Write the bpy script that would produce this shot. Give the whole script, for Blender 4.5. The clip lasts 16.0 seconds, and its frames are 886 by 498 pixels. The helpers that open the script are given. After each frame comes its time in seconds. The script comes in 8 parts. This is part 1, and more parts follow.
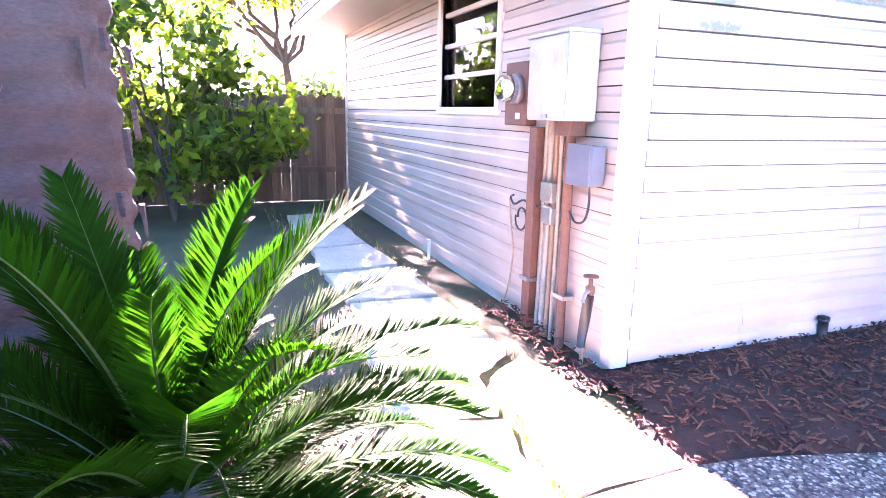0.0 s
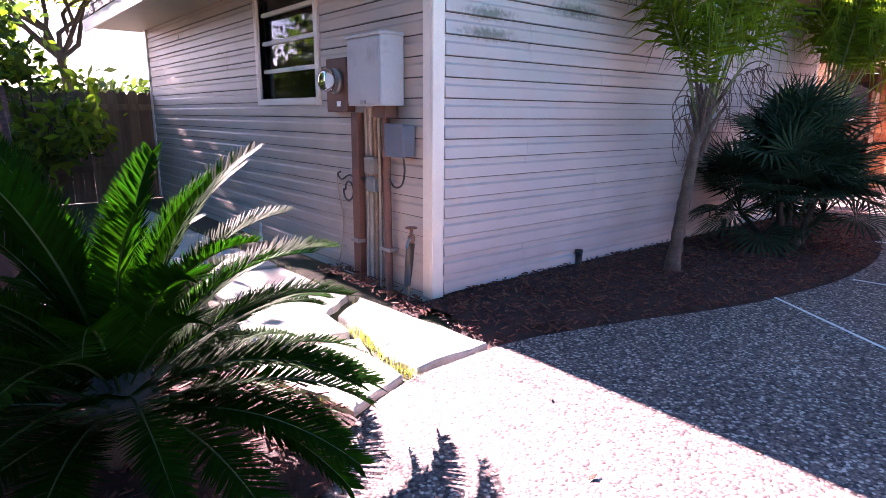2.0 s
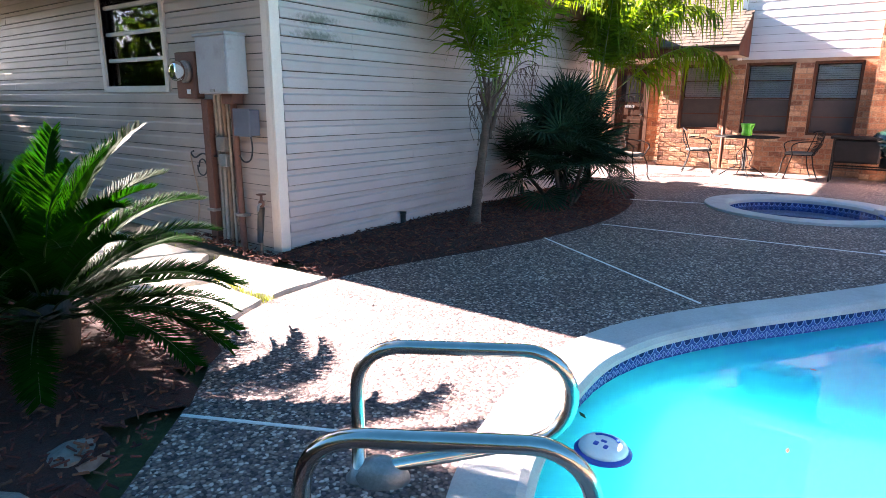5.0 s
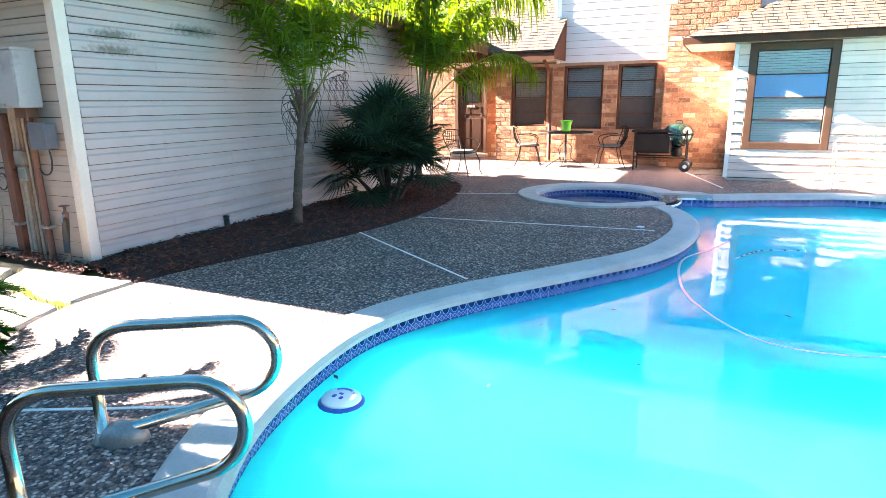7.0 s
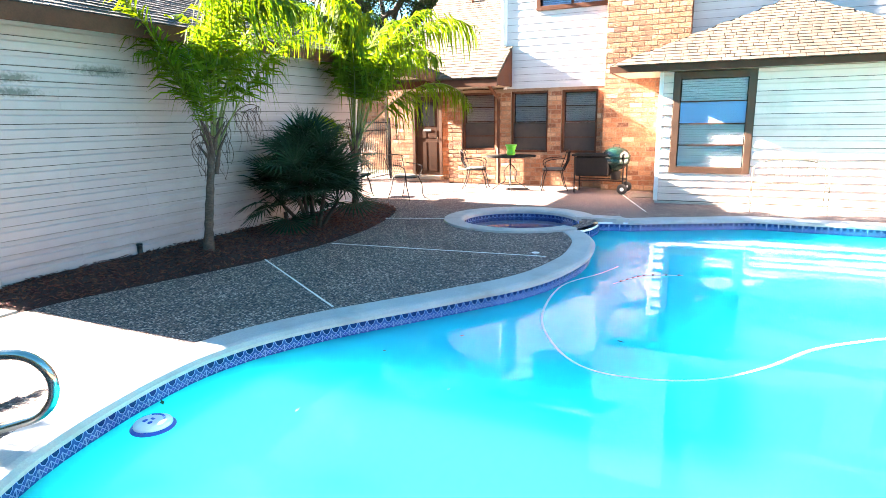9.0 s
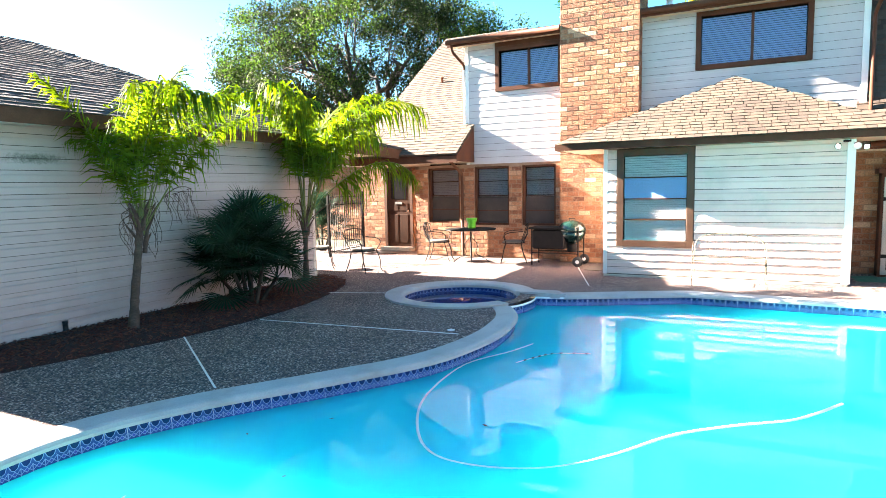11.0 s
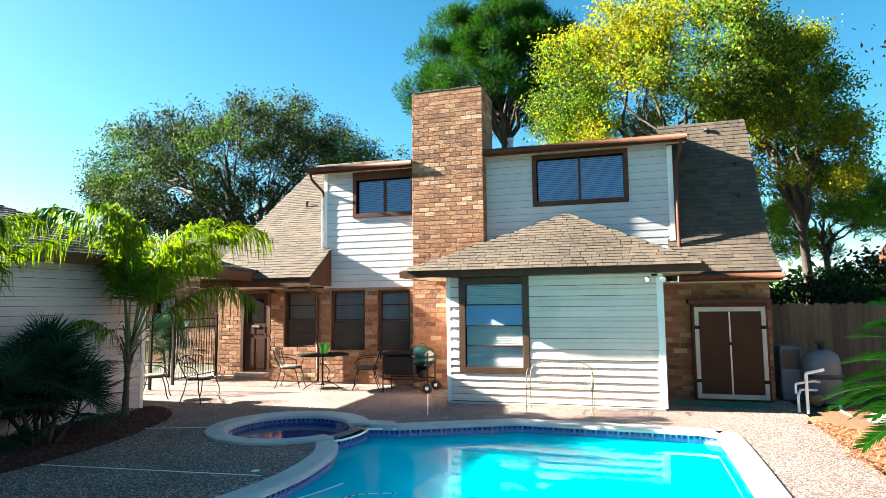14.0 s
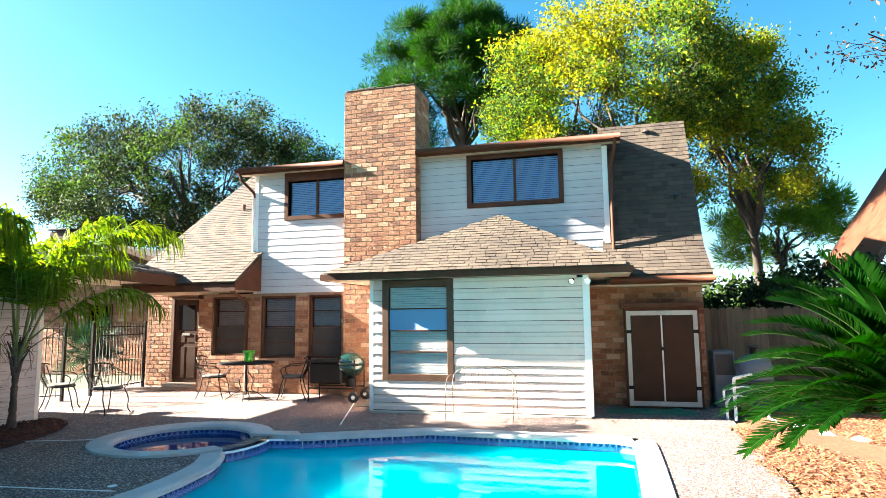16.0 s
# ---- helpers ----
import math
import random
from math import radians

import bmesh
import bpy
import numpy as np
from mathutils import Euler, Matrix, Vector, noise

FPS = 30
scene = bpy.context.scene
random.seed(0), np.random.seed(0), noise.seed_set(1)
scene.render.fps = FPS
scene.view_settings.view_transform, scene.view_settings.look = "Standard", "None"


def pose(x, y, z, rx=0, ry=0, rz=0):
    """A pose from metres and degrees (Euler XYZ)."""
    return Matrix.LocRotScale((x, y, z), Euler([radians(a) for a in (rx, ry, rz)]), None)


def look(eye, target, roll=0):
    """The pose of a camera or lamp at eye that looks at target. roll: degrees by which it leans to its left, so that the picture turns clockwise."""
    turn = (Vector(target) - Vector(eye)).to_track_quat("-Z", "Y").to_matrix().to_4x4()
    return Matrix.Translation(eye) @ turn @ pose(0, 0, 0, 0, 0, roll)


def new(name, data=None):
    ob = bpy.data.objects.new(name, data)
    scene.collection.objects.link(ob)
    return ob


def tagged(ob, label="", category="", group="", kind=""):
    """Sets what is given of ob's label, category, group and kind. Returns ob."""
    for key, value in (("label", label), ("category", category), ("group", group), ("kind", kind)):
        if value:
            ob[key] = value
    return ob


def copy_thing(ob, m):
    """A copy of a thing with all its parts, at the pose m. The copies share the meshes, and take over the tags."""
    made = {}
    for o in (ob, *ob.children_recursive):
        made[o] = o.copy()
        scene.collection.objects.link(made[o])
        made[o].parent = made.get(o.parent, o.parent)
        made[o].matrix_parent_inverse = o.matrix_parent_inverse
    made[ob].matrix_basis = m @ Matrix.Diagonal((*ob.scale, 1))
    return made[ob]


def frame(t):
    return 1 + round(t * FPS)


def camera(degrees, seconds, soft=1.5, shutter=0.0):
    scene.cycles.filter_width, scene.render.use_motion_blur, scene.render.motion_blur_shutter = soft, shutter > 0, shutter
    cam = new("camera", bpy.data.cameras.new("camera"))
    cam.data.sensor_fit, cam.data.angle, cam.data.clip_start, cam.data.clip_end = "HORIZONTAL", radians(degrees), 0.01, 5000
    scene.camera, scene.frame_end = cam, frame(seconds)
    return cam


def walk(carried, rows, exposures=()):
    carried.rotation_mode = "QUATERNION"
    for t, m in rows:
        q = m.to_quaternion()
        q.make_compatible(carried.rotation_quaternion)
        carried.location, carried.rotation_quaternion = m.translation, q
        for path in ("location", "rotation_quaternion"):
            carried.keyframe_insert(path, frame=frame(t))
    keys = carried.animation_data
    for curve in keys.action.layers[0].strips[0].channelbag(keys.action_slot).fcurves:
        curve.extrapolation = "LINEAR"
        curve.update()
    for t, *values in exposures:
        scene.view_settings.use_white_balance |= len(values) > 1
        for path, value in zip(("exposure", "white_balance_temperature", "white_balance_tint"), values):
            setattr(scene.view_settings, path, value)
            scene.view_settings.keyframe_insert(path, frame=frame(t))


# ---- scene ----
cam = camera(73.0, 16.0, soft=0.55)
PATH = [
    (0, (-1.988, -2.517, 1.369), (-1.282, -0.699, 0.926), 1.2),
    (0.5, (-2.08, -2.685, 1.306), (-1.085, -1.003, 0.879), 0.8),
    (1, (-2.198, -2.814, 1.303), (-1.025, -1.254, 0.865), 0.4),
    (1.5, (-2.339, -3.004, 1.275), (-1.113, -1.483, 0.846), 0.4),
    (2, (-2.5, -3.146, 1.279), (-1.26, -1.639, 0.843), 0.4),
    (2.5, (-2.671, -3.329, 1.266), (-1.426, -1.825, 0.833), 0.4),
    (3, (-2.796, -3.542, 1.281), (-1.544, -2.044, 0.843), 0.4),
    (5.5, (-3.273, -4.267, 1.276), (-1.635, -3.219, 0.808), 0.3),
    (6, (-3.309, -4.54, 1.261), (-1.621, -3.571, 0.802), -0.1),
    (6.5, (-3.301, -4.751, 1.287), (-1.57, -3.865, 0.823), -0.4),
    (7, (-3.29, -4.952, 1.346), (-1.533, -4.123, 0.871), -0.6),
    (7.5, (-3.335, -5.238, 1.407), (-1.572, -4.423, 0.932), -0.6),
    (8, (-3.315, -5.49, 1.44), (-1.549, -4.675, 0.976), -0.7),
    (8.5, (-3.198, -5.766, 1.475), (-1.431, -4.944, 1.025), -0.8),
    (11, (-2.664, -7.127, 1.643), (-0.883, -6.24, 1.438), -1.2),
    (11.5, (-2.653, -7.265, 1.708), (-0.864, -6.382, 1.569), -1.1),
    (12, (-2.641, -7.314, 1.76), (-0.832, -6.461, 1.703), -1.0),
    (12.5, (-2.655, -7.383, 1.74), (-0.82, -6.588, 1.776), -0.9),
    (13, (-2.603, -7.55, 1.77), (-0.74, -6.831, 1.873), -0.9),
    (13.5, (-2.463, -7.773, 1.758), (-0.575, -7.132, 1.912), -0.8),
    (14, (-2.313, -8.016, 1.764), (-0.405, -7.446, 1.947), -0.6),
    (14.5, (-2.143, -8.21, 1.712), (-0.223, -7.688, 1.919), -0.6),
    (15, (-2.0, -8.389, 1.656), (-0.076, -7.888, 1.877), -0.6),
    (15.5, (-1.78, -8.594, 1.619), (0.144, -8.097, 1.844), -0.7),
    (16, (-1.575, -8.849, 1.603), (0.346, -8.342, 1.827), -0.7),
]
# exposure in stops, white balance in kelvin and tint
EXPOSURES = [(0, 6.75, 6300, 64), (0.5, 5.85, 6200, 64), (1.5, 4.72, 6150, 60), (3, 4.2, 6150, 52), (5.5, 4.28, 6200, 26), (6.5, 4.6, 6300, 22), (8.5, 4.9, 6400, 18), (11, 4.38, 6350, 17), (12, 4.02, 6250, 14), (13, 3.58, 6150, 9), (14.2, 3.50, 6050, 5), (15, 3.72, 6050, 7), (16, 3.84, 6100, 9)]
walk(cam, [(t, look(eye, target, roll)) for t, eye, target, roll in PATH], EXPOSURES)


# ---------------------------------------------------------------- world, sun
SUN_EL, SUN_AZ = 24.8, -5.9          # degrees; azimuth from +y towards +x
world = bpy.data.worlds.new("sky")
scene.world = world
world.use_nodes = True
wn = world.node_tree
sky = wn.nodes.new("ShaderNodeTexSky")
sky.sky_type = "NISHITA"
sky.sun_disc = False
sky.sun_elevation = radians(SUN_EL)
sky.sun_rotation = radians(SUN_AZ)
sky.air_density, sky.dust_density, sky.ozone_density = 0.72, 0.45, 0.4
clear_air = wn.nodes.new("ShaderNodeHueSaturation")
clear_air.inputs["Hue"].default_value, clear_air.inputs["Saturation"].default_value = 0.474, 1.36
wn.links.new(sky.outputs[0], clear_air.inputs["Color"])
wn.links.new(clear_air.outputs[0], wn.nodes["Background"].inputs[0])
wn.nodes["Background"].inputs[1].default_value = 0.0255
sun = new("sun", bpy.data.lights.new("sun", "SUN"))
sun.data.energy, sun.data.angle, sun.data.color = 5.0, radians(0.53), (1.0, 0.88, 0.70)
to_sun = Vector((math.sin(radians(SUN_AZ)) * math.cos(radians(SUN_EL)), math.cos(radians(SUN_AZ)) * math.cos(radians(SUN_EL)), math.sin(radians(SUN_EL))))
sun.rotation_euler = to_sun.to_track_quat("Z", "Y").to_euler()
sun.location = to_sun * 60


# ---------------------------------------------------------------- materials
def tree_of(name):
    m = bpy.data.materials.new(name)
    m.use_nodes = True
    nt = m.node_tree
    return m, nt, nt.nodes["Principled BSDF"]


def node(nt, kind, **inputs):
    n = nt.nodes.new(kind)
    for k, v in inputs.items():
        n.inputs[k.replace("_", " ")].default_value = v
    return n


def rgba(c):
    return (c[0], c[1], c[2], 1.0)


def surface(name, c1, c2, scale=3.0, rough=0.7, fine=60.0, grain=0.25, bump=0.15, metal=0.0, vary="", spread=0.25, stain=None, stain_scale=0.8,
            stretch=(1, 1, 1), see_through=0.0, spec=0.5, coat=0.0, smudges=(), smudge=(0.085, 0.095, 0.07)):
    """A surface with two colours mixed by a broad noise, a fine grain, relief, stains and a variation from piece to piece."""
    m, nt, bsdf = tree_of(name)
    link = nt.links.new
    geo = nt.nodes.new("ShaderNodeNewGeometry")
    mapping = nt.nodes.new("ShaderNodeMapping")
    mapping.inputs["Scale"].default_value = stretch
    link(geo.outputs["Position"], mapping.inputs["Vector"])
    broad = node(nt, "ShaderNodeTexNoise", Scale=scale, Detail=5.0, Roughness=0.6)
    link(mapping.outputs[0], broad.inputs["Vector"])
    ramp = nt.nodes.new("ShaderNodeValToRGB")
    ramp.color_ramp.elements[0].position, ramp.color_ramp.elements[1].position = 0.32, 0.68
    ramp.color_ramp.elements[0].color, ramp.color_ramp.elements[1].color = rgba(c1), rgba(c2)
    link(broad.outputs["Fac"], ramp.inputs[0])
    colour = ramp.outputs[0]
    small = node(nt, "ShaderNodeTexNoise", Scale=fine, Detail=4.0, Roughness=0.7)
    link(mapping.outputs[0], small.inputs["Vector"])
    if grain:
        lift = node(nt, "ShaderNodeMapRange", From_Min=0.25, From_Max=0.75, To_Min=1.0 - grain, To_Max=1.0 + grain)
        link(small.outputs["Fac"], lift.inputs["Value"])
        hsv = nt.nodes.new("ShaderNodeHueSaturation")
        link(colour, hsv.inputs["Color"])
        link(lift.outputs[0], hsv.inputs["Value"])
        colour = hsv.outputs[0]
    if vary:
        if vary == "object":
            chance = nt.nodes.new("ShaderNodeObjectInfo").outputs["Random"]
        else:
            chance = geo.outputs["Random Per Island"]
        lift = node(nt, "ShaderNodeMapRange", From_Min=0.0, From_Max=1.0, To_Min=1.0 - spread, To_Max=1.0 + spread)
        link(chance, lift.inputs["Value"])
        turn = node(nt, "ShaderNodeMath")
        turn.operation = "MULTIPLY_ADD"
        turn.inputs[1].default_value, turn.inputs[2].default_value = 0.06 * spread, 0.5 - 0.03 * spread
        link(chance, turn.inputs[0])
        hsv = nt.nodes.new("ShaderNodeHueSaturation")
        link(colour, hsv.inputs["Color"])
        link(lift.outputs[0], hsv.inputs["Value"])
        link(turn.outputs[0], hsv.inputs["Hue"])
        colour = hsv.outputs[0]
    if stain:
        spots = node(nt, "ShaderNodeTexNoise", Scale=stain_scale, Detail=7.0, Roughness=0.65)
        link(geo.outputs["Position"], spots.inputs["Vector"])
        cut = node(nt, "ShaderNodeMapRange", From_Min=0.52, From_Max=0.72, To_Min=0.0, To_Max=0.75)
        link(spots.outputs["Fac"], cut.inputs["Value"])
        mix = nt.nodes.new("ShaderNodeMixRGB")
        mix.inputs[2].default_value = rgba(stain)
        link(cut.outputs[0], mix.inputs[0])
        link(colour, mix.inputs[1])
        colour = mix.outputs[0]
    for centre, radii in smudges:
        # a mildew patch with a ragged rim round a place on the wall
        away = nt.nodes.new("ShaderNodeVectorMath")
        away.operation = "SUBTRACT"
        away.inputs[1].default_value = centre
        link(geo.outputs["Position"], away.inputs[0])
        flat = nt.nodes.new("ShaderNodeVectorMath")
        flat.operation = "DIVIDE"
        flat.inputs[1].default_value = radii
        link(away.outputs[0], flat.inputs[0])
        far = nt.nodes.new("ShaderNodeVectorMath")
        far.operation = "LENGTH"
        link(flat.outputs[0], far.inputs[0])
        speck = node(nt, "ShaderNodeTexNoise", Scale=26.0, Detail=5.0, Roughness=0.7)
        link(geo.outputs["Position"], speck.inputs["Vector"])
        add = nt.nodes.new("ShaderNodeMath")
        add.operation = "MULTIPLY_ADD"
        add.inputs[1].default_value = 2.4
        link(speck.outputs["Fac"], add.inputs[0])
        link(far.outputs["Value"], add.inputs[2])
        cut = node(nt, "ShaderNodeMapRange", From_Min=1.5, From_Max=2.35, To_Min=0.85, To_Max=0.0)
        link(add.outputs[0], cut.inputs["Value"])
        mix = nt.nodes.new("ShaderNodeMixRGB")
        mix.inputs[2].default_value = rgba(smudge)
        link(cut.outputs[0], mix.inputs[0])
        link(colour, mix.inputs[1])
        colour = mix.outputs[0]
    link(colour, bsdf.inputs["Base Color"])
    bsdf.inputs["Metallic"].default_value = metal
    bsdf.inputs["Specular IOR Level"].default_value = spec
    bsdf.inputs["Coat Weight"].default_value = coat
    uneven = node(nt, "ShaderNodeMapRange", From_Min=0.2, From_Max=0.8, To_Min=max(0.03, rough - 0.12), To_Max=min(1.0, rough + 0.12))
    link(broad.outputs["Fac"], uneven.inputs["Value"])
    link(uneven.outputs[0], bsdf.inputs["Roughness"])
    if bump:
        relief = node(nt, "ShaderNodeBump", Strength=bump, Distance=0.01)
        link(small.outputs["Fac"], relief.inputs["Height"])
        link(relief.outputs[0], bsdf.inputs["Normal"])
    if see_through:
        thin = nt.nodes.new("ShaderNodeBsdfTranslucent")
        bright = nt.nodes.new("ShaderNodeHueSaturation")
        bright.inputs["Value"].default_value, bright.inputs["Saturation"].default_value = 2.0, 1.1
        link(colour, bright.inputs["Color"])
        link(bright.outputs[0], thin.inputs["Color"])
        mix = nt.nodes.new("ShaderNodeMixShader")
        mix.inputs[0].default_value = see_through
        link(bsdf.outputs[0], mix.inputs[1])
        link(thin.outputs[0], mix.inputs[2])
        link(mix.outputs[0], nt.nodes["Material Output"].inputs[0])
    return m


def brick_surface(name, vary):
    """Tumbled brick: each piece takes one of several fired colours, with cream lime smears and dark burnt patches."""
    m, nt, bsdf = tree_of(name)
    link = nt.links.new
    geo = nt.nodes.new("ShaderNodeNewGeometry")
    chance = nt.nodes.new("ShaderNodeObjectInfo").outputs["Random"] if vary == "object" else geo.outputs["Random Per Island"]
    ramp = nt.nodes.new("ShaderNodeValToRGB")
    tones = ((0.0, (0.125, 0.048, 0.025)), (0.14, (0.195, 0.076, 0.036)), (0.38, (0.25, 0.104, 0.049)), (0.62, (0.28, 0.126, 0.060)), (0.84, (0.31, 0.150, 0.076)), (0.94, (0.37, 0.21, 0.12)), (1.0, (0.45, 0.31, 0.20)))
    for n, (at, c) in enumerate(tones):
        e = ramp.color_ramp.elements[0] if n == 0 else (ramp.color_ramp.elements[1] if n == 1 else ramp.color_ramp.elements.new(at))
        e.position, e.color = at, rgba(c)
    link(chance, ramp.inputs[0])
    colour = ramp.outputs[0]
    fine = node(nt, "ShaderNodeTexNoise", Scale=42.0, Detail=6.0, Roughness=0.75)
    link(geo.outputs["Position"], fine.inputs["Vector"])
    lift = node(nt, "ShaderNodeMapRange", From_Min=0.25, From_Max=0.75, To_Min=0.4, To_Max=1.6)
    link(fine.outputs["Fac"], lift.inputs["Value"])
    hsv = nt.nodes.new("ShaderNodeHueSaturation")
    link(colour, hsv.inputs["Color"])
    link(lift.outputs[0], hsv.inputs["Value"])
    colour = hsv.outputs[0]
    for scale, lo, hi, most, c in ((13.0, 0.53, 0.70, 0.6, (0.42, 0.30, 0.20)), (15.0, 0.60, 0.74, 0.45, (0.075, 0.034, 0.022))):
        spots = node(nt, "ShaderNodeTexNoise", Scale=scale, Detail=6.0, Roughness=0.7)
        link(geo.outputs["Position"], spots.inputs["Vector"])
        cut = node(nt, "ShaderNodeMapRange", From_Min=lo, From_Max=hi, To_Min=0.0, To_Max=most)
        link(spots.outputs["Fac"], cut.inputs["Value"])
        mix = nt.nodes.new("ShaderNodeMixRGB")
        mix.inputs[2].default_value = rgba(c)
        link(cut.outputs[0], mix.inputs[0])
        link(colour, mix.inputs[1])
        colour = mix.outputs[0]
    link(colour, bsdf.inputs["Base Color"])
    bsdf.inputs["Roughness"].default_value = 0.9
    relief = node(nt, "ShaderNodeBump", Strength=0.9, Distance=0.02)
    link(fine.outputs["Fac"], relief.inputs["Height"])
    link(relief.outputs[0], bsdf.inputs["Normal"])
    return m


def pebbles(name, colours, scale, rough=0.8, bump=0.6):
    """Exposed aggregate: many small stones in several colours, set in mortar."""
    m, nt, bsdf = tree_of(name)
    link = nt.links.new
    geo = nt.nodes.new("ShaderNodeNewGeometry")
    cell = node(nt, "ShaderNodeTexVoronoi", Scale=scale)
    link(geo.outputs["Position"], cell.inputs["Vector"])
    split = nt.nodes.new("ShaderNodeSeparateColor")
    link(cell.outputs["Color"], split.inputs[0])
    ramp = nt.nodes.new("ShaderNodeValToRGB")
    ramp.color_ramp.interpolation = "CONSTANT"
    for n, c in enumerate(colours):
        e = ramp.color_ramp.elements[n] if n < 2 else ramp.color_ramp.elements.new(n / len(colours))
        e.position = n / len(colours)
        e.color = rgba(c)
    link(split.outputs[0], ramp.inputs[0])
    gap = node(nt, "ShaderNodeMapRange", From_Min=0.35, From_Max=0.75, To_Min=1.0, To_Max=0.45)
    link(cell.outputs["Distance"], gap.inputs["Value"])
    wear = node(nt, "ShaderNodeTexNoise", Scale=1.3, Detail=6.0)
    link(geo.outputs["Position"], wear.inputs["Vector"])
    patch = node(nt, "ShaderNodeMapRange", From_Min=0.3, From_Max=0.7, To_Min=0.78, To_Max=1.12)
    link(wear.outputs["Fac"], patch.inputs["Value"])
    both = nt.nodes.new("ShaderNodeMath")
    both.operation = "MULTIPLY"
    link(gap.outputs[0], both.inputs[0])
    link(patch.outputs[0], both.inputs[1])
    hsv = nt.nodes.new("ShaderNodeHueSaturation")
    link(ramp.outputs[0], hsv.inputs["Color"])
    link(both.outputs[0], hsv.inputs["Value"])
    link(hsv.outputs[0], bsdf.inputs["Base Color"])
    bsdf.inputs["Roughness"].default_value = rough
    relief = node(nt, "ShaderNodeBump", Strength=bump, Distance=0.006)
    relief.invert = True
    link(cell.outputs["Distance"], relief.inputs["Height"])
    link(relief.outputs[0], bsdf.inputs["Normal"])
    return m


def pane_glass(name, tint, ripple=0.0, scatter=None):
    """Thin glass or water: lets light through with a tint, and mirrors more at a glancing angle."""
    m, nt, bsdf = tree_of(name)
    link = nt.links.new
    clear = nt.nodes.new("ShaderNodeBsdfTransparent")
    clear.inputs[0].default_value = rgba(tint)
    gloss = nt.nodes.new("ShaderNodeBsdfGlossy")
    gloss.inputs["Roughness"].default_value = 0.02
    fresnel = nt.nodes.new("ShaderNodeFresnel")
    fresnel.inputs[0].default_value = 1.33 if ripple else 1.5
    mix = nt.nodes.new("ShaderNodeMixShader")
    link(fresnel.outputs[0], mix.inputs[0])
    link(clear.outputs[0], mix.inputs[1])
    link(gloss.outputs[0], mix.inputs[2])
    link(mix.outputs[0], nt.nodes["Material Output"].inputs[0])
    nt.nodes.remove(bsdf)
    if scatter:
        # scattering colour added so that the water stays bright where shade falls
        haze = nt.nodes.new("ShaderNodeSubsurfaceScattering")
        haze.falloff = "BURLEY"
        haze.inputs["Color"].default_value = rgba(scatter)
        haze.inputs["Scale"].default_value = 1.0
        haze.inputs["Radius"].default_value = (0.3, 1.6, 1.8)
        both = nt.nodes.new("ShaderNodeAddShader")
        link(clear.outputs[0], both.inputs[0])
        link(haze.outputs[0], both.inputs[1])
        link(both.outputs[0], mix.inputs[1])
    if ripple:
        geo = nt.nodes.new("ShaderNodeNewGeometry")
        mapping = nt.nodes.new("ShaderNodeMapping")
        mapping.inputs["Scale"].default_value = (1.0, 0.5, 1.0)
        link(geo.outputs["Position"], mapping.inputs["Vector"])
        waves = node(nt, "ShaderNodeTexNoise", Scale=2.2, Detail=3.0, Distortion=0.6)
        link(mapping.outputs[0], waves.inputs["Vector"])
        relief = node(nt, "ShaderNodeBump", Strength=ripple, Distance=0.05)
        link(waves.outputs["Fac"], relief.inputs["Height"])
        link(relief.outputs[0], gloss.inputs["Normal"])
        link(relief.outputs[0], fresnel.inputs["Normal"])
    return m


M = {}
SMUDGES = [((0.46, -0.02, 1.95), (0.25, 1.0, 0.05)), ((0.46, -0.02, 1.82), (0.27, 1.0, 0.05)), ((1.39, -0.02, 2.06), (0.33, 1.0, 0.06)), ((2.46, -0.02, 2.15), (0.19, 1.0, 0.06))]
M["siding"] = surface("vinyl_siding", (0.40, 0.315, 0.265), (0.45, 0.36, 0.305), 1.2, 0.45, 120, 0.05, 0.06, vary="object", spread=0.03, stain=(0.31, 0.25, 0.205), stain_scale=0.7)
# near-black backing puts the shadow line under each lap into the colour
M["backing"] = surface("lap_shade_backing", (0.055, 0.043, 0.038), (0.09, 0.072, 0.063), 5.0, 0.9, 60, 0.2, 0.1)
M["siding_front"] = surface("mildewed_vinyl_siding", (0.385, 0.325, 0.31), (0.43, 0.37, 0.35), 1.2, 0.45, 120, 0.05, 0.06, vary="object", spread=0.03, stain=(0.345, 0.285, 0.25), stain_scale=0.7,
                            smudges=SMUDGES)
M["siding_white"] = surface("white_siding", (0.42, 0.41, 0.42), (0.48, 0.47, 0.48), 1.5, 0.5, 120, 0.05, 0.06, vary="object", spread=0.03)
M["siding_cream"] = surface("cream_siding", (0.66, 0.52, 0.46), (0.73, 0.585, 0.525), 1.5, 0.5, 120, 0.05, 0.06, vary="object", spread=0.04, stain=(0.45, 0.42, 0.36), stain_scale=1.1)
M["trim_tan"] = surface("tan_trim", (0.60, 0.52, 0.45), (0.68, 0.60, 0.52), 2.0, 0.5, 90, 0.08, 0.05)
M["trim_white"] = surface("white_trim", (0.72, 0.71, 0.69), (0.80, 0.79, 0.77), 2.0, 0.5, 90, 0.06, 0.05)
M["brown"] = surface("brown_paint", (0.062, 0.024, 0.013), (0.095, 0.039, 0.022), 4.0, 0.6, 70, 0.2, 0.12, spec=0.15)
M["brown_frame"] = surface("brown_window_frame", (0.060, 0.026, 0.012), (0.088, 0.038, 0.017), 4.0, 0.5, 70, 0.2, 0.1)
M["door_brown"] = surface("brown_door_paint", (0.034, 0.015, 0.008), (0.052, 0.023, 0.012), 2.0, 0.55, 50, 0.15, 0.08, spec=0.15)
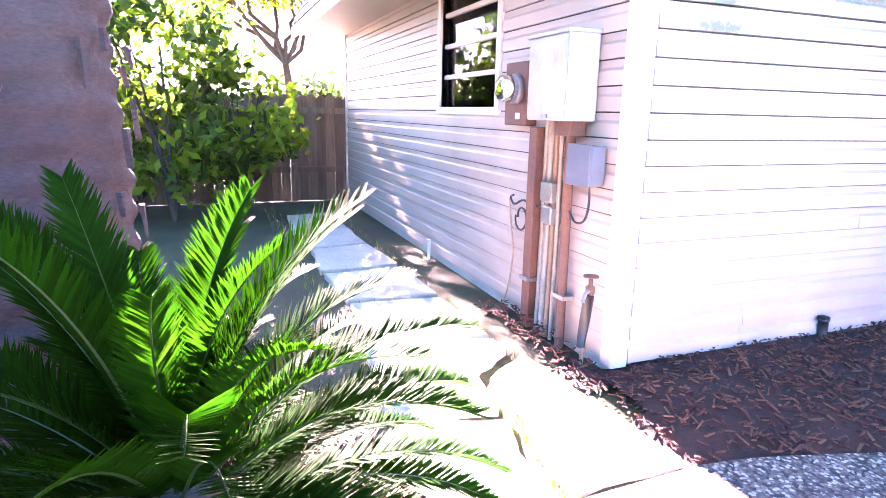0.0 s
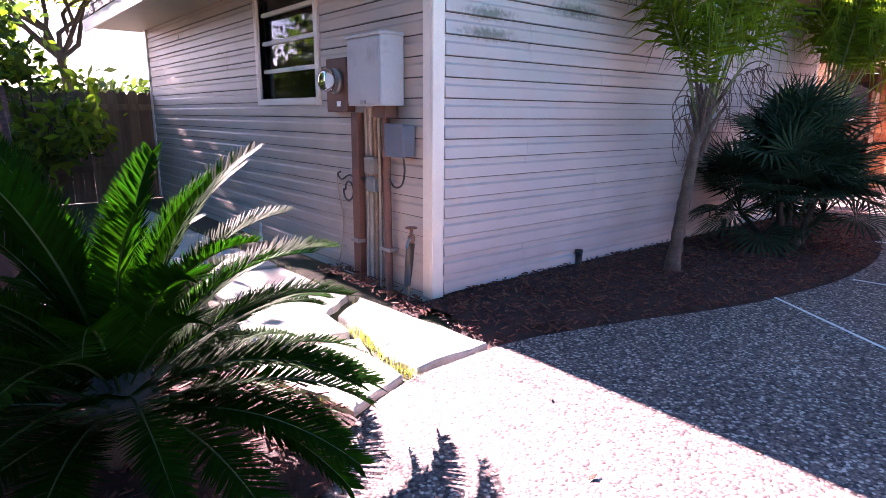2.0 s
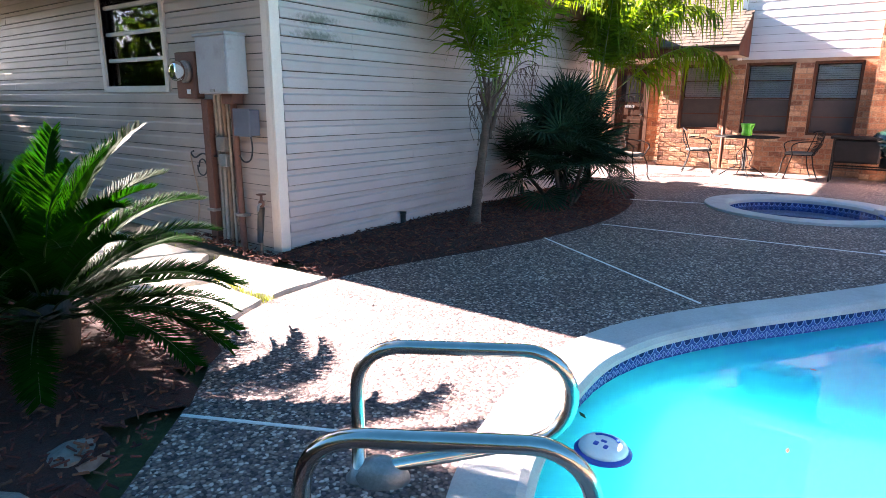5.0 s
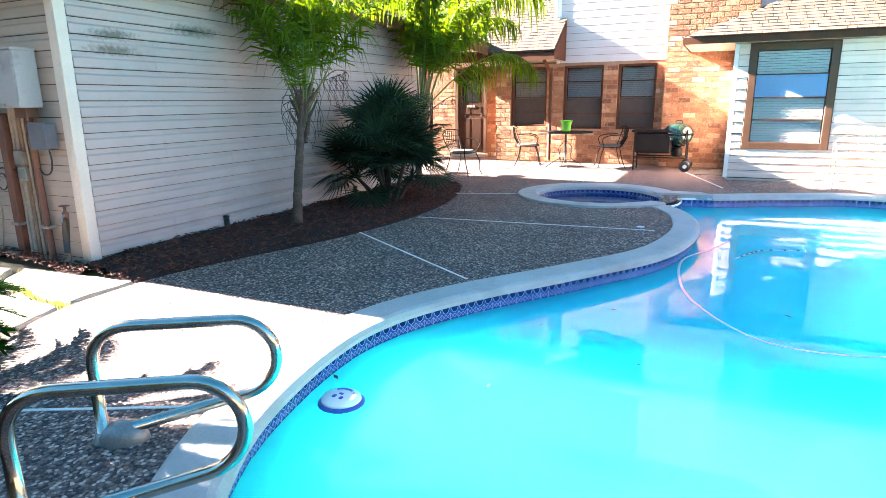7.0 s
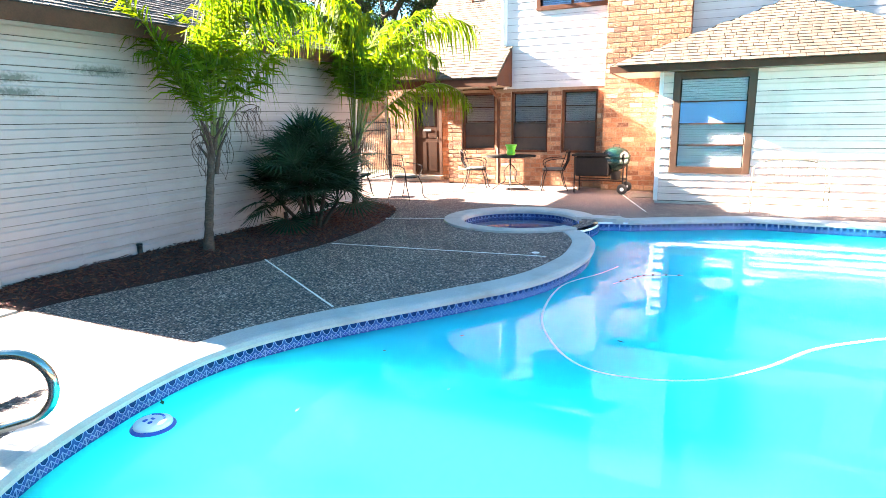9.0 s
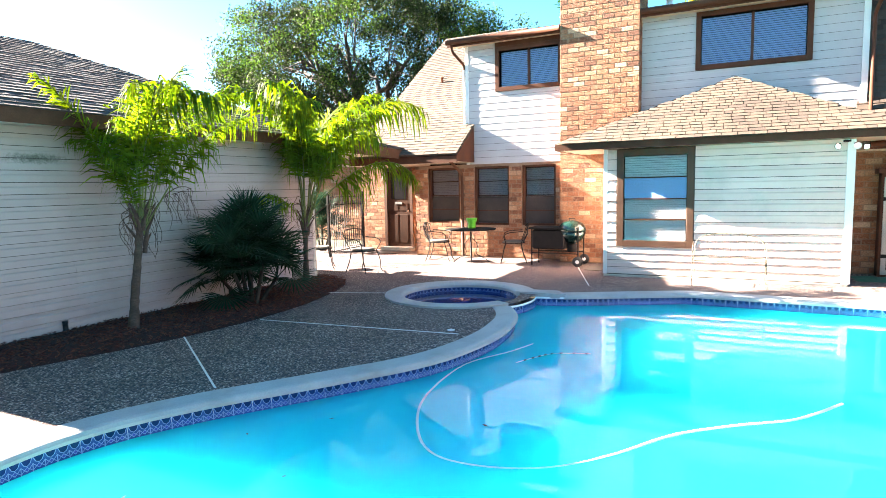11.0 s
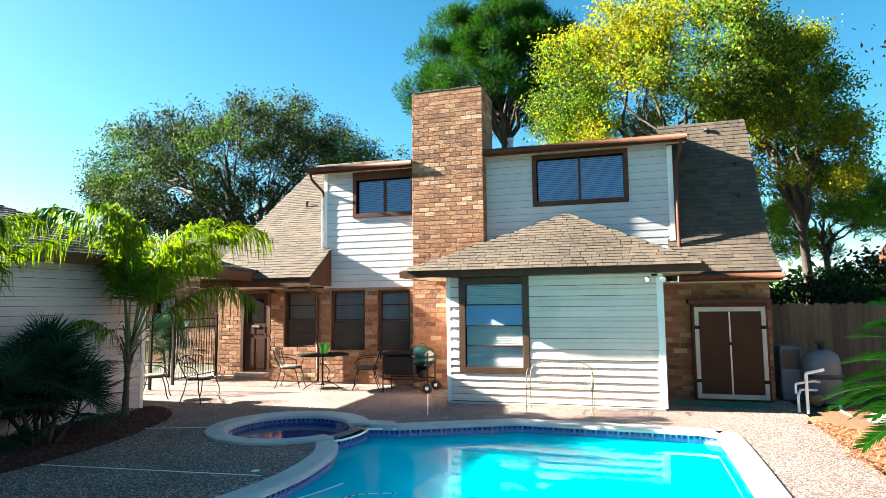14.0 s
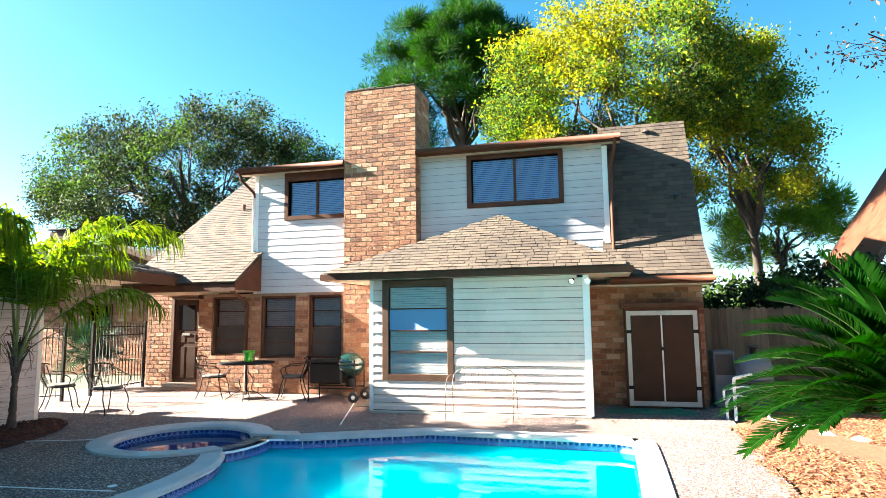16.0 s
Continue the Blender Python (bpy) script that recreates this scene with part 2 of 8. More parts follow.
M["sooty_brick"] = surface("sooty_brick", (0.035, 0.022, 0.017), (0.085, 0.048, 0.034), 4.0, 0.9, 60, 0.4, 0.4)
M["mortar"] = surface("mortar", (0.19, 0.115, 0.070), (0.27, 0.175, 0.112), 5.0, 0.9, 90, 0.2, 0.3)
M["brick"] = brick_surface("fired_brick", "object")
M["brick_joined"] = brick_surface("fired_brick_joined", "island")
SHINGLE = dict(scale=1.0, rough=0.92, fine=140, grain=0.3, bump=0.4, spread=0.26)
M["shingle"] = surface("roof_shingle", (0.046, 0.032, 0.022), (0.077, 0.055, 0.038), vary="object", **SHINGLE)
M["shingle_joined"] = surface("roof_shingle_joined", (0.046, 0.032, 0.023), (0.079, 0.057, 0.041), vary="island", **SHINGLE)
M["shingle_grey"] = surface("dark_grey_shingle", (0.022, 0.020, 0.023), (0.042, 0.038, 0.042), vary="island", **SHINGLE)
M["deck"] = pebbles("exposed_aggregate", [(0.135, 0.087, 0.080), (0.26, 0.182, 0.157), (0.050, 0.031, 0.033), (0.205, 0.128, 0.108), (0.52, 0.415, 0.365), (0.130, 0.086, 0.090)], 66.0)
M["strip"] = surface("white_expansion_strip", (0.70, 0.69, 0.66), (0.80, 0.79, 0.76), 6.0, 0.6, 90, 0.15, 0.1)
M["coping"] = surface("pale_coping", (0.38, 0.375, 0.37), (0.47, 0.46, 0.45), 3.0, 0.75, 80, 0.14, 0.25, vary="object", spread=0.05, stain=(0.30, 0.285, 0.26), stain_scale=2.5)
M["plaster"] = surface("pool_plaster", (0.90, 0.94, 0.94), (0.93, 0.97, 0.97), 1.0, 0.7, 50, 0.05, 0.1)
M["spa_plaster"] = surface("spa_plaster", (0.13, 0.24, 0.55), (0.17, 0.30, 0.62), 2.0, 0.7, 50, 0.08, 0.1)
M["water"] = pane_glass("pool_water", (0.008, 0.40, 0.45), ripple=0.03, scatter=(0.001, 0.57, 0.62))
M["spa_water"] = pane_glass("spa_water", (0.10, 0.24, 0.55), ripple=0.05, scatter=(0.003, 0.025, 0.11))
M["tile_light"] = surface("pale_blue_tile", (0.030, 0.075, 0.27), (0.055, 0.125, 0.36), 8.0, 0.2, 90, 0.1, 0.05, vary="object", spread=0.12)
M["tile_line"] = surface("pale_tile_glaze", (0.20, 0.34, 0.62), (0.30, 0.44, 0.70), 8.0, 0.2, 90, 0.1, 0.05)
M["tile_dark"] = surface("cobalt_tile", (0.010, 0.022, 0.10), (0.02, 0.04, 0.16), 8.0, 0.2, 90, 0.15, 0.05, vary="object", spread=0.2)
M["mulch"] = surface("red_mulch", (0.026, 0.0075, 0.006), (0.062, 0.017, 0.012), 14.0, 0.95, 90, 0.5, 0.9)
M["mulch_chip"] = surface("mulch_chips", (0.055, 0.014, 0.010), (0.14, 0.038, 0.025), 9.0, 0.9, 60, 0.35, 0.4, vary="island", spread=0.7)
# the same bark, its look in full sun put into brighter orange tones
M["sunlit_orange_mulch"] = surface("sunlit_orange_mulch", (0.11, 0.036, 0.014), (0.20, 0.075, 0.032), 14.0, 0.95, 90, 0.5, 0.9)
M["sunlit_orange_chip"] = surface("sunlit_orange_chips", (0.15, 0.052, 0.021), (0.27, 0.115, 0.055), 9.0, 0.9, 60, 0.35, 0.4, vary="island", spread=0.6)
M["flag"] = surface("flagstone", (0.34, 0.31, 0.26), (0.46, 0.42, 0.36), 2.5, 0.85, 40, 0.18, 0.35, stain=(0.30, 0.28, 0.22), stain_scale=2.0)
M["rock"] = surface("garden_rock", (0.12, 0.11, 0.10), (0.21, 0.19, 0.17), 5.0, 0.85, 40, 0.25, 0.5)
M["soil"] = surface("soil_and_lawn", (0.03, 0.023, 0.013), (0.055, 0.06, 0.018), 1.3, 0.95, 40, 0.4, 0.6)
M["grass"] = surface("grass_blades", (0.10, 0.13, 0.02), (0.20, 0.22, 0.04), 3.0, 0.7, 20, 0.2, 0.0, vary="island", spread=0.4, see_through=0.3)
M["fence"] = surface("weathered_fence_wood", (0.075, 0.052, 0.034), (0.14, 0.10, 0.068), 2.0, 0.9, 30, 0.3, 0.4, vary="object", spread=0.3, stretch=(8, 8, 0.8))
M["iron"] = surface("black_iron", (0.006, 0.0055, 0.0055), (0.014, 0.012, 0.012), 12.0, 0.65, 90, 0.3, 0.15, spec=0.18)
M["cream_metal"] = surface("cream_painted_metal", (0.10, 0.078, 0.052), (0.15, 0.12, 0.082), 9.0, 0.5, 90, 0.2, 0.15)
M["cushion"] = surface("grey_seat_fabric", (0.10, 0.085, 0.07), (0.16, 0.14, 0.115), 6.0, 0.9, 160, 0.2, 0.3)
M["steel"] = surface("stainless_steel", (0.40, 0.37, 0.32), (0.50, 0.47, 0.42), 8.0, 0.16, 60, 0.12, 0.03, metal=1.0)
M["cast_metal"] = surface("cast_metal", (0.24, 0.235, 0.23), (0.33, 0.325, 0.315), 15.0, 0.45, 90, 0.2, 0.2, metal=0.7)
M["box_grey"] = surface("grey_painted_steel", (0.29, 0.29, 0.30), (0.36, 0.36, 0.37), 2.5, 0.45, 60, 0.06, 0.05, stain=(0.22, 0.21, 0.21), stain_scale=5.0)
M["box_dark_grey"] = surface("dark_grey_steel", (0.085, 0.092, 0.115), (0.12, 0.128, 0.155), 5.0, 0.5, 80, 0.1, 0.08)
M["rust"] = surface("rust_brown_paint", (0.11, 0.043, 0.028), (0.165, 0.072, 0.048), 9.0, 0.65, 80, 0.3, 0.2)
M["conduit"] = surface("galvanised_conduit", (0.20, 0.165, 0.135), (0.29, 0.245, 0.205), 10.0, 0.5, 80, 0.2, 0.1, metal=0.3)
M["copper_pipe"] = surface("brown_conduit", (0.15, 0.085, 0.052), (0.21, 0.13, 0.08), 10.0, 0.55, 80, 0.25, 0.1)
M["cable"] = surface("black_cable", (0.012, 0.012, 0.014), (0.03, 0.03, 0.032), 20.0, 0.5, 80, 0.2, 0.05)
M["tan_cable"] = surface("tan_cable", (0.30, 0.20, 0.14), (0.38, 0.26, 0.18), 20.0, 0.6, 80, 0.2, 0.05)
M["glass_dark"] = pane_glass("window_glass", (0.97, 0.97, 0.98))
M["glass_tinted"] = pane_glass("tinted_window_glass", (0.74, 0.79, 0.92))
M["meter_glass"] = pane_glass("meter_glass", (0.9, 0.92, 0.93))
# near-black colour stands in for the shade of rooms behind the glass
M["unlit_room"] = surface("unlit_room", (0.010, 0.010, 0.012), (0.016, 0.016, 0.018), 3.0, 0.9, 30, 0.1, 0.0, spec=0.03)
M["blind"] = surface("window_blind", (0.44, 0.38, 0.39), (0.52, 0.46, 0.46), 4.0, 0.7, 60, 0.06, 0.05)
M["blind_white"] = surface("white_blind", (0.84, 0.84, 0.83), (0.88, 0.88, 0.87), 4.0, 0.65, 60, 0.06, 0.05)
# puts the sky's reflection in one bay pane into a flat colour
M["sky_sheen_blue"] = surface("reflected_sky_blue", (0.36, 0.56, 0.90), (0.42, 0.62, 0.93), 3.0, 0.5, 60, 0.05, 0.03)
M["screen"] = surface("bronze_insect_screen", (0.035, 0.028, 0.026), (0.055, 0.045, 0.04), 6.0, 0.8, 200, 0.2, 0.2)
M["soffit"] = surface("soffit_paint", (0.42, 0.34, 0.24), (0.50, 0.41, 0.30), 3.0, 0.6, 70, 0.08, 0.05)
M["white_plastic"] = surface("white_pvc", (0.70, 0.70, 0.69), (0.80, 0.80, 0.79), 6.0, 0.4, 60, 0.06, 0.05)
M["black_plastic"] = surface("black_plastic", (0.012, 0.012, 0.012), (0.025, 0.025, 0.025), 6.0, 0.45, 60, 0.1, 0.05)
M["blue_plastic"] = surface("blue_plastic", (0.02, 0.05, 0.32), (0.03, 0.08, 0.42), 8.0, 0.35, 60, 0.1, 0.03)
M["green_plastic"] = surface("lime_green_plastic", (0.10, 0.45, 0.02), (0.15, 0.58, 0.04), 6.0, 0.35, 60, 0.1, 0.03)
M["enamel"] = surface("dark_green_enamel", (0.006, 0.024, 0.018), (0.011, 0.036, 0.028), 5.0, 0.18, 60, 0.1, 0.02, coat=0.5)
M["tarp"] = surface("green_tarp", (0.012, 0.09, 0.06), (0.02, 0.14, 0.09), 5.0, 0.6, 60, 0.2, 0.2)
M["lamp_glass"] = surface("lamp_lens", (0.70, 0.70, 0.66), (0.8, 0.8, 0.76), 8.0, 0.2, 60, 0.05, 0.02)
M["concrete"] = surface("concrete", (0.38, 0.35, 0.31), (0.48, 0.45, 0.40), 3.0, 0.9, 60, 0.2, 0.3)
M["bark"] = surface("tree_bark", (0.026, 0.019, 0.014), (0.055, 0.044, 0.034), 6.0, 0.95, 30, 0.4, 0.9, stretch=(1, 1, 0.3))
M["queen_rib"] = surface("feather_palm_petiole", (0.10, 0.13, 0.025), (0.17, 0.19, 0.045), 5.0, 0.5, 30, 0.15, 0.0)
M["palm_bark"] = surface("palm_bark", (0.060, 0.037, 0.027), (0.115, 0.079, 0.058), 5.0, 0.95, 40, 0.35, 0.8, stretch=(1, 1, 2.5))
# palm_bark made darker: the trunk's shaded side is put into the colour
M["great_bark"] = surface("great_palm_shaded_bark", (0.030, 0.018, 0.019), (0.062, 0.040, 0.040), 3.0, 0.95, 40, 0.4, 0.9, stretch=(1, 1, 2.5))
M["thatch"] = surface("dead_fibre", (0.065, 0.037, 0.028), (0.13, 0.080, 0.058), 8.0, 0.95, 60, 0.35, 0.5)
LEAF = dict(scale=1.5, rough=0.6, fine=20, grain=0.15, bump=0.0, vary="island", spread=0.45, spec=0.06)
M["sago_leaf"] = surface("sago_leaflets", (0.0030, 0.019, 0.0015), (0.0070, 0.035, 0.0022), scale=2.5, rough=0.55, fine=30, grain=0.15, bump=0.0, vary="island", spread=0.3, see_through=0.38, spec=0.015)
M["sago_rib"] = surface("sago_midrib", (0.016, 0.034, 0.005), (0.028, 0.052, 0.008), 5.0, 0.5, 30, 0.15, 0.0)
M["queen_leaf"] = surface("feather_palm_leaflets", (0.056, 0.104, 0.009), (0.110, 0.152, 0.015), see_through=0.5, **LEAF)
M["fan_leaf"] = surface("fan_palm_blades", (0.010, 0.026, 0.014), (0.022, 0.045, 0.024), see_through=0.15, **LEAF)
M["oak_leaf"] = surface("oak_leaves", (0.012, 0.021, 0.008), (0.028, 0.040, 0.015), see_through=0.14, **LEAF)
M["pine_leaf"] = surface("pine_needles", (0.009, 0.036, 0.004), (0.020, 0.060, 0.006), see_through=0.25, **LEAF)
M["yellow_leaf"] = surface("yellowing_leaves", (0.118, 0.128, 0.010), (0.215, 0.205, 0.016), see_through=0.40, **LEAF)
M["green_leaf"] = surface("green_leaves", (0.022, 0.045, 0.009), (0.045, 0.08, 0.015), see_through=0.35, **LEAF)
M["lime_leaf"] = surface("sunlit_shrub_leaves", (0.055, 0.11, 0.012), (0.11, 0.17, 0.02), see_through=0.45, **LEAF)


# ---------------------------------------------------------------- building tools
def chain(ob):
    """Where a thing or part stands, through its parents."""
    m = ob.matrix_basis.copy()
    while ob.parent:
        ob = ob.parent
        m = ob.matrix_basis @ m
    return m


def mesh_of(name, bm, mats, smooth=False):
    me = bpy.data.meshes.new(name)
    bm.to_mesh(me)
    bm.free()
    for m in mats if isinstance(mats, (list, tuple)) else [mats]:
        me.materials.append(m)
    if smooth:
        me.polygons.foreach_set("use_smooth", [True] * len(me.polygons))
    return me


def part(name, bm, material, parent, label="", smooth=False, kind=""):
    """One mesh, given in world coordinates, as a part of a thing or of a part."""
    bm.transform(chain(parent).inverted())
    ob = new(name, mesh_of(name, bm, material, smooth))
    ob.parent = parent
    return tagged(ob, label=label, kind=kind)


def thing(name, label, category, at=(0, 0, 0), group="", kind=""):
    ob = new(name)
    ob.empty_display_size = 0.1
    ob.matrix_basis = Matrix.Translation(at)
    return tagged(ob, label, category, group, kind)


def single(name, bm, material, label, category, kind="", smooth=False, group=""):
    return tagged(new(name, mesh_of(name, bm, material, smooth)), label, category, group, kind)


def from_lists(name, verts, faces, mats, smooth=False, index=None):
    me = bpy.data.meshes.new(name)
    me.from_pydata(verts, [], faces)
    for m in mats if isinstance(mats, (list, tuple)) else [mats]:
        me.materials.append(m)
    if index is not None:
        me.polygons.foreach_set("material_index", index)
    if smooth:
        me.polygons.foreach_set("use_smooth", [True] * len(me.polygons))
    me.update()
    return me


def hang(name, me, parent, label="", kind=""):
    """A mesh given in world coordinates, as a part."""
    me.transform(chain(parent).inverted())
    ob = new(name, me)
    ob.parent = parent
    return tagged(ob, label=label, kind=kind)


def B():
    return bmesh.new()


def box(bm, x0, x1, y0, y1, z0, z1, mi=0, bevel=0.0):
    v = [bm.verts.new(p) for p in ((x0, y0, z0), (x1, y0, z0), (x1, y1, z0), (x0, y1, z0), (x0, y0, z1), (x1, y0, z1), (x1, y1, z1), (x0, y1, z1))]
    f = [bm.faces.new([v[i] for i in q]) for q in ((3, 2, 1, 0), (4, 5, 6, 7), (0, 1, 5, 4), (1, 2, 6, 5), (2, 3, 7, 6), (3, 0, 4, 7))]
    for a in f:
        a.material_index = mi
    if bevel:
        bmesh.ops.bevel(bm, geom=list({e for a in f for e in a.edges}), offset=bevel, segments=1, affect="EDGES")
    return bm


def prism(bm, poly, z0, z1, mi=0):
    """An upright prism over a plan given anticlockwise."""
    lo = [bm.verts.new((x, y, z0)) for x, y in poly]
    hi = [bm.verts.new((x, y, z1)) for x, y in poly]
    fs = [bm.faces.new(lo[::-1]), bm.faces.new(hi)]
    for i in range(len(poly)):
        j = (i + 1) % len(poly)
        fs.append(bm.faces.new((lo[i], lo[j], hi[j], hi[i])))
    for f in fs:
        f.material_index = mi
    return bm


def solid(bm, ring_a, ring_b, mi=0):
    """A body between two rings of points."""
    a = [bm.verts.new(p) for p in ring_a]
    b = [bm.verts.new(p) for p in ring_b]
    fs = [bm.faces.new(a[::-1]), bm.faces.new(b)]
    for i in range(len(a)):
        j = (i + 1) % len(a)
        fs.append(bm.faces.new((a[i], a[j], b[j], b[i])))
    for f in fs:
        f.material_index = mi
    return bm


def tube(bm, points, radius, sides=8, mi=0, closed=False):
    """A round bar along a line of points; radius is one number or one a point."""
    pts = [Vector(p) for p in points]
    rad = radius if isinstance(radius, (list, tuple)) else [radius] * len(pts)
    rings = []
    up = Vector((0, 0, 1))
    for i, p in enumerate(pts):
        d = (pts[(i + 1) % len(pts)] - pts[i - 1]) if closed else (pts[min(i + 1, len(pts) - 1)] - pts[max(i - 1, 0)])
        d.normalize()
        if i == 0:
            side = d.cross(up if abs(d.z) < 0.95 else Vector((1, 0, 0))).normalized()
        else:
            side = (side - d * side.dot(d)).normalized()
        top = side.cross(d)
        rings.append([bm.verts.new(p + rad[i] * (math.cos(2 * math.pi * k / sides) * side + math.sin(2 * math.pi * k / sides) * top)) for k in range(sides)])
    n = len(rings)
    for i in range(n if closed else n - 1):
        a, b = rings[i], rings[(i + 1) % n]
        for k in range(sides):
            f = bm.faces.new((a[k], a[(k + 1) % sides], b[(k + 1) % sides], b[k]))
            f.material_index, f.smooth = mi, True
    if not closed:
        bm.faces.new(rings[0]).material_index = mi
        bm.faces.new(rings[-1][::-1]).material_index = mi
    return bm


def arc(points, radius, steps=5):
    """A line with its corners rounded."""
    pts = [Vector(p) for p in points]
    out = [pts[0]]
    for a, b, c in zip(pts, pts[1:], pts[2:]):
        r = min(radius, (b - a).length * 0.49, (c - b).length * 0.49)
        p, q = b + (a - b).normalized() * r, b + (c - b).normalized() * r
        for k in range(steps + 1):
            t = k / steps
            out.append((1 - t) ** 2 * p + 2 * t * (1 - t) * b + t * t * q)
    return out + [pts[-1]]


def lathe(bm, profile, centre, sides=20, mi=0, axis="z"):
    """A turned body: profile of (radius, height) pairs round an upright axis."""
    cx, cy, cz = centre
    rings = []
    for r, h in profile:
        ring = []
        for k in range(sides):
            a = 2 * math.pi * k / sides
            u, v = r * math.cos(a), r * math.sin(a)
            ring.append(bm.verts.new((cx + u, cy + v, cz + h) if axis == "z" else ((cx + h, cy + u, cz + v) if axis == "x" else (cx + u, cy + h, cz - v))))
        rings.append(ring)
    for a, b in zip(rings, rings[1:]):
        for k in range(sides):
            f = bm.faces.new((a[k], a[(k + 1) % sides], b[(k + 1) % sides], b[k]))
            f.material_index, f.smooth = mi, True
    bm.faces.new(rings[0][::-1]).material_index = mi
    bm.faces.new(rings[-1]).material_index = mi
    return bm


def smooth_line(points, per=6, closed=False):
    """A soft curve through plan points."""
    p = [Vector((x, y)) for x, y in points]
    n = len(p)
    out = []
    for i in range(n if closed else n - 1):
        a, b, c, d = (p[(i + k) % n] if closed else p[min(max(i + k, 0), n - 1)] for k in (-1, 0, 1, 2))
        for s in range(per):
            t = s / per
            q = 0.5 * (2 * b + (c - a) * t + (2 * a - 5 * b + 4 * c - d) * t * t + (3 * b - a - 3 * c + d) * t ** 3)
            out.append((q.x, q.y))
    if not closed:
        out.append((p[-1].x, p[-1].y))
    return out


def inside(poly, x, y):
    hit = False
    for (x0, y0), (x1, y1) in zip(poly, poly[1:] + poly[:1]):
        if (y0 > y) != (y1 > y) and x < (x1 - x0) * (y - y0) / (y1 - y0) + x0:
            hit = not hit
    return hit


def sheet(outer, holes, z, bm=None, mi=0):
    """A level sheet with holes in it."""
    bm = bm or B()
    edges = []
    for loop in [outer] + holes:
        vs = [bm.verts.new((x, y, z)) for x, y in loop]
        edges += [bm.edges.new((a, b)) for a, b in zip(vs, vs[1:] + vs[:1])]
    made = bmesh.ops.triangle_fill(bm, use_beauty=True, edges=edges)
    for f in made["geom"]:
        if isinstance(f, bmesh.types.BMFace):
            f.material_index = mi
            f.normal_update()
            if f.normal.z < 0:
                f.normal_flip()
    return bm


# ---- walls clad in boards and bricks. A wall stands on the line axis = plane, runs from a0 to a1 along the other axis, and faces out (+1 or -1).
def place(axis, plane, out, a, depth, z):
    return (plane + out * depth, a, z) if axis == "x" else (a, plane + out * depth, z)


def spans(a0, a1, holes, z):
    """The stretches of a0..a1 left by the holes (b0, b1, z0, z1) at the height z."""
    runs = [(a0, a1)]
    for b0, b1, z0, z1 in holes:
        if z0 <= z <= z1:
            runs = [r for s, e in runs for r in ((s, min(e, b0)), (max(s, b1), e)) if r[1] - r[0] > 0.03]
    return runs


def wall_body(bm, axis, plane, out, a0, a1, z0, z1, thick, holes=()):
    """The wall itself, with its openings through it."""
    zs = sorted({z0, z1, *(z for h in holes for z in h[2:] if z0 < z < z1)})
    al = sorted({a0, a1, *(a for h in holes for a in h[:2] if a0 < a < a1)})
    kept = {(i, j) for i in range(len(al) - 1) for j in range(len(zs) - 1)
            if not any(h[0] < (al[i] + al[i + 1]) / 2 < h[1] and h[2] < (zs[j] + zs[j + 1]) / 2 < h[3] for h in holes)}
    grid = {}

    def corner(i, j, back):
        if (i, j, back) not in grid:
            grid[i, j, back] = bm.verts.new(place(axis, plane, out, al[i], -thick if back else 0, zs[j]))
        return grid[i, j, back]

    made = []
    for i, j in kept:
        ring = ((i, j), (i + 1, j), (i + 1, j + 1), (i, j + 1))
        for back in (False, True):
            made.append(bm.faces.new([corner(*c, back) for c in ring]))
        for n, (di, dj) in enumerate(((0, -1), (1, 0), (0, 1), (-1, 0))):
            if (i + di, j + dj) not in kept:
                c, d = ring[n], ring[(n + 1) % 4]
                made.append(bm.faces.new([corner(*c, False), corner(*d, False), corner(*d, True), corner(*c, True)]))
    bmesh.ops.recalc_face_normals(bm, faces=made)
    return bm


def clad(parent, axis, plane, out, a0, a1, z0, z1, course, mat, holes=(), seams=(), lip=0.030, gap=0.008):
    """Lapped boards, one mesh each; seams: places along the wall where a course is jointed."""
    n = max(1, round((z1 - z0) / course))
    course = (z1 - z0) / n
    for i in range(n):
        lo, hi = z0 + i * course, z0 + (i + 1) * course
        for s, e in spans(a0, a1, holes, (lo + hi) / 2):
            cuts = [s] + [c for k, c in enumerate(seams) if s + 0.2 < c < e - 0.2 and (i // 2 + k) % 3 == 0] + [e]
            for u, v in zip(cuts, cuts[1:]):
                u, v = u + 0.0012, v - 0.0012
                tilt = random.uniform(-0.0012, 0.0012)
                prof = ((0, lo + gap), (lip + tilt, lo + gap), (lip + tilt, lo + gap + 0.012), (0.86 * lip, lo + 0.60 * course), (0.40 * lip, lo + 0.72 * course), (0.34 * lip, hi), (0, hi))
                ra = [place(axis, plane, out, u, d, z) for d, z in prof]
                rb = [place(axis, plane, out, v, d, z) for d, z in prof]
                bm = solid(B(), ra, rb)
                bmesh.ops.recalc_face_normals(bm, faces=bm.faces)
                part("siding_board", bm, mat, parent)


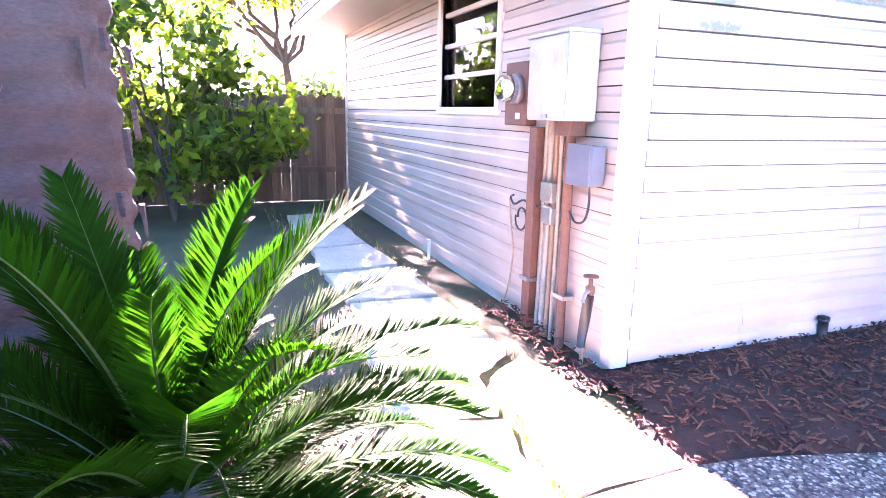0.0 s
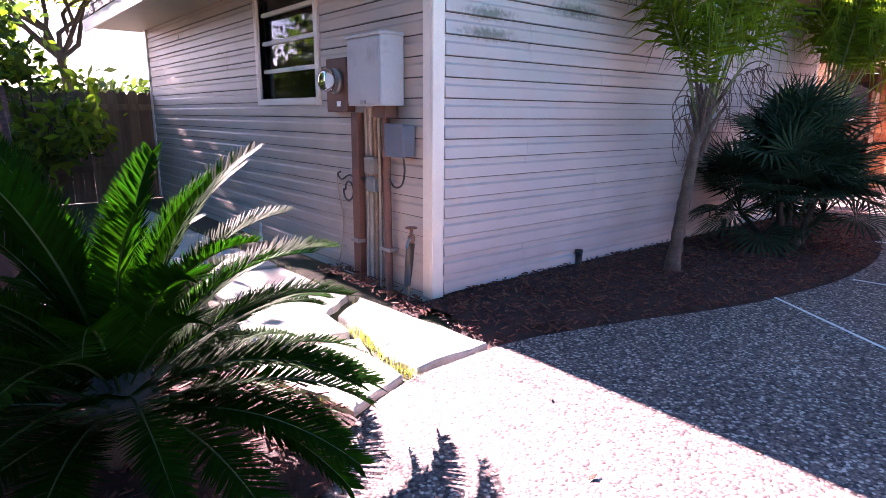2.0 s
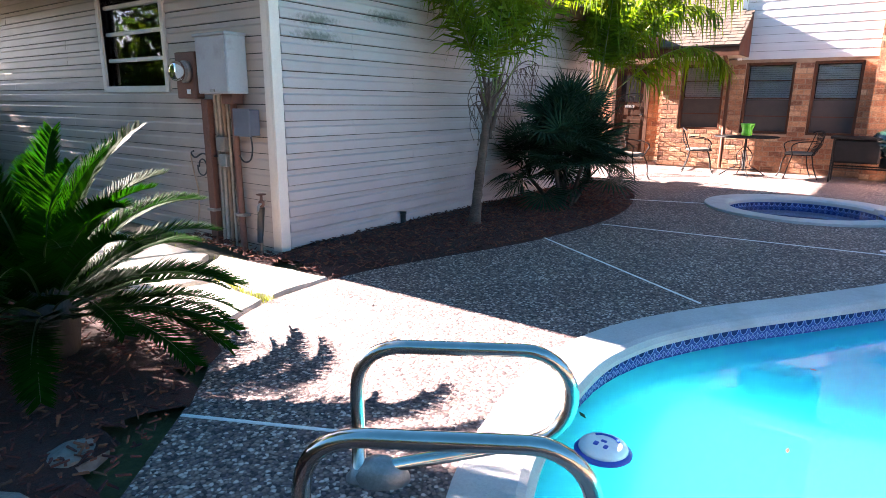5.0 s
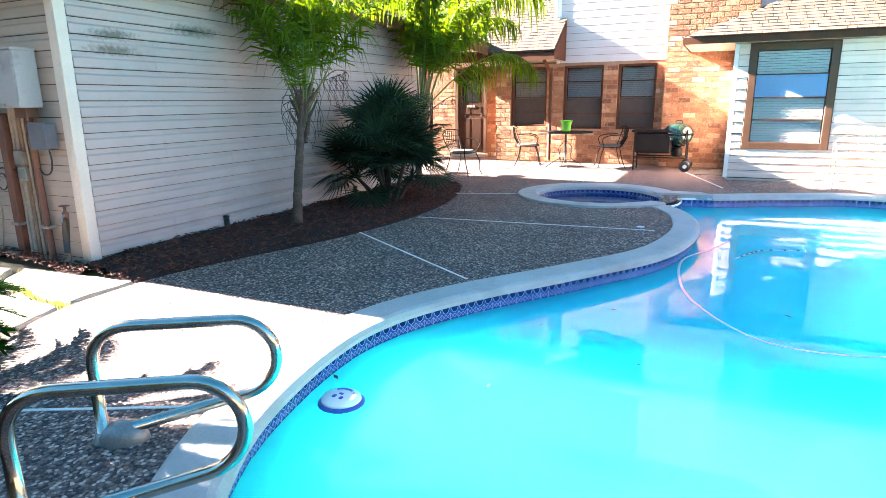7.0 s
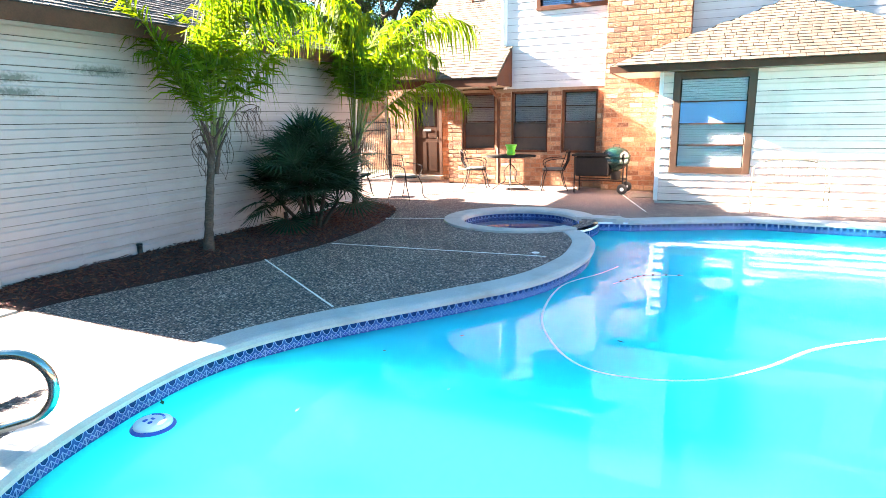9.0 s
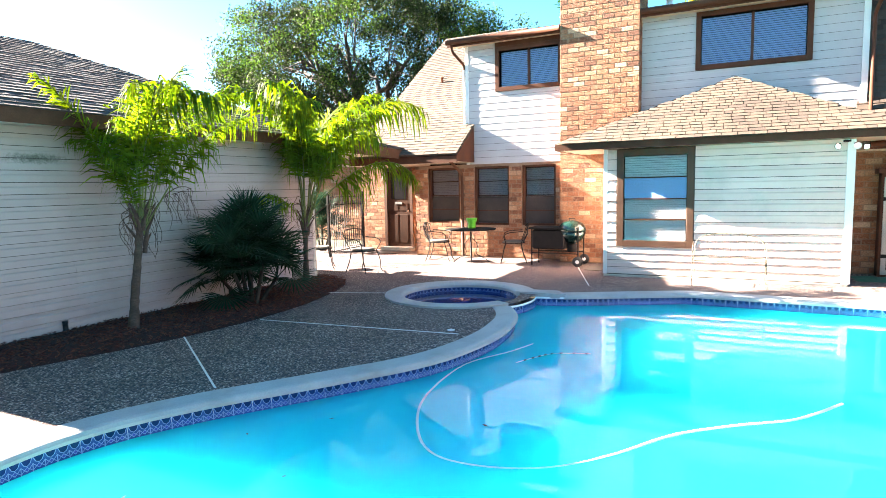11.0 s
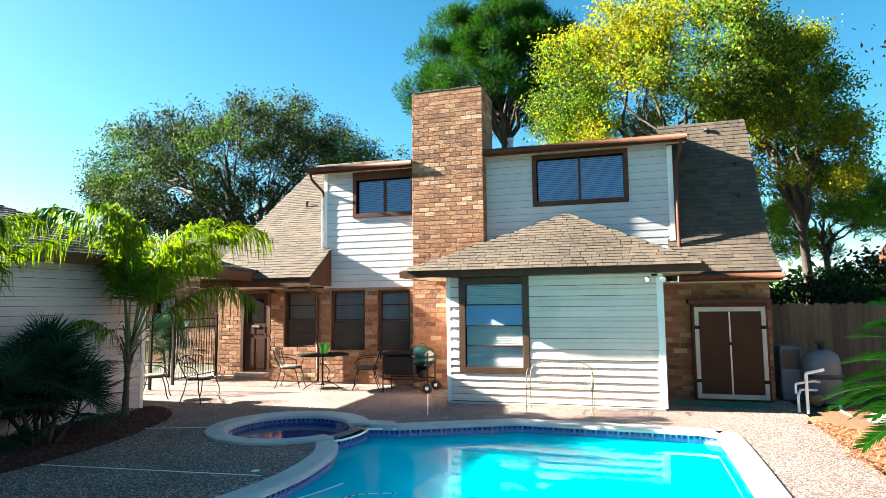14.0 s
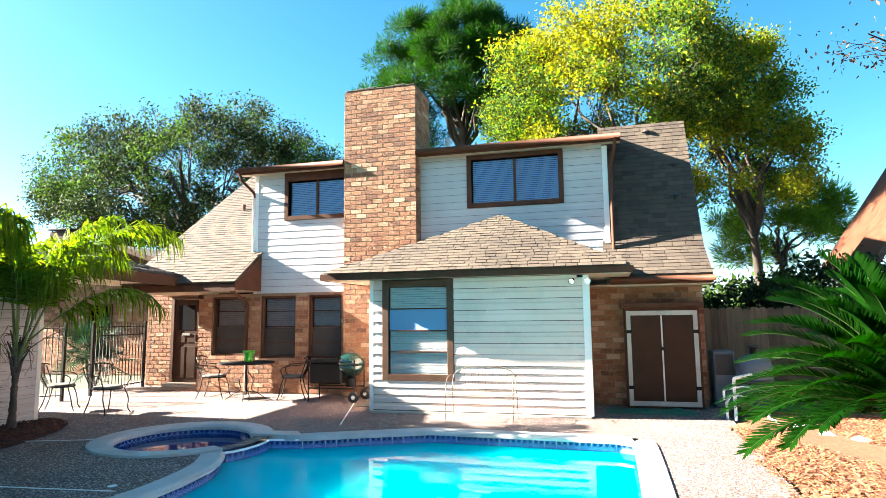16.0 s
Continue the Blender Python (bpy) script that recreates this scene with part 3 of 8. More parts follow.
def bricks(parent, axis, plane, out, a0, a1, z0, z1, holes=(), length=0.225, height=0.084, joint=0.014, proud=0.005, single_from=0.0, single_to=9.0, most=300):
    """Brickwork in running bond. The bricks of a stretch of heights are pieces of their own, the rest is joined."""
    pitch, rise = length + joint, height + joint
    rows = int((z1 - z0) / rise)
    shared, made, verts, faces = {}, 0, [], []
    inverse = chain(parent).inverted()
    for i in range(rows):
        z = z0 + i * rise + joint / 2
        for s, e in spans(a0, a1, holes, z + height / 2):
            a = s - (pitch / 2 if i % 2 else 0)
            while a < e:
                u, v = max(a, s), min(a + length, e)
                if v - u > 0.025:
                    d = proud + random.uniform(-0.002, 0.002)
                    u += random.uniform(0, 0.002)
                    if made < most and single_from <= z <= single_to:
                        key = round(v - u, 2)
                        if key not in shared:
                            p, q = place(axis, 0, out, -key / 2, -0.01, 0), place(axis, 0, out, key / 2, proud, height)
                            bm = box(B(), *sorted((p[0], q[0])), *sorted((p[1], q[1])), 0, height, bevel=0.004)
                            shared[key] = mesh_of("brick", bm, M["brick"])
                        ob = new("brick", shared[key])
                        ob.parent = parent
                        ob.matrix_basis = inverse @ Matrix.Translation(place(axis, plane, out, (u + v) / 2, d - proud, z))
                        made += 1
                    else:
                        p, q = place(axis, plane, out, u, -0.01, z), place(axis, plane, out, v, d, z + height)
                        (x0, x1), (y0, y1), n = sorted((p[0], q[0])), sorted((p[1], q[1])), len(verts)
                        verts += [(x0, y0, z), (x1, y0, z), (x1, y1, z), (x0, y1, z), (x0, y0, z + height), (x1, y0, z + height), (x1, y1, z + height), (x0, y1, z + height)]
                        faces += [(n + 3, n + 2, n + 1, n), (n + 4, n + 5, n + 6, n + 7), (n, n + 1, n + 5, n + 4), (n + 1, n + 2, n + 6, n + 5), (n + 2, n + 3, n + 7, n + 6), (n + 3, n, n + 4, n + 7)]
                a += pitch
    if verts:
        hang("brickwork", from_lists("brickwork", verts, faces, M["brick_joined"]), parent, kind="stuff")


def shingles(parent, origin, along, up, width, rise, left=lambda s: 0.0, right=None, row=0.13, tab=0.23, mats=("shingle", "shingle_joined"), most=0, single_max=1e9):
    """Overlapping roof shingles on a plane: origin at the eave, along the eave, up the slope; left and right give the plane's edges at a distance up."""
    o, a, u = Vector(origin), Vector(along).normalized(), Vector(up).normalized()
    n = a.cross(u).normalized()
    if n.z < 0:
        n = -n
    right = right or (lambda s: width)
    verts, faces, made = [], [], 0
    inverse = chain(parent).inverted()
    for i in range(int(math.ceil(rise / row))):
        s0, s1 = i * row, min((i + 1) * row + 0.02, rise)
        x = left(s0) - random.uniform(0, tab)
        while x < right(s0):
            w = tab * random.choice((0.55, 0.8, 1.0, 1.2))
            p, q = max(x + 0.005, left(s0)), min(x + w - 0.005, right(s0))
            pt, qt = max(p, left(s1)), min(q, right(s1))
            if q - p > 0.03 and qt > pt:
                t = 0.010 + random.uniform(0, 0.007)
                base = [o + a * p + u * s0, o + a * q + u * s0, o + a * qt + u * s1, o + a * pt + u * s1]
                vs = base + [base[0] + n * t, base[1] + n * t, base[2] + n * 0.003, base[3] + n * 0.003]
                fs = [(4, 5, 6, 7), (0, 1, 5, 4), (1, 2, 6, 5), (3, 0, 4, 7)]
                if made < most and s0 < single_max:
                    me = from_lists("shingle", [tuple(inverse @ v) for v in vs], fs, M[mats[0]])
                    ob = new("shingle", me)
                    ob.parent = parent
                    made += 1
                else:
                    k = len(verts)
                    verts += [tuple(v) for v in vs]
                    faces += [tuple(k + j for j in f) for f in fs]
            x += w
    if verts:
        hang("shingles", from_lists("shingles", verts, faces, M[mats[1]]), parent, kind="stuff")


def window(parent, axis, plane, out, a0, a1, z0, z1, frame_mat, bars=(), mullions=(), frame_w=0.07, frame_d=0.05, inner="blind", drop=1.0, recess=0.06, glass="glass_dark", sill=False,
           slat_mat="blind", screen_to=None, bar=0.017, bar_mat=None, panel=None):
    """A window set into an opening: frame, bars, panes, the blind, and a near-black sheet for the unlit room behind
    them.
    """
    b = B()
    for u, v, lo, hi in ((a0 - frame_w, a0, z0 - frame_w, z1 + frame_w), (a1, a1 + frame_w, z0 - frame_w, z1 + frame_w), (a0, a1, z1, z1 + frame_w), (a0, a1, z0 - frame_w, z0)):
        p, q = place(axis, plane, out, u, -recess - 0.03, lo), place(axis, plane, out, v, frame_d, hi)
        box(b, *sorted((p[0], q[0])), *sorted((p[1], q[1])), lo, hi, bevel=0.004)
    win = part("window", b, M["unlit_room"], parent)
    win.data.materials.clear()
    win.data.materials.append(frame_mat)
    for z in bars:
        p, q = place(axis, plane, out, a0, -recess - 0.02, z - bar), place(axis, plane, out, a1, -recess + 0.025, z + bar)
        part("glazing_bar", box(B(), *sorted((p[0], q[0])), *sorted((p[1], q[1])), z - bar, z + bar), bar_mat or frame_mat, win)
    for a in mullions:
        p, q = place(axis, plane, out, a - 0.025, -recess - 0.02, z0), place(axis, plane, out, a + 0.025, -recess + 0.03, z1)
        part("mullion", box(B(), *sorted((p[0], q[0])), *sorted((p[1], q[1])), z0, z1), frame_mat, win)
    levels = [z0, *sorted(bars), z1]
    sides = [a0, *sorted(mullions), a1]
    for lo, hi in zip(levels, levels[1:]):
        for u, v in zip(sides, sides[1:]):
            p, q = place(axis, plane, out, u, -recess - 0.004, lo), place(axis, plane, out, v, -recess, hi)
            ob = part("pane", box(B(), *sorted((p[0], q[0])), *sorted((p[1], q[1])), lo, hi), M[glass], win)
            ob.visible_shadow = False
    if inner == "blind":
        z = z1 - 0.03
        pitch = 0.040
        while z > z1 - drop * (z1 - z0):
            ra = [place(axis, plane, out, a0 + 0.015, -recess - d, z + h) for d, h in ((0.040, 0.019), (0.016, -0.016), (0.016, -0.018), (0.040, 0.017))]
            rb = [place(axis, plane, out, a1 - 0.015, -recess - d, z + h) for d, h in ((0.040, 0.019), (0.016, -0.016), (0.016, -0.018), (0.040, 0.017))]
            bm = solid(B(), ra, rb)
            bmesh.ops.recalc_face_normals(bm, faces=bm.faces)
            part("blind_slat", bm, M[slat_mat], win)
            z -= pitch
    # an added sheet that imitates sky mirrored in this pane
    if panel:
        p, q = place(axis, plane, out, a0 + 0.01, -recess - 0.014, panel[0]), place(axis, plane, out, a1 - 0.01, -recess - 0.008, panel[1])
        part("foam_panel", box(B(), *sorted((p[0], q[0])), *sorted((p[1], q[1])), *panel), M["sky_sheen_blue"], win, "pale blue sheet behind one pane, coloured as reflected sky")
    if screen_to is not None:
        p, q = place(axis, plane, out, a0, -recess + 0.008, z0), place(axis, plane, out, a1, -recess + 0.011, screen_to)
        part("insect_screen", box(B(), *sorted((p[0], q[0])), *sorted((p[1], q[1])), z0, screen_to), M["screen"], win)
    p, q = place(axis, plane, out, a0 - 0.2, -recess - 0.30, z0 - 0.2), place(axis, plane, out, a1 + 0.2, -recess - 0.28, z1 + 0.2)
    part("dark_room_back", box(B(), *sorted((p[0], q[0])), *sorted((p[1], q[1])), z0 - 0.2, z1 + 0.2), M["unlit_room"], win)
    if sill:
        p, q = place(axis, plane, out, a0 - 0.1, 0, z0 - frame_w - 0.04), place(axis, plane, out, a1 + 0.1, 0.08, z0 - frame_w)
        part("sill", box(B(), *sorted((p[0], q[0])), *sorted((p[1], q[1])), z0 - frame_w - 0.04, z0 - frame_w, bevel=0.006), M["brick"], win)
    return win


# ---------------------------------------------------------------- ground, deck, pool
SPA, SPA_R, SPA_IN = (5.62, -3.28), 1.16, 0.86
WATER = -0.15
SHORE = [(-2.38, -3.80), (-2.12, -3.50), (-1.79, -3.29), (-1.45, -3.15), (-1.00, -3.05), (-0.60, -3.01), (-0.28, -3.03), (0.12, -3.15), (0.62, -3.42), (1.20, -3.82), (1.62, -4.10), (2.02, -4.36), (2.45, -4.55),
         (2.94, -4.66), (3.42, -4.71), (3.90, -4.68), (4.35, -4.60), (4.75, -4.43), (5.05, -4.24)]
pool_edge = smooth_line(SHORE, 4)
pool_edge += [(SPA[0] + SPA_R * math.cos(radians(a)), SPA[1] + SPA_R * math.sin(radians(a))) for a in (-113, -103, -93, -83, -76)]
pool_edge += smooth_line([(5.98, -4.82), (6.36, -5.62), (6.72, -6.40)], 3)
pool_edge += smooth_line([(6.74, -6.52), (6.68, -7.90), (6.62, -8.98)], 3)
pool_edge += smooth_line([(6.52, -9.16), (6.25, -9.21), (4.0, -9.18), (2.2, -9.10), (1.0, -8.92), (0.15, -8.60), (-0.62, -8.08), (-1.25, -7.35), (-1.80, -6.45), (-2.25, -5.5), (-2.47, -4.6)], 4)
pool_edge = pool_edge[::-1]                       # anticlockwise


def offset(loop, d):
    """The closed line moved outwards by d."""
    out, n = [], len(loop)
    for i in range(n):
        a, b = Vector(loop[i - 1]), Vector(loop[(i + 1) % n])
        t = (b - a).normalized()
        out.append((loop[i][0] + d * t.y, loop[i][1] - d * t.x))
    return out


spa_edge = [(SPA[0] + SPA_IN * math.cos(2 * math.pi * k / 40), SPA[1] + SPA_IN * math.sin(2 * math.pi * k / 40)) for k in range(40)]
pool_hole = offset(pool_edge, 0.06)
spa_hole = [(SPA[0] + (SPA_IN + 0.06) * math.cos(2 * math.pi * k / 40), SPA[1] + (SPA_IN + 0.06) * math.sin(2 * math.pi * k / 40)) for k in range(40)]

FAR = 220.0
single("ground", sheet([(-FAR, -FAR), (FAR, -FAR), (FAR, FAR), (-FAR, FAR)], [[(-2.9, -10.0), (7.2, -10.0), (7.2, -2.08), (-2.3, -2.08), (-2.9, -2.7)]], -0.035), M["soil"],
                "bare soil and thin lawn round the yard", "ground", "structure")

BED = smooth_line([(-0.21, -0.87), (0.11, -0.92), (0.75, -1.10), (1.39, -1.31), (1.98, -1.455), (2.87, -1.57), (3.7, -1.56), (4.4, -1.46), (5.2, -1.25), (5.75, -1.02), (6.28, -0.62), (6.52, -0.15), (6.45, 0.30)], 5)
LEFT = smooth_line([(-3.9, -3.7), (-3.2, -2.85), (-2.52, -2.25), (-1.88, -1.71), (-1.62, -1.44), (-1.26, -1.08), (-0.82, -0.90)], 4)
deck_edge = LEFT + BED + [(6.45, 3.2), (11.2, 3.2), (12.2, 3.2), (12.2, -10.9), (7.83, -10.64), (5.64, -10.50), (4.37, -10.46), (2.0, -10.35), (-0.5, -10.6), (-2.5, -11.5), (-4.5, -13.0), (-9.0, -13.0), (-9.0, -8.0), (-6.0, -5.0)]
deck_edge = deck_edge[::-1]
area = sum(a[0] * b[1] - b[0] * a[1] for a, b in zip(deck_edge, deck_edge[1:] + deck_edge[:1]))
if area < 0:
    deck_edge = deck_edge[::-1]
bm = sheet(deck_edge, [pool_hole, spa_hole], 0.0)
n = len(deck_edge)
low = [bm.verts.new((x, y, -0.10)) for x, y in deck_edge]
top = [bm.verts.new((x, y, 0.0)) for x, y in deck_edge]
for i in range(n):
    bm.faces.new((low[i], low[(i + 1) % n], top[(i + 1) % n], top[i]))
deck = single("pavement", bm, M["deck"], "exposed aggregate concrete pool deck", "deck", "structure")


def strip(a, b, w=0.018):
    """A white expansion strip let into the deck."""
    a, b = Vector(a), Vector(b)
    d = (b - a).normalized()
    s = Vector((-d.y, d.x)) * w / 2
    lo = [(a - s), (b - s), (b + s), (a + s)]
    part("expansion_strip", prism(B(), [tuple(p) for p in lo], -0.02, 0.004), M["strip"], deck, "white plastic strip in a deck joint")


strip((2.02, -1.46), (0.86, -3.20))
strip((3.05, -1.64), (3.30, -4.33))
strip((-2.02, -1.84), (-1.53, -2.82))
strip((5.0, -1.25), (5.30, -2.17))
strip((7.15, -2.75), (9.0, -1.75))
strip((7.0, -4.95), (9.45, -4.15))

# coping: cast stones along the shore, and a ring round the spa
pool = thing("swimming_pool", "freeform swimming pool of bright turquoise water with pale coping", "pool", (2.5, -6.5, 0))
outer = offset(pool_edge, 0.22)
inner = offset(pool_edge, -0.06)
loop = list(range(len(pool_edge))) + [0]


def coping_stone(ids, parent, rim_in, rim_out, top_z=0.018):
    b = B()
    rows = []
    for i in ids:
        (ix, iy), (ox, oy) = rim_in[i], rim_out[i]
        mx, my = ix + 0.20 * (ox - ix), iy + 0.20 * (oy - iy)
        rows.append([b.verts.new(p) for p in ((ox, oy, -0.03), (ox, oy, top_z - 0.004), (ox + 0.06 * (ix - ox), oy + 0.06 * (iy - oy), top_z), (mx, my, top_z), (mx + 0.55 * (ix - mx), my + 0.55 * (iy - my), top_z - 0.010), (ix, iy, top_z - 0.034), (ix, iy, -0.040), (mx, my, -0.052))])
    for p, q in zip(rows, rows[1:]):
        for k in range(8):
            b.faces.new((p[k], p[(k + 1) % 8], q[(k + 1) % 8], q[k]))
    b.faces.new(rows[0])
    b.faces.new(rows[-1][::-1])
    bmesh.ops.recalc_face_normals(b, faces=b.faces)
    part("coping_stone", b, M["coping"], parent)


def near_dam(i):
    x, y = pool_edge[i]
    return math.hypot(x - SPA[0], y - SPA[1]) < SPA_R + 0.02


run, length = [], 0.0
for k in loop:
    if near_dam(k):
        if len(run) > 1:
            coping_stone(run, pool, inner, outer)
        run, length = [], 0.0
        continue
    if run:
        length += math.hypot(pool_edge[k][0] - pool_edge[run[-1]][0], pool_edge[k][1] - pool_edge[run[-1]][1])
    run.append(k)
    if length > 0.9:
        coping_stone(run, pool, inner, outer)
        run, length = [k], 0.0
if len(run) > 1:
    coping_stone(run, pool, inner, outer)

# basin
b = B()
levels = [(-0.02, 0.0), (-0.62, -0.03), (-0.75, -0.25)]
rings = [[b.verts.new((x, y, z)) for x, y in offset(pool_edge, d)] for z, d in levels]
for p, q in zip(rings, rings[1:]):
    for i in range(len(p)):
        b.faces.new((p[i], q[i], q[(i + 1) % len(p)], p[(i + 1) % len(p)]))
sheet(offset(pool_edge, -0.25), [], -0.75, b)
part("basin", b, M["plaster"], pool)
# steps in the far corner, under water
b = B()
for k, (r, z) in enumerate(((1.5, -0.62), (1.15, -0.46), (0.8, -0.30))):
    pts = [(6.60 + r * math.cos(radians(a)), -6.55 + r * math.sin(radians(a))) for a in range(118, 268, 10)]
    prism(b, [(6.58, -6.45)] + pts, -0.74, z)
part("underwater_step", b, M["plaster"], pool)
part("water", sheet(offset(pool_edge, 0.0), [], WATER), M["water"], pool, "clear turquoise pool water")

# waterline tiles, one piece each: a dark fan above a lattice
b = B()
T = 0.148


def facet(points, mi, depth=0.0):
    f = b.faces.new([b.verts.new((x, -0.006 - depth, z)) for x, z in points])
    f.material_index = mi


box(b, -T / 2, T / 2, -0.006, 0.004, -T, 0.0, 0)


def line(x0, z0, x1, z1, w=0.0022):
    d = Vector((x1 - x0, z1 - z0)).normalized() * w
    facet([(x0 - d.y, z0 + d.x), (x0 + d.y, z0 - d.x), (x1 + d.y, z1 - d.x), (x1 - d.y, z1 + d.x)], 3, 0.003)


H = T / 4
for c in (-H, H):
    # a dark fan over a lattice of diamonds, drawn in pale glaze
    facet([(c - H + 0.004, -0.002), (c + H - 0.004, -0.002), (c + 0.020, -0.040), (c, -0.052), (c - 0.020, -0.040)], 1, 0.0012)
    for dz in (-0.076, -0.112):
        facet([(c - H + 0.010, dz), (c, dz + 0.013), (c + H - 0.010, dz), (c, dz - 0.013)], 2, 0.0012)
    for side in (-1, 1):
        line(c + side * H, -0.004, c + side * 0.020, -0.042)
        line(c + side * 0.020, -0.042, c, -0.054)
        line(c + side * H, -0.052, c, -0.092)
        line(c, -0.060, c + side * H, -0.096)
    line(c + H, -0.050, c + H, -T)
    line(c - H, -0.050, c - H, -T)
for f in b.faces:
    f.normal_update()
bmesh.ops.recalc_face_normals(b, faces=b.faces)
tile_mesh = mesh_of("waterline_tile", b, [M["tile_light"], M["tile_dark"], M["blue_plastic"], M["tile_line"]])


def lay_tiles(parent, line, closed=True):
    pts = [Vector(p) for p in line] + ([Vector(line[0])] if closed else [])
    at, i, total = 0.0, 0, 0.0
    inverse = chain(parent).inverted()
    for a, c in zip(pts, pts[1:]):
        seg = (c - a).length
        while at <= total + seg:
            p = a + (c - a) * ((at - total) / seg)
            d = (c - a).normalized()
            ob = new("waterline_tile", tile_mesh)
            ob.parent = parent
            # the tile's front (-y) looks into the pool
            ob.matrix_basis = inverse @ Matrix.Translation((p.x, p.y, -0.046)) @ Matrix.Rotation(math.atan2(d.y, d.x) + math.pi, 4, "Z")
            at += T + 0.004
        total += seg


lay_tiles(pool, offset(pool_edge, -0.012))

# spa
spa = thing("spa", "round sunken spa with a pale coping ring and dark blue water", "spa", (SPA[0], SPA[1], 0))
ring_in = [(SPA[0] + SPA_IN * math.cos(2 * math.pi * k / 48), SPA[1] + SPA_IN * math.sin(2 * math.pi * k / 48)) for k in range(49)]
ring_out = [(SPA[0] + SPA_R * math.cos(2 * math.pi * k / 48), SPA[1] + SPA_R * math.sin(2 * math.pi * k / 48)) for k in range(49)]
SPILL = (34, 38)          # steps of 7.5 degrees where the spa spills into the pool
for k in range(0, 48, 4):
    ids = [i for i in range(k, k + 5)]
    if SPILL[0] <= k + 2 <= SPILL[1] + 1:
        continue
    coping_stone(ids, spa, ring_in, ring_out, 0.032)
b = B()
rings = [[b.verts.new((SPA[0] + r * math.cos(2 * math.pi * k / 40), SPA[1] + r * math.sin(2 * math.pi * k / 40), z)) for k in range(40)] for r, z in ((SPA_IN + 0.02, -0.02), (SPA_IN + 0.02, -0.45), (SPA_IN - 0.35, -0.47), (SPA_IN - 0.36, -0.85))]
for p, q in zip(rings, rings[1:]):
    for i in range(40):
        b.faces.new((p[i], p[(i + 1) % 40], q[(i + 1) % 40], q[i]))
b.faces.new(rings[-1])
bmesh.ops.recalc_face_normals(b, faces=b.faces)
for f in b.faces:
    f.normal_flip()
part("spa_basin", b, M["spa_plaster"], spa)
b = B()
b.faces.new([b.verts.new((x, y, -0.10)) for x, y in spa_edge])
part("water", b, M["spa_water"], spa, "still dark blue spa water")
lay_tiles(spa, [(SPA[0] + (SPA_IN + 0.005) * math.cos(-2 * math.pi * k / 40), SPA[1] + (SPA_IN + 0.005) * math.sin(-2 * math.pi * k / 40)) for k in range(40)][::-1])
# dam between the spa and the pool, topped with tiles
b = B()
poly = [(SPA[0] + (SPA_R - 0.005) * math.cos(radians(a)), SPA[1] + (SPA_R - 0.005) * math.sin(radians(a))) for a in range(-122, -66, 8)]
poly += [(SPA[0] + (SPA_IN + 0.03) * math.cos(radians(a)), SPA[1] + (SPA_IN + 0.03) * math.sin(radians(a))) for a in range(-66, -126, -8)]
prism(b, poly, -0.5, -0.055)
part("spillway", b, M["tile_dark"], spa, "dark blue tiled spillway into the pool")
b = B()
pts = [(SPA[0] + q * math.cos(radians(a)), SPA[1] + q * math.sin(radians(a))) for q, a in ((SPA_IN, -66), (SPA_IN, -59), (SPA_R, -59))]
prism(b, pts + [(6.24, -4.66), (6.00, -4.84), (5.93, -4.66), (SPA[0] + SPA_R * math.cos(radians(-72)), SPA[1] + SPA_R * math.sin(radians(-72)))], -0.04, 0.030)
bmesh.ops.recalc_face_normals(b, faces=b.faces)
part("coping_stone", b, M["coping"], spa)
b = B()
lathe(b, [(0.045, 0.001), (0.045, 0.006), (0.036, 0.008)], (3.44, -4.17, 0.0), 16)
single("skimmer_lid", b, M["white_plastic"], "small round white lid set in the deck", "lid")

# ---------------------------------------------------------------- garage
GX, GY, GTOP = 6.25, 6.75, 2.46
garage = thing("garage", "detached garage with cream lapped siding and a hip roof", "garage", (0, 0, 0))
gwin = (1.56, 2.72, 1.42, 2.46)
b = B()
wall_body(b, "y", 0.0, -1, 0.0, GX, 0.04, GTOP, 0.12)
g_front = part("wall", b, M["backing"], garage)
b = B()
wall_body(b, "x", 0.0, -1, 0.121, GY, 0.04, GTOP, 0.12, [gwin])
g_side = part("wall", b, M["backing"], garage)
b = box(B(), GX - 0.12, GX, 0.121, GY, 0.0, GTOP)
box(b, 0.121, GX - 0.121, GY - 0.12, GY, 0.0, GTOP)
part("wall", b, M["siding"], garage)
part("foundation", box(B(), 0.02, GX - 0.02, 0.02, GY - 0.02, -0.1, 0.04), M["concrete"], garage)
clad(g_front, "y", -0.002, -1, 0.075, GX - 0.06, 0.045, GTOP, 0.137, M["siding_front"], seams=(0.88, 1.74, 3.4, 4.55))
clad(g_side, "x", -0.002, -1, 0.085, GY - 0.05, 0.045, GTOP, 0.137, M["siding"], holes=[(gwin[0] - 0.07, gwin[1] + 0.07, gwin[2] - 0.07, 3)], seams=(3.6, 5.2), lip=0.016)
for nm, x0, x1, y0, y1 in (("corner_trim", -0.028, 0.072, -0.028, -0.002), ("corner_trim", -0.028, -0.002, -0.002, 0.082)):
    part(nm, box(B(), x0, x1, y0, y1, 0.03, GTOP, bevel=0.004), M["trim_tan"], garage)
part("corner_trim", box(B(), GX - 0.06, GX + 0.02, -0.028, -0.002, 0.03, GTOP, bevel=0.004), M["trim_tan"], garage)
part("corner_trim", box(B(), -0.028, -0.002, GY - 0.05, GY + 0.02, 0.03, GTOP, bevel=0.004), M["trim_tan"], garage)
window(garage, "x", 0.0, -1, *gwin, M["trim_tan"], bars=(1.68, 1.94, 2.20), frame_w=0.06, frame_d=0.03, inner="", recess=0.05)
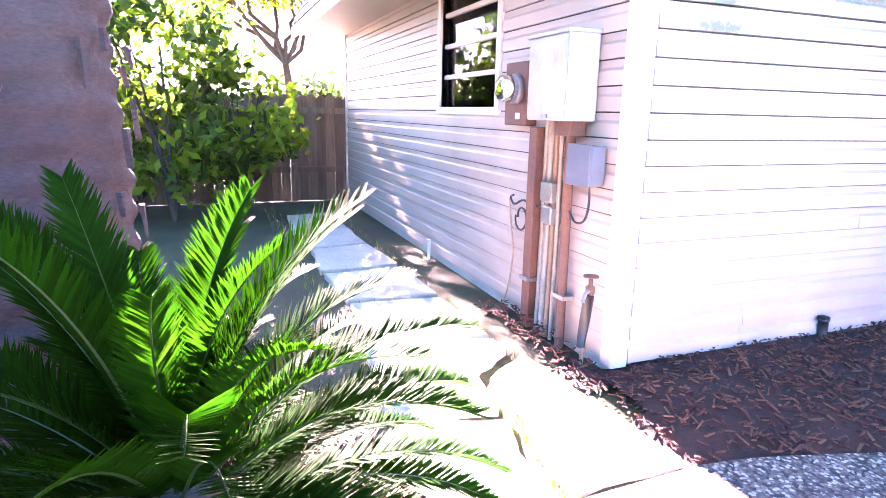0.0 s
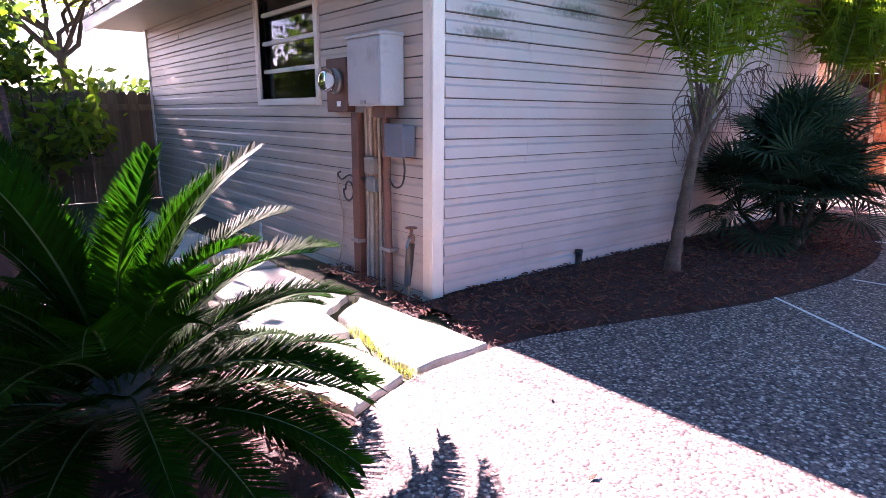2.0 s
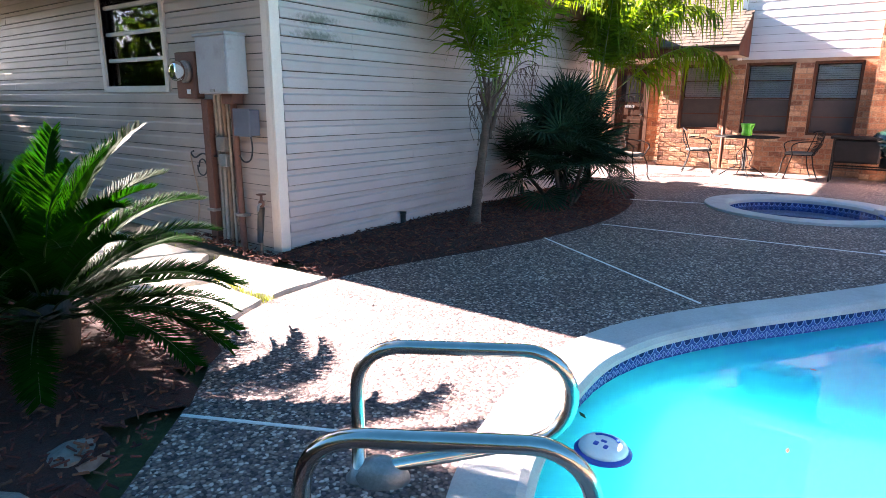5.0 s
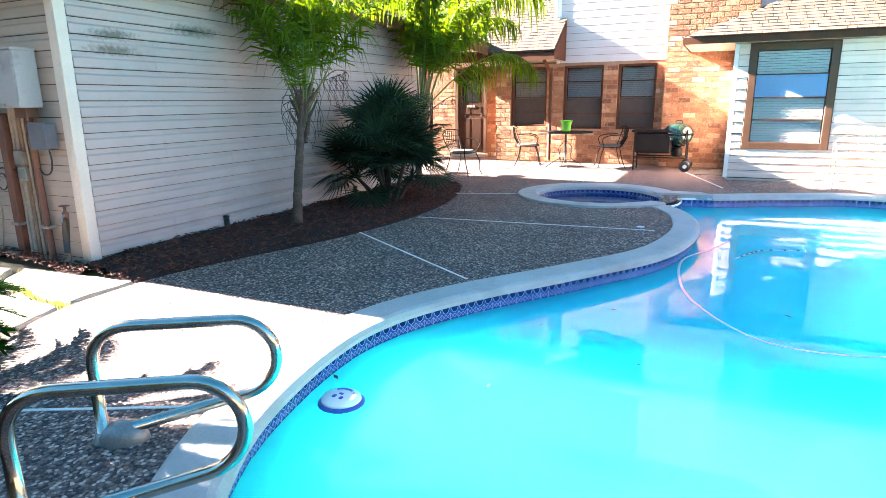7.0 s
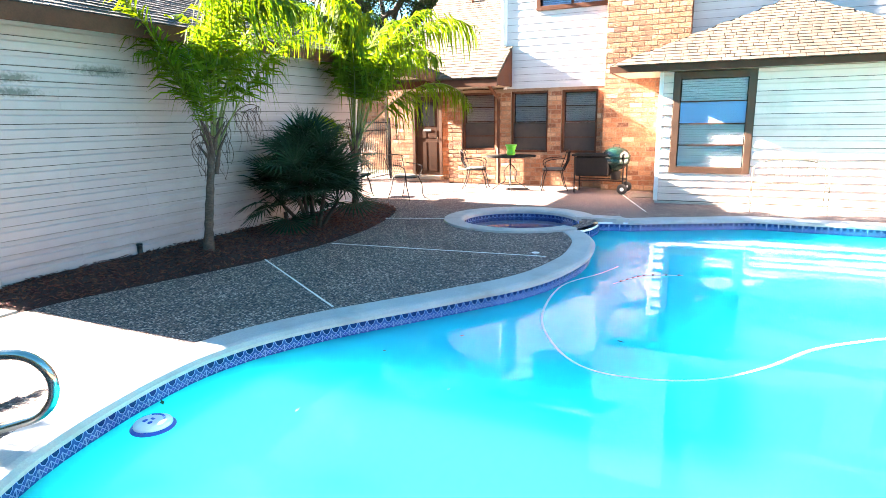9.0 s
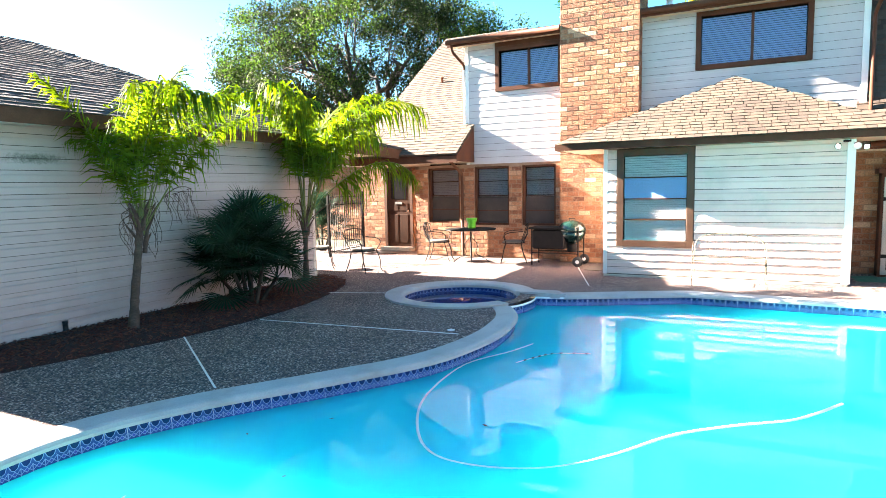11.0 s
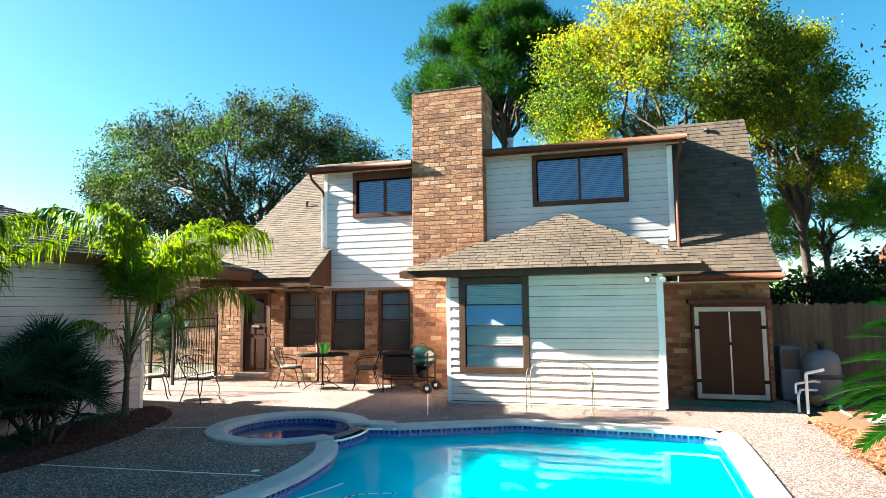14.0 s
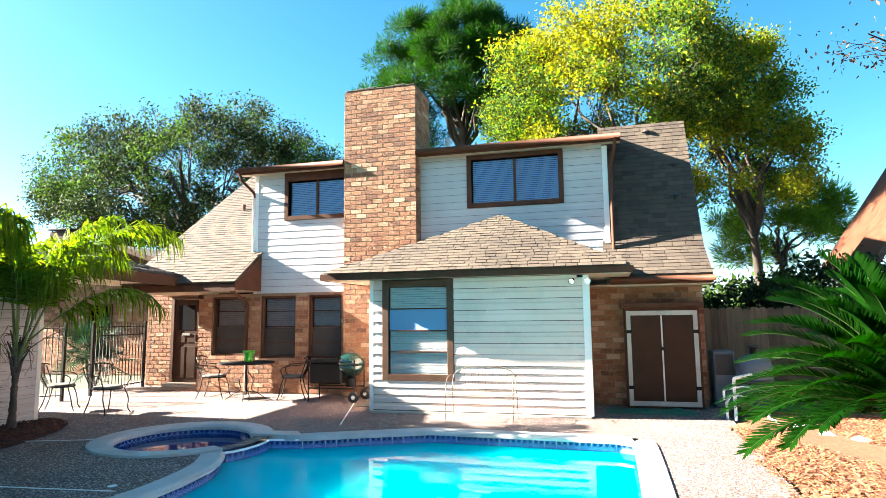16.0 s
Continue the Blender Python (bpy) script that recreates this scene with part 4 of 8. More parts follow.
# hip roof
EX0, EX1, EY0, EY1, EZ, RISE = -0.75, GX + 0.36, -0.42, GY + 0.36, 2.56, 0.42
mid_y = (EY0 + EY1) / 2
half = (EY1 - EY0) / 2
END = 0.10                       # the west end stands nearly upright
apex0, apex1 = (EX0 + half * END, mid_y, EZ + half * RISE), (EX1 - half * 0.82, mid_y, EZ + half * RISE)
b = B()
c = [b.verts.new(p) for p in ((EX0, EY0, EZ), (EX1, EY0, EZ), (EX1, EY1, EZ), (EX0, EY1, EZ))]
r = [b.verts.new(apex0), b.verts.new(apex1)]
for f in ((c[0], c[1], r[1], r[0]), (c[1], c[2], r[1]), (c[2], c[3], r[0], r[1]), (c[3], c[0], r[0])):
    b.faces.new(f)
b.faces.new((c[3], c[2], c[1], c[0]))
g_roof = part("roof", b, M["shingle_grey"], garage, "hip roof of dark grey shingles")
rise = math.hypot(half, half * RISE)
hip = half * 0.82 / rise
shingles(g_roof, (EX0, EY0, EZ + 0.004), (1, 0, 0), (0, 1, RISE), EX1 - EX0, rise, lambda s: s * half * END / rise, lambda s: EX1 - EX0 - s * hip, row=0.14, mats=("shingle_grey", "shingle_grey"))
side_up = Vector((half * END, 0, half * RISE))
shingles(g_roof, (EX0, EY1, EZ + 0.004), (0, -1, 0), side_up, EY1 - EY0, side_up.length, lambda s: s * half / side_up.length, lambda s: EY1 - EY0 - s * half / side_up.length, row=0.14, mats=("shingle_grey", "shingle_grey"))
part("fascia", box(B(), EX0, EX1, EY0, EY0 + 0.025, EZ - 0.16, EZ - 0.002), M["brown"], garage)
part("fascia", box(B(), EX0, EX0 + 0.025, EY0 + 0.026, EY1, EZ - 0.16, EZ - 0.002), M["trim_tan"], garage)
part("fascia", box(B(), EX1 - 0.025, EX1, EY0 + 0.026, EY1, EZ - 0.16, EZ - 0.002), M["brown"], garage)
b = sheet([(EX0 + 0.03, EY0 + 0.03), (EX1 - 0.03, EY0 + 0.03), (EX1 - 0.03, EY1 - 0.03), (EX0 + 0.03, EY1 - 0.03)], [[(0.05, 0.05), (GX - 0.05, 0.05), (GX - 0.05, GY - 0.05), (0.05, GY - 0.05)]], EZ - 0.10)
part("soffit", b, M["soffit"], garage)

# ---------------------------------------------------------------- house
HX = 10.20                       # face of the main wall
house = thing("house", "two-storey brick and siding house with a steep shingled roof", "house", (HX, -4.7, 0))
lower = [(-1.19, -0.35, 0.79, 2.10), (-2.42, -1.56, 0.75, 2.10), (-3.50, -2.72, 0.75, 2.10)]
b = wall_body(B(), "x", HX, -1, -3.70, 0.0, 0.0, 2.16, 0.2, lower)
box(b, HX, 11.1, -0.11, 0.0, 0.0, 2.16)
h_low = part("wall", b, M["mortar"], house, "brown brick wall between the patio windows")
bricks(h_low, "x", HX, -1, -3.70, 0.0, 0.02, 2.12, lower)
bricks(h_low, "y", 0.0, 1, HX + 0.01, 11.08, 0.02, 2.12, most=0)
b = wall_body(B(), "x", 11.1, -1, 0.0, 2.15, 0.0, 2.4, 0.2, [(0.62, 1.40, 0.10, 2.12)])
h_rec = part("wall", b, M["mortar"], house, "brick wall of the recessed porch")
bricks(h_rec, "x", 11.1, -1, 0.0, 2.15, 0.02, 2.4, [(0.58, 1.44, 0.0, 2.16)])
for (a0, a1, z0, z1) in lower:
    window(house, "x", HX + 0.08, -1, a0 + 0.05, a1 - 0.05, z0 + 0.05, z1 - 0.05, M["brown"], bars=(z0 + 0.25 * (z1 - z0), (z0 + z1) / 2, z0 + 0.75 * (z1 - z0)), frame_w=0.05, frame_d=0.03, slat_mat="blind", drop=0.92, bar=0.010, screen_to=(z0 + z1) / 2 - 0.02)
# porch door
b = wall_body(B(), "x", 11.07, -1, 0.58, 1.44, 0.08, 2.16, 0.1, [(0.66, 1.36, 0.08, 2.10)])
p_door = part("door", b, M["brown_frame"], house, "brown panelled door with a small window")
b = box(B(), 11.10, 11.14, 0.665, 1.355, 0.10, 2.09)
for z0, z1 in ((0.2, 0.95), (1.05, 1.25)):
    for y0, y1 in ((0.74, 0.98), (1.04, 1.28)):
        box(b, 11.092, 11.10, y0, y1, z0, z1, bevel=0.004)
part("door_leaf", b, M["door_brown"], p_door)
# opaque pane coloured near-black, in place of glass before an unlit room
part("pane", box(B(), 11.094, 11.10, 0.78, 1.24, 1.35, 1.95), M["unlit_room"], p_door)
part("door_handle", lathe(B(), [(0.01, -0.06), (0.012, -0.03), (0.03, -0.055), (0.03, -0.02), (0.012, 0.0)], (11.095, 0.72, 1.05), 12, axis="x"), M["steel"], p_door)
part("letter_plate", box(B(), 11.08, 11.092, 0.90, 1.12, 1.22, 1.28), M["cast_metal"], p_door)
part("threshold", box(B(), 10.85, 11.12, 0.55, 1.47, 0.0, 0.09, bevel=0.01), M["concrete"], house)

# dormer storey
UP0, UP1 = 2.15, 4.86
upl, upr = (-3.56, -2.22, 3.84, 4.62), (-8.12, -6.36, 3.88, 4.78)
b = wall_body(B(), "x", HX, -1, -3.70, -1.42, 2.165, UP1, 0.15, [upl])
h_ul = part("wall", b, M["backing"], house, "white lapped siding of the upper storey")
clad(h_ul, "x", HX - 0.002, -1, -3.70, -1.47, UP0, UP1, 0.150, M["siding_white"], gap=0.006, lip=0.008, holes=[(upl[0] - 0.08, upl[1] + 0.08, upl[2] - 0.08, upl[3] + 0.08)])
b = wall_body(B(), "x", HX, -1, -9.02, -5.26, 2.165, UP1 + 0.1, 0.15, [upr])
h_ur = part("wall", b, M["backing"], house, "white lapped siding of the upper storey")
clad(h_ur, "x", HX - 0.002, -1, -8.95, -5.26, UP0, UP1 + 0.1, 0.150, M["siding_white"], gap=0.006, lip=0.008, holes=[(upr[0] - 0.08, upr[1] + 0.08, upr[2] - 0.08, upr[3] + 0.08)])
part("wall", box(B(), HX + 0.16, 15.5, -9.02, -8.90, 2.2, UP1 + 0.1), M["siding_white"], house)
part("wall", box(B(), HX + 0.16, 15.5, -1.54, -1.42, 2.2, UP1), M["siding_white"], house)
part("corner_trim", box(B(), HX - 0.016, HX - 0.002, -1.47, -1.39, UP0, UP1, bevel=0.004), M["trim_white"], house)
part("corner_trim", box(B(), HX - 0.03, HX - 0.002, -9.05, -8.95, UP0, UP1, bevel=0.004), M["trim_white"], house)
for (a0, a1, z0, z1) in (upl, upr):
    window(house, "x", HX, -1, a0, a1, z0, z1, M["brown"], mullions=((a0 + a1) / 2,), frame_w=0.09, frame_d=0.045, slat_mat="blind_white", drop=1.0, glass="glass_tinted")
part("window_header", box(B(), HX - 0.045, HX - 0.002, -3.69, upl[1] + 0.09, upl[3] + 0.091, 4.81), M["brown"], house)
# dormer roof: a nearly flat plane with a brown fascia
for y0, y1, z in ((-3.68, -1.08, 4.90), (-9.30, -5.28, 4.98)):
    b = solid(B(), [(9.93, y0, z), (9.93, y1, z), (9.93, y1, z + 0.03), (9.93, y0, z + 0.03)], [(14.5, y0, z + 1.1), (14.5, y1, z + 1.1), (14.5, y1, z + 1.13), (14.5, y0, z + 1.13)])
    bmesh.ops.recalc_face_normals(b, faces=b.faces)
    rf = part("roof", b, M["shingle"], house)
    shingles(rf, (9.91, y1, z + 0.034), (0, -1, 0), (4.72, 0, 1.1), y1 - y0, 1.2, row=0.13)
    part("fascia", box(B(), 9.905, 9.928, y0, y1, z - 0.12, z + 0.03), M["brown"], house)
    part("gutter", tube(B(), [(9.85, y0, z - 0.03), (9.85, y1, z - 0.03)], 0.055, 8), M["brown"], house)
    part("soffit", box(B(), 9.93, HX, y0, y1, z - 0.09, z - 0.07), M["soffit"], house)
# downspouts of the dormer
part("downspout", tube(B(), arc([(9.85, -1.20, 4.82), (9.87, -1.22, 4.66), (10.18, -1.36, 4.42), (10.18, -1.36, 4.30)], 0.06), 0.032, 8), M["brown"], house)
part("downspout", tube(B(), arc([(10.18, -1.36, 4.31), (10.18, -1.36, 3.02), (10.05, -1.35, 2.98)], 0.06), 0.028, 8), M["trim_white"], house)
part("downspout", tube(B(), arc([(9.85, -9.20, 4.92), (9.88, -9.18, 4.72), (10.10, -9.10, 4.45), (10.10, -9.10, 2.80)], 0.06), 0.032, 8), M["brown"], house)
part("downspout", tube(B(), arc([(9.30, -1.30, 2.38), (9.40, -1.30, 2.25), (10.10, -1.30, 1.95), (10.10, -1.30, 0.05)], 0.07), 0.036, 8), M["brown"], house)

# chimney
CX0, CX1, CY0, CY1, CT = 9.88, 10.9, -5.27, -3.69, 6.40
b = box(B(), CX0, CX1, CY0, CY1, 0.0, CT)
chim = part("chimney", b, M["mortar"], house, "broad brown brick chimney stack")
bricks(chim, "x", CX0, -1, CY0, CY1, 0.02, CT + 0.03, single_from=2.6, single_to=6.0, most=300)
bricks(chim, "y", CY0, -1, CX0, CX1, 2.2, CT + 0.03, most=0)
bricks(chim, "y", CY1, 1, CX0, CX1, 0.02, CT + 0.03, most=0)
for k in range(7):
    y = CY0 + 0.02 + k * (CY1 - CY0 - 0.04) / 7
    part("cap_brick", box(B(), CX0 - 0.012, CX0 + 0.20, y, y + 0.205, CT + 0.004, CT + 0.030 + 0.012 * ((k * 5) % 3), bevel=0.008), M["sooty_brick"], chim, "soot-blackened uneven top brick")
for k in range(4):
    x = CX0 + 0.215 + k * 0.2
    part("cap_brick", box(B(), x, x + 0.185, CY0 - 0.012, CY0 + 0.2, CT + 0.004, CT + 0.026 + 0.01 * (k % 2), bevel=0.008), M["sooty_brick"], chim, "soot-blackened uneven top brick")

# main roof: two steep slopes beside the dormer
RX, RL, RZ, RY = 9.32, 9.18, 2.32, -1.60
b = solid(B(), [(RL, RY, RZ), (RL, 1.2, RZ), (RL, 1.2, RZ + 0.04), (RL, RY, RZ + 0.04)], [(10.19, RY, RZ + 0.717), (10.19, 1.2, RZ + 0.717), (10.19, 1.2, RZ + 0.757), (10.19, RY, RZ + 0.757)])
solid(b, [(10.191, -1.44, RZ + 0.718), (10.191, 1.2, RZ + 0.718), (10.191, 1.2, RZ + 0.758), (10.191, -1.44, RZ + 0.758)], [(14.6, -1.44, 6.17), (14.6, 1.2, 6.17), (14.6, 1.2, 6.21), (14.6, -1.44, 6.21)])
bmesh.ops.recalc_face_normals(b, faces=b.faces)
roof_l = part("roof", b, M["shingle"], house, "steep brown shingled roof slope")
up_l = Vector((14.6 - RL, 0, 6.17 - RZ))
shingles(roof_l, (RL - 0.02, 1.2, RZ + 0.045), (0, -1, 0), up_l, 2.80, up_l.length, right=lambda d: 2.80 if d < 1.2 else 2.64, row=0.115)
# a flatter skirt at the eave, then the steep upper slope
for xa, za, xb, zb in ((RX + 0.04, 2.24, 10.12, 2.79), (10.12, 2.79, 11.78, 5.66)):
    b = solid(B(), [(xa, -10.68, za), (xa, -8.9, za), (xa, -8.9, za + 0.04), (xa, -10.68, za + 0.04)], [(xb, -10.68, zb), (xb, -8.9, zb), (xb, -8.9, zb + 0.04), (xb, -10.68, zb + 0.04)])
    bmesh.ops.recalc_face_normals(b, faces=b.faces)
    roof_r = part("roof", b, M["shingle"], house, "steep brown shingled roof slope")
    shingles(roof_r, (xa - 0.01, -8.9, za + 0.045), (0, -1, 0), (xb - xa, 0, zb - za), 1.78, math.hypot(xb - xa, zb - za), row=0.115)
b = solid(B(), [(11.80, -10.68, 5.70), (11.80, -8.9, 5.70), (11.80, -8.9, 5.66), (11.80, -10.68, 5.66)], [(15.0, -10.68, 2.5), (15.0, -8.9, 2.5), (15.0, -8.9, 2.46), (15.0, -10.68, 2.46)])
bmesh.ops.recalc_face_normals(b, faces=b.faces)
part("roof", b, M["shingle"], house)
part("fascia", box(B(), RL, RL + 0.03, RY, 1.2, RZ - 0.14, RZ + 0.02), M["brown"], house)
part("fascia", box(B(), RX + 0.02, RX + 0.05, -10.68, -9.0, 2.12, 2.26), M["brown"], house)
part("gutter", tube(B(), [(RX - 0.04, -10.7, 2.2), (RX - 0.04, -9.0, 2.2)], 0.05, 8), M["brown"], house)
part("gable_end", solid(B(), [(RL + 0.04, RY + 0.004, RZ - 0.12), (10.16, RY + 0.004, RZ - 0.12), (10.16, RY + 0.004, RZ + 0.67), (RL + 0.04, RY + 0.004, RZ + 0.01)],
                          [(RL + 0.04, RY + 0.03, RZ - 0.12), (10.16, RY + 0.03, RZ - 0.12), (10.16, RY + 0.03, RZ + 0.67), (RL + 0.04, RY + 0.03, RZ + 0.01)]), M["brown"], house)
part("soffit", box(B(), RL + 0.031, 11.09, RY + 0.031, 1.6, RZ - 0.12, RZ - 0.10), M["soffit"], house)
part("soffit", box(B(), RX + 0.05, 9.9, -10.65, -8.62, 2.10, 2.12), M["soffit"], house)
# right-hand brick wall behind the shed doors
b = wall_body(B(), "x", 9.72, -1, -10.55, -8.62, 0.0, 2.10, 0.2)
h_rb = part("wall", b, M["mortar"], house, "shaded brick wall beside the bay")
bricks(h_rb, "x", 9.72, -1, -10.55, -8.62, 0.02, 2.08, most=120)
part("wall", box(B(), 9.93, 15.0, -10.55, -10.35, 0.0, 2.4), M["mortar"], house)

# bay
BX = 8.26
bw = (-6.31, -5.27, 0.64, 2.12)
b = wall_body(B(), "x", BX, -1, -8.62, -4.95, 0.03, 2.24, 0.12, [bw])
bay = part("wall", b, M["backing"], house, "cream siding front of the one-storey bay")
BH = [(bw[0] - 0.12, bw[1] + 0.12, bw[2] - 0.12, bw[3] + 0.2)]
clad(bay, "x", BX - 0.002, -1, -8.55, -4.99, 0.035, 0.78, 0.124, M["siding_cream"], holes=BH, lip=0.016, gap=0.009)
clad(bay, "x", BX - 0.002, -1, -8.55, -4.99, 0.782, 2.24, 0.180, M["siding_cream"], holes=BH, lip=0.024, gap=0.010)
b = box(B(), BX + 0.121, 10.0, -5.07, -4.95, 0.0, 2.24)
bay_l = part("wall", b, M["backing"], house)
clad(bay_l, "y", -4.948, 1, BX + 0.04, 9.9, 0.035, 2.24, 0.150, M["siding_cream"], lip=0.02)
b = box(B(), BX + 0.121, 9.8, -8.62, -8.50, 0.0, 2.24)
part("wall", b, M["siding_cream"], house)
part("corner_trim", box(B(), BX - 0.016, BX - 0.002, -4.99, -4.92, 0.03, 2.24, bevel=0.004), M["trim_white"], house)
part("corner_trim", box(B(), BX - 0.03, BX + 0.08, -8.66, -8.55, 0.03, 2.24, bevel=0.004), M["trim_white"], house)
window(house, "x", BX, -1, *bw, M["brown_frame"], bars=(1.01, 1.37, 1.74), frame_w=0.11, frame_d=0.030, slat_mat="blind_white", drop=1.0, recess=0.012, bar=0.009, bar_mat=M["brown"], panel=(1.375, 1.735))
part("step_edge", box(B(), BX - 0.10, BX - 0.002, -8.62, -4.95, 0.0, 0.028), M["concrete"], house)
# bay roof
AX, AY, AZ, BE0, BE1, BEX, BEZ = 9.95, -6.98, 3.56, -9.33, -4.12, 7.93, 2.352
b = B()
v = [b.verts.new(p) for p in ((BEX, BE0, BEZ), (BEX, BE1, BEZ), (AX, AY, AZ), (10.6, BE1, BEZ), (10.6, BE0, BEZ), (10.6, AY, AZ))]
for f in ((v[1], v[0], v[2]), (v[1], v[2], v[5], v[3]), (v[0], v[4], v[5], v[2]), (v[0], v[1], v[3], v[4])):
    b.faces.new(f)
b_roof = part("roof", b, M["shingle"], house, "hipped roof of tan shingles over the bay")
up_b = Vector((AX - BEX, 0, AZ - BEZ))
L1, L2 = (BE1 - AY) / up_b.length, (AY - BE0) / up_b.length
shingles(b_roof, (BEX - 0.03, BE1 + 0.03, BEZ + 0.004), (0, -1, 0), up_b, BE1 - BE0 + 0.06, up_b.length, lambda s: s * L1, lambda s: BE1 - BE0 + 0.06 - s * L2, row=0.112, most=300)
ls = Vector((0, AY - BE1, AZ - BEZ))
shingles(b_roof, (BEX, BE1, BEZ + 0.004), (1, 0, 0), ls, 2.8, ls.length, lambda s: s * (AX - BEX) / ls.length, row=0.112)
rs = Vector((0, AY - BE0, AZ - BEZ))
shingles(b_roof, (BEX, BE0, BEZ + 0.004), (1, 0, 0), rs, 2.8, rs.length, lambda s: s * (AX - BEX) / rs.length, row=0.112)
part("fascia", box(B(), BEX, BEX + 0.025, BE0, BE1, BEZ - 0.11, BEZ - 0.002), M["brown"], house)
part("fascia", box(B(), BEX + 0.026, 9.9, BE1 - 0.025, BE1, BEZ - 0.11, BEZ - 0.002), M["brown"], house)
part("fascia", box(B(), BEX + 0.026, 9.6, BE0, BE0 + 0.025, BEZ - 0.11, BEZ - 0.002), M["brown"], house)
part("soffit", box(B(), BEX + 0.026, 10.0, BE0 + 0.026, BE1 - 0.026, BEZ - 0.10, BEZ - 0.08), M["soffit"], house)

# covered way from the garage to the house
way = thing("covered_walkway", "low shingled walkway roof between garage and house", "porch roof", (9.0, 1.5, 0))
E0, E1 = Vector((6.62, -0.66, 2.33)), Vector((10.40, 0.06, 2.33))
dn = (E1 - E0).normalized()
bk = Vector((-dn.y, dn.x, 0))
NORTH = 1.92                     # the walkway's back edge runs straight
deep0, deep1 = (NORTH - E0.y) / bk.y, (NORTH - E1.y) / bk.y
f0, f1 = E0 + bk * 0.03, E1 + bk * 0.03
part("fascia", prism(B(), [(E0.x, E0.y), (E1.x, E1.y), (f1.x, f1.y), (f0.x, f0.y)], 2.31, 2.51), M["brown"], way)
n0, n1 = E0 + bk * deep0, E1 + bk * deep1
part("soffit", prism(B(), [(f0.x, f0.y), (f1.x, f1.y), (n1.x, n1.y), (n0.x, n0.y)], 2.39, 2.41), M["soffit"], way)
top0, top1 = E0 + Vector((0, 0, 0.19)), E1 + Vector((0, 0, 0.19))
lift = Vector((0, 0, 0.03))
back0, back1 = top0 + bk * deep0 + Vector((0, 0, 0.24 * deep0)), top1 + bk * deep1 + Vector((0, 0, 0.24 * deep1))
b = solid(B(), [tuple(top0), tuple(top1), tuple(top1 + lift), tuple(top0 + lift)], [tuple(back0), tuple(back1), tuple(back1 + lift), tuple(back0 + lift)])
bmesh.ops.recalc_face_normals(b, faces=b.faces)
# slope turned from the sun: its shade is put into the darker shingles
w_roof = part("roof", b, M["shingle_grey"], way)
upw = bk + Vector((0, 0, 0.24))
span = (E1 - E0).length
shingles(w_roof, tuple(top0 + Vector((0, 0, 0.035))), tuple(dn), tuple(upw), span, deep0 * upw.length, right=lambda d: min(span, span * (deep0 - d / upw.length) / (deep0 - deep1)), row=0.13, mats=("shingle_grey", "shingle_grey"))


# ---------------------------------------------------------------- fittings on the garage
SX = -0.024                      # face of the side wall's boards
cab = thing("meter_cabinet", "tall grey painted steel electrical cabinet on the garage wall", "electrical box", (SX, 0.5, 1.34))
part("body", box(B(), -0.215, SX, 0.29, 0.72, 1.34, 1.80, bevel=0.008), M["box_grey"], cab)
part("lid", box(B(), -0.232, SX, 0.278, 0.732, 1.795, 1.818, bevel=0.005), M["box_grey"], cab)
part("door", box(B(), -0.222, -0.2155, 0.305, 0.705, 1.36, 1.785, bevel=0.002), M["box_grey"], cab)
part("latch", box(B(), -0.232, -0.2225, 0.47, 0.53, 1.352, 1.375), M["cast_metal"], cab)
met = thing("electric_meter", "round glass electric meter on a rusty red panel", "electric meter", (SX, 1.08, 1.5))
part("panel", box(B(), -0.10, SX, 0.93, 1.24, 1.30, 1.70, bevel=0.006), M["rust"], met)
part("socket", lathe(B(), [(0.095, 0.0), (0.095, -0.035), (0.088, -0.04)], (-0.101, 1.06, 1.53), 24, axis="x"), M["cast_metal"], met)
part("dial", lathe(B(), [(0.07, 0.0), (0.07, -0.03)], (-0.141, 1.06, 1.53), 24, axis="x"), M["white_plastic"], met)
part("glass_dome", lathe(B(), [(0.086, 0.0), (0.086, -0.07), (0.075, -0.092), (0.04, -0.10)], (-0.141, 1.06, 1.53), 24, axis="x"), M["meter_glass"], met)
part("seal", box(B(), -0.108, -0.1005, 1.02, 1.07, 1.34, 1.38), M["white_plastic"], met)
for y, r, m, z0, z1, lab in ((0.86, 0.048, "rust", -0.02, 1.295, "flat rust-brown post below the meter"), (0.70, 0.017, "conduit", 0.0, 1.335, "thin galvanised conduit up the wall"), (0.645, 0.022, "conduit", 0.0, 1.335, "galvanised conduit up the wall"),
                             (0.585, 0.017, "copper_pipe", 0.0, 1.335, "brown conduit up the wall"), (0.535, 0.014, "conduit", 0.0, 1.335, "thin galvanised conduit up the wall")):
    b = B()
    if r > 0.04:
        box(b, -0.085, SX - 0.002, y - r, y + r, z0, z1, bevel=0.004)
    else:
        lean = random.uniform(-0.012, 0.012)
        tube(b, [(-0.075, y + lean, z0), (-0.07, y, 0.6), (-0.075, y, z1)], r, 8)
    single("conduit", b, M[m], lab, "conduit")
single("conduit", tube(B(), [(-0.072, 0.43, -0.01), (-0.07, 0.445, 0.7), (-0.07, 0.45, 1.28)], 0.03, 10), M["rust"], "wide rust-brown conduit beside the cabinet", "conduit")
for y in (0.43, 0.86):
    single("pipe_strap", box(B(), -0.105, SX, y - 0.055, y + 0.055, 0.30, 0.325, bevel=0.002), M["cast_metal"], "small metal strap holding a conduit", "strap")
single("junction_box", box(B(), -0.13, SX, 0.37, 0.53, 1.255, 1.365, bevel=0.006), M["rust"], "small rusty junction box under the cabinet", "junction box")
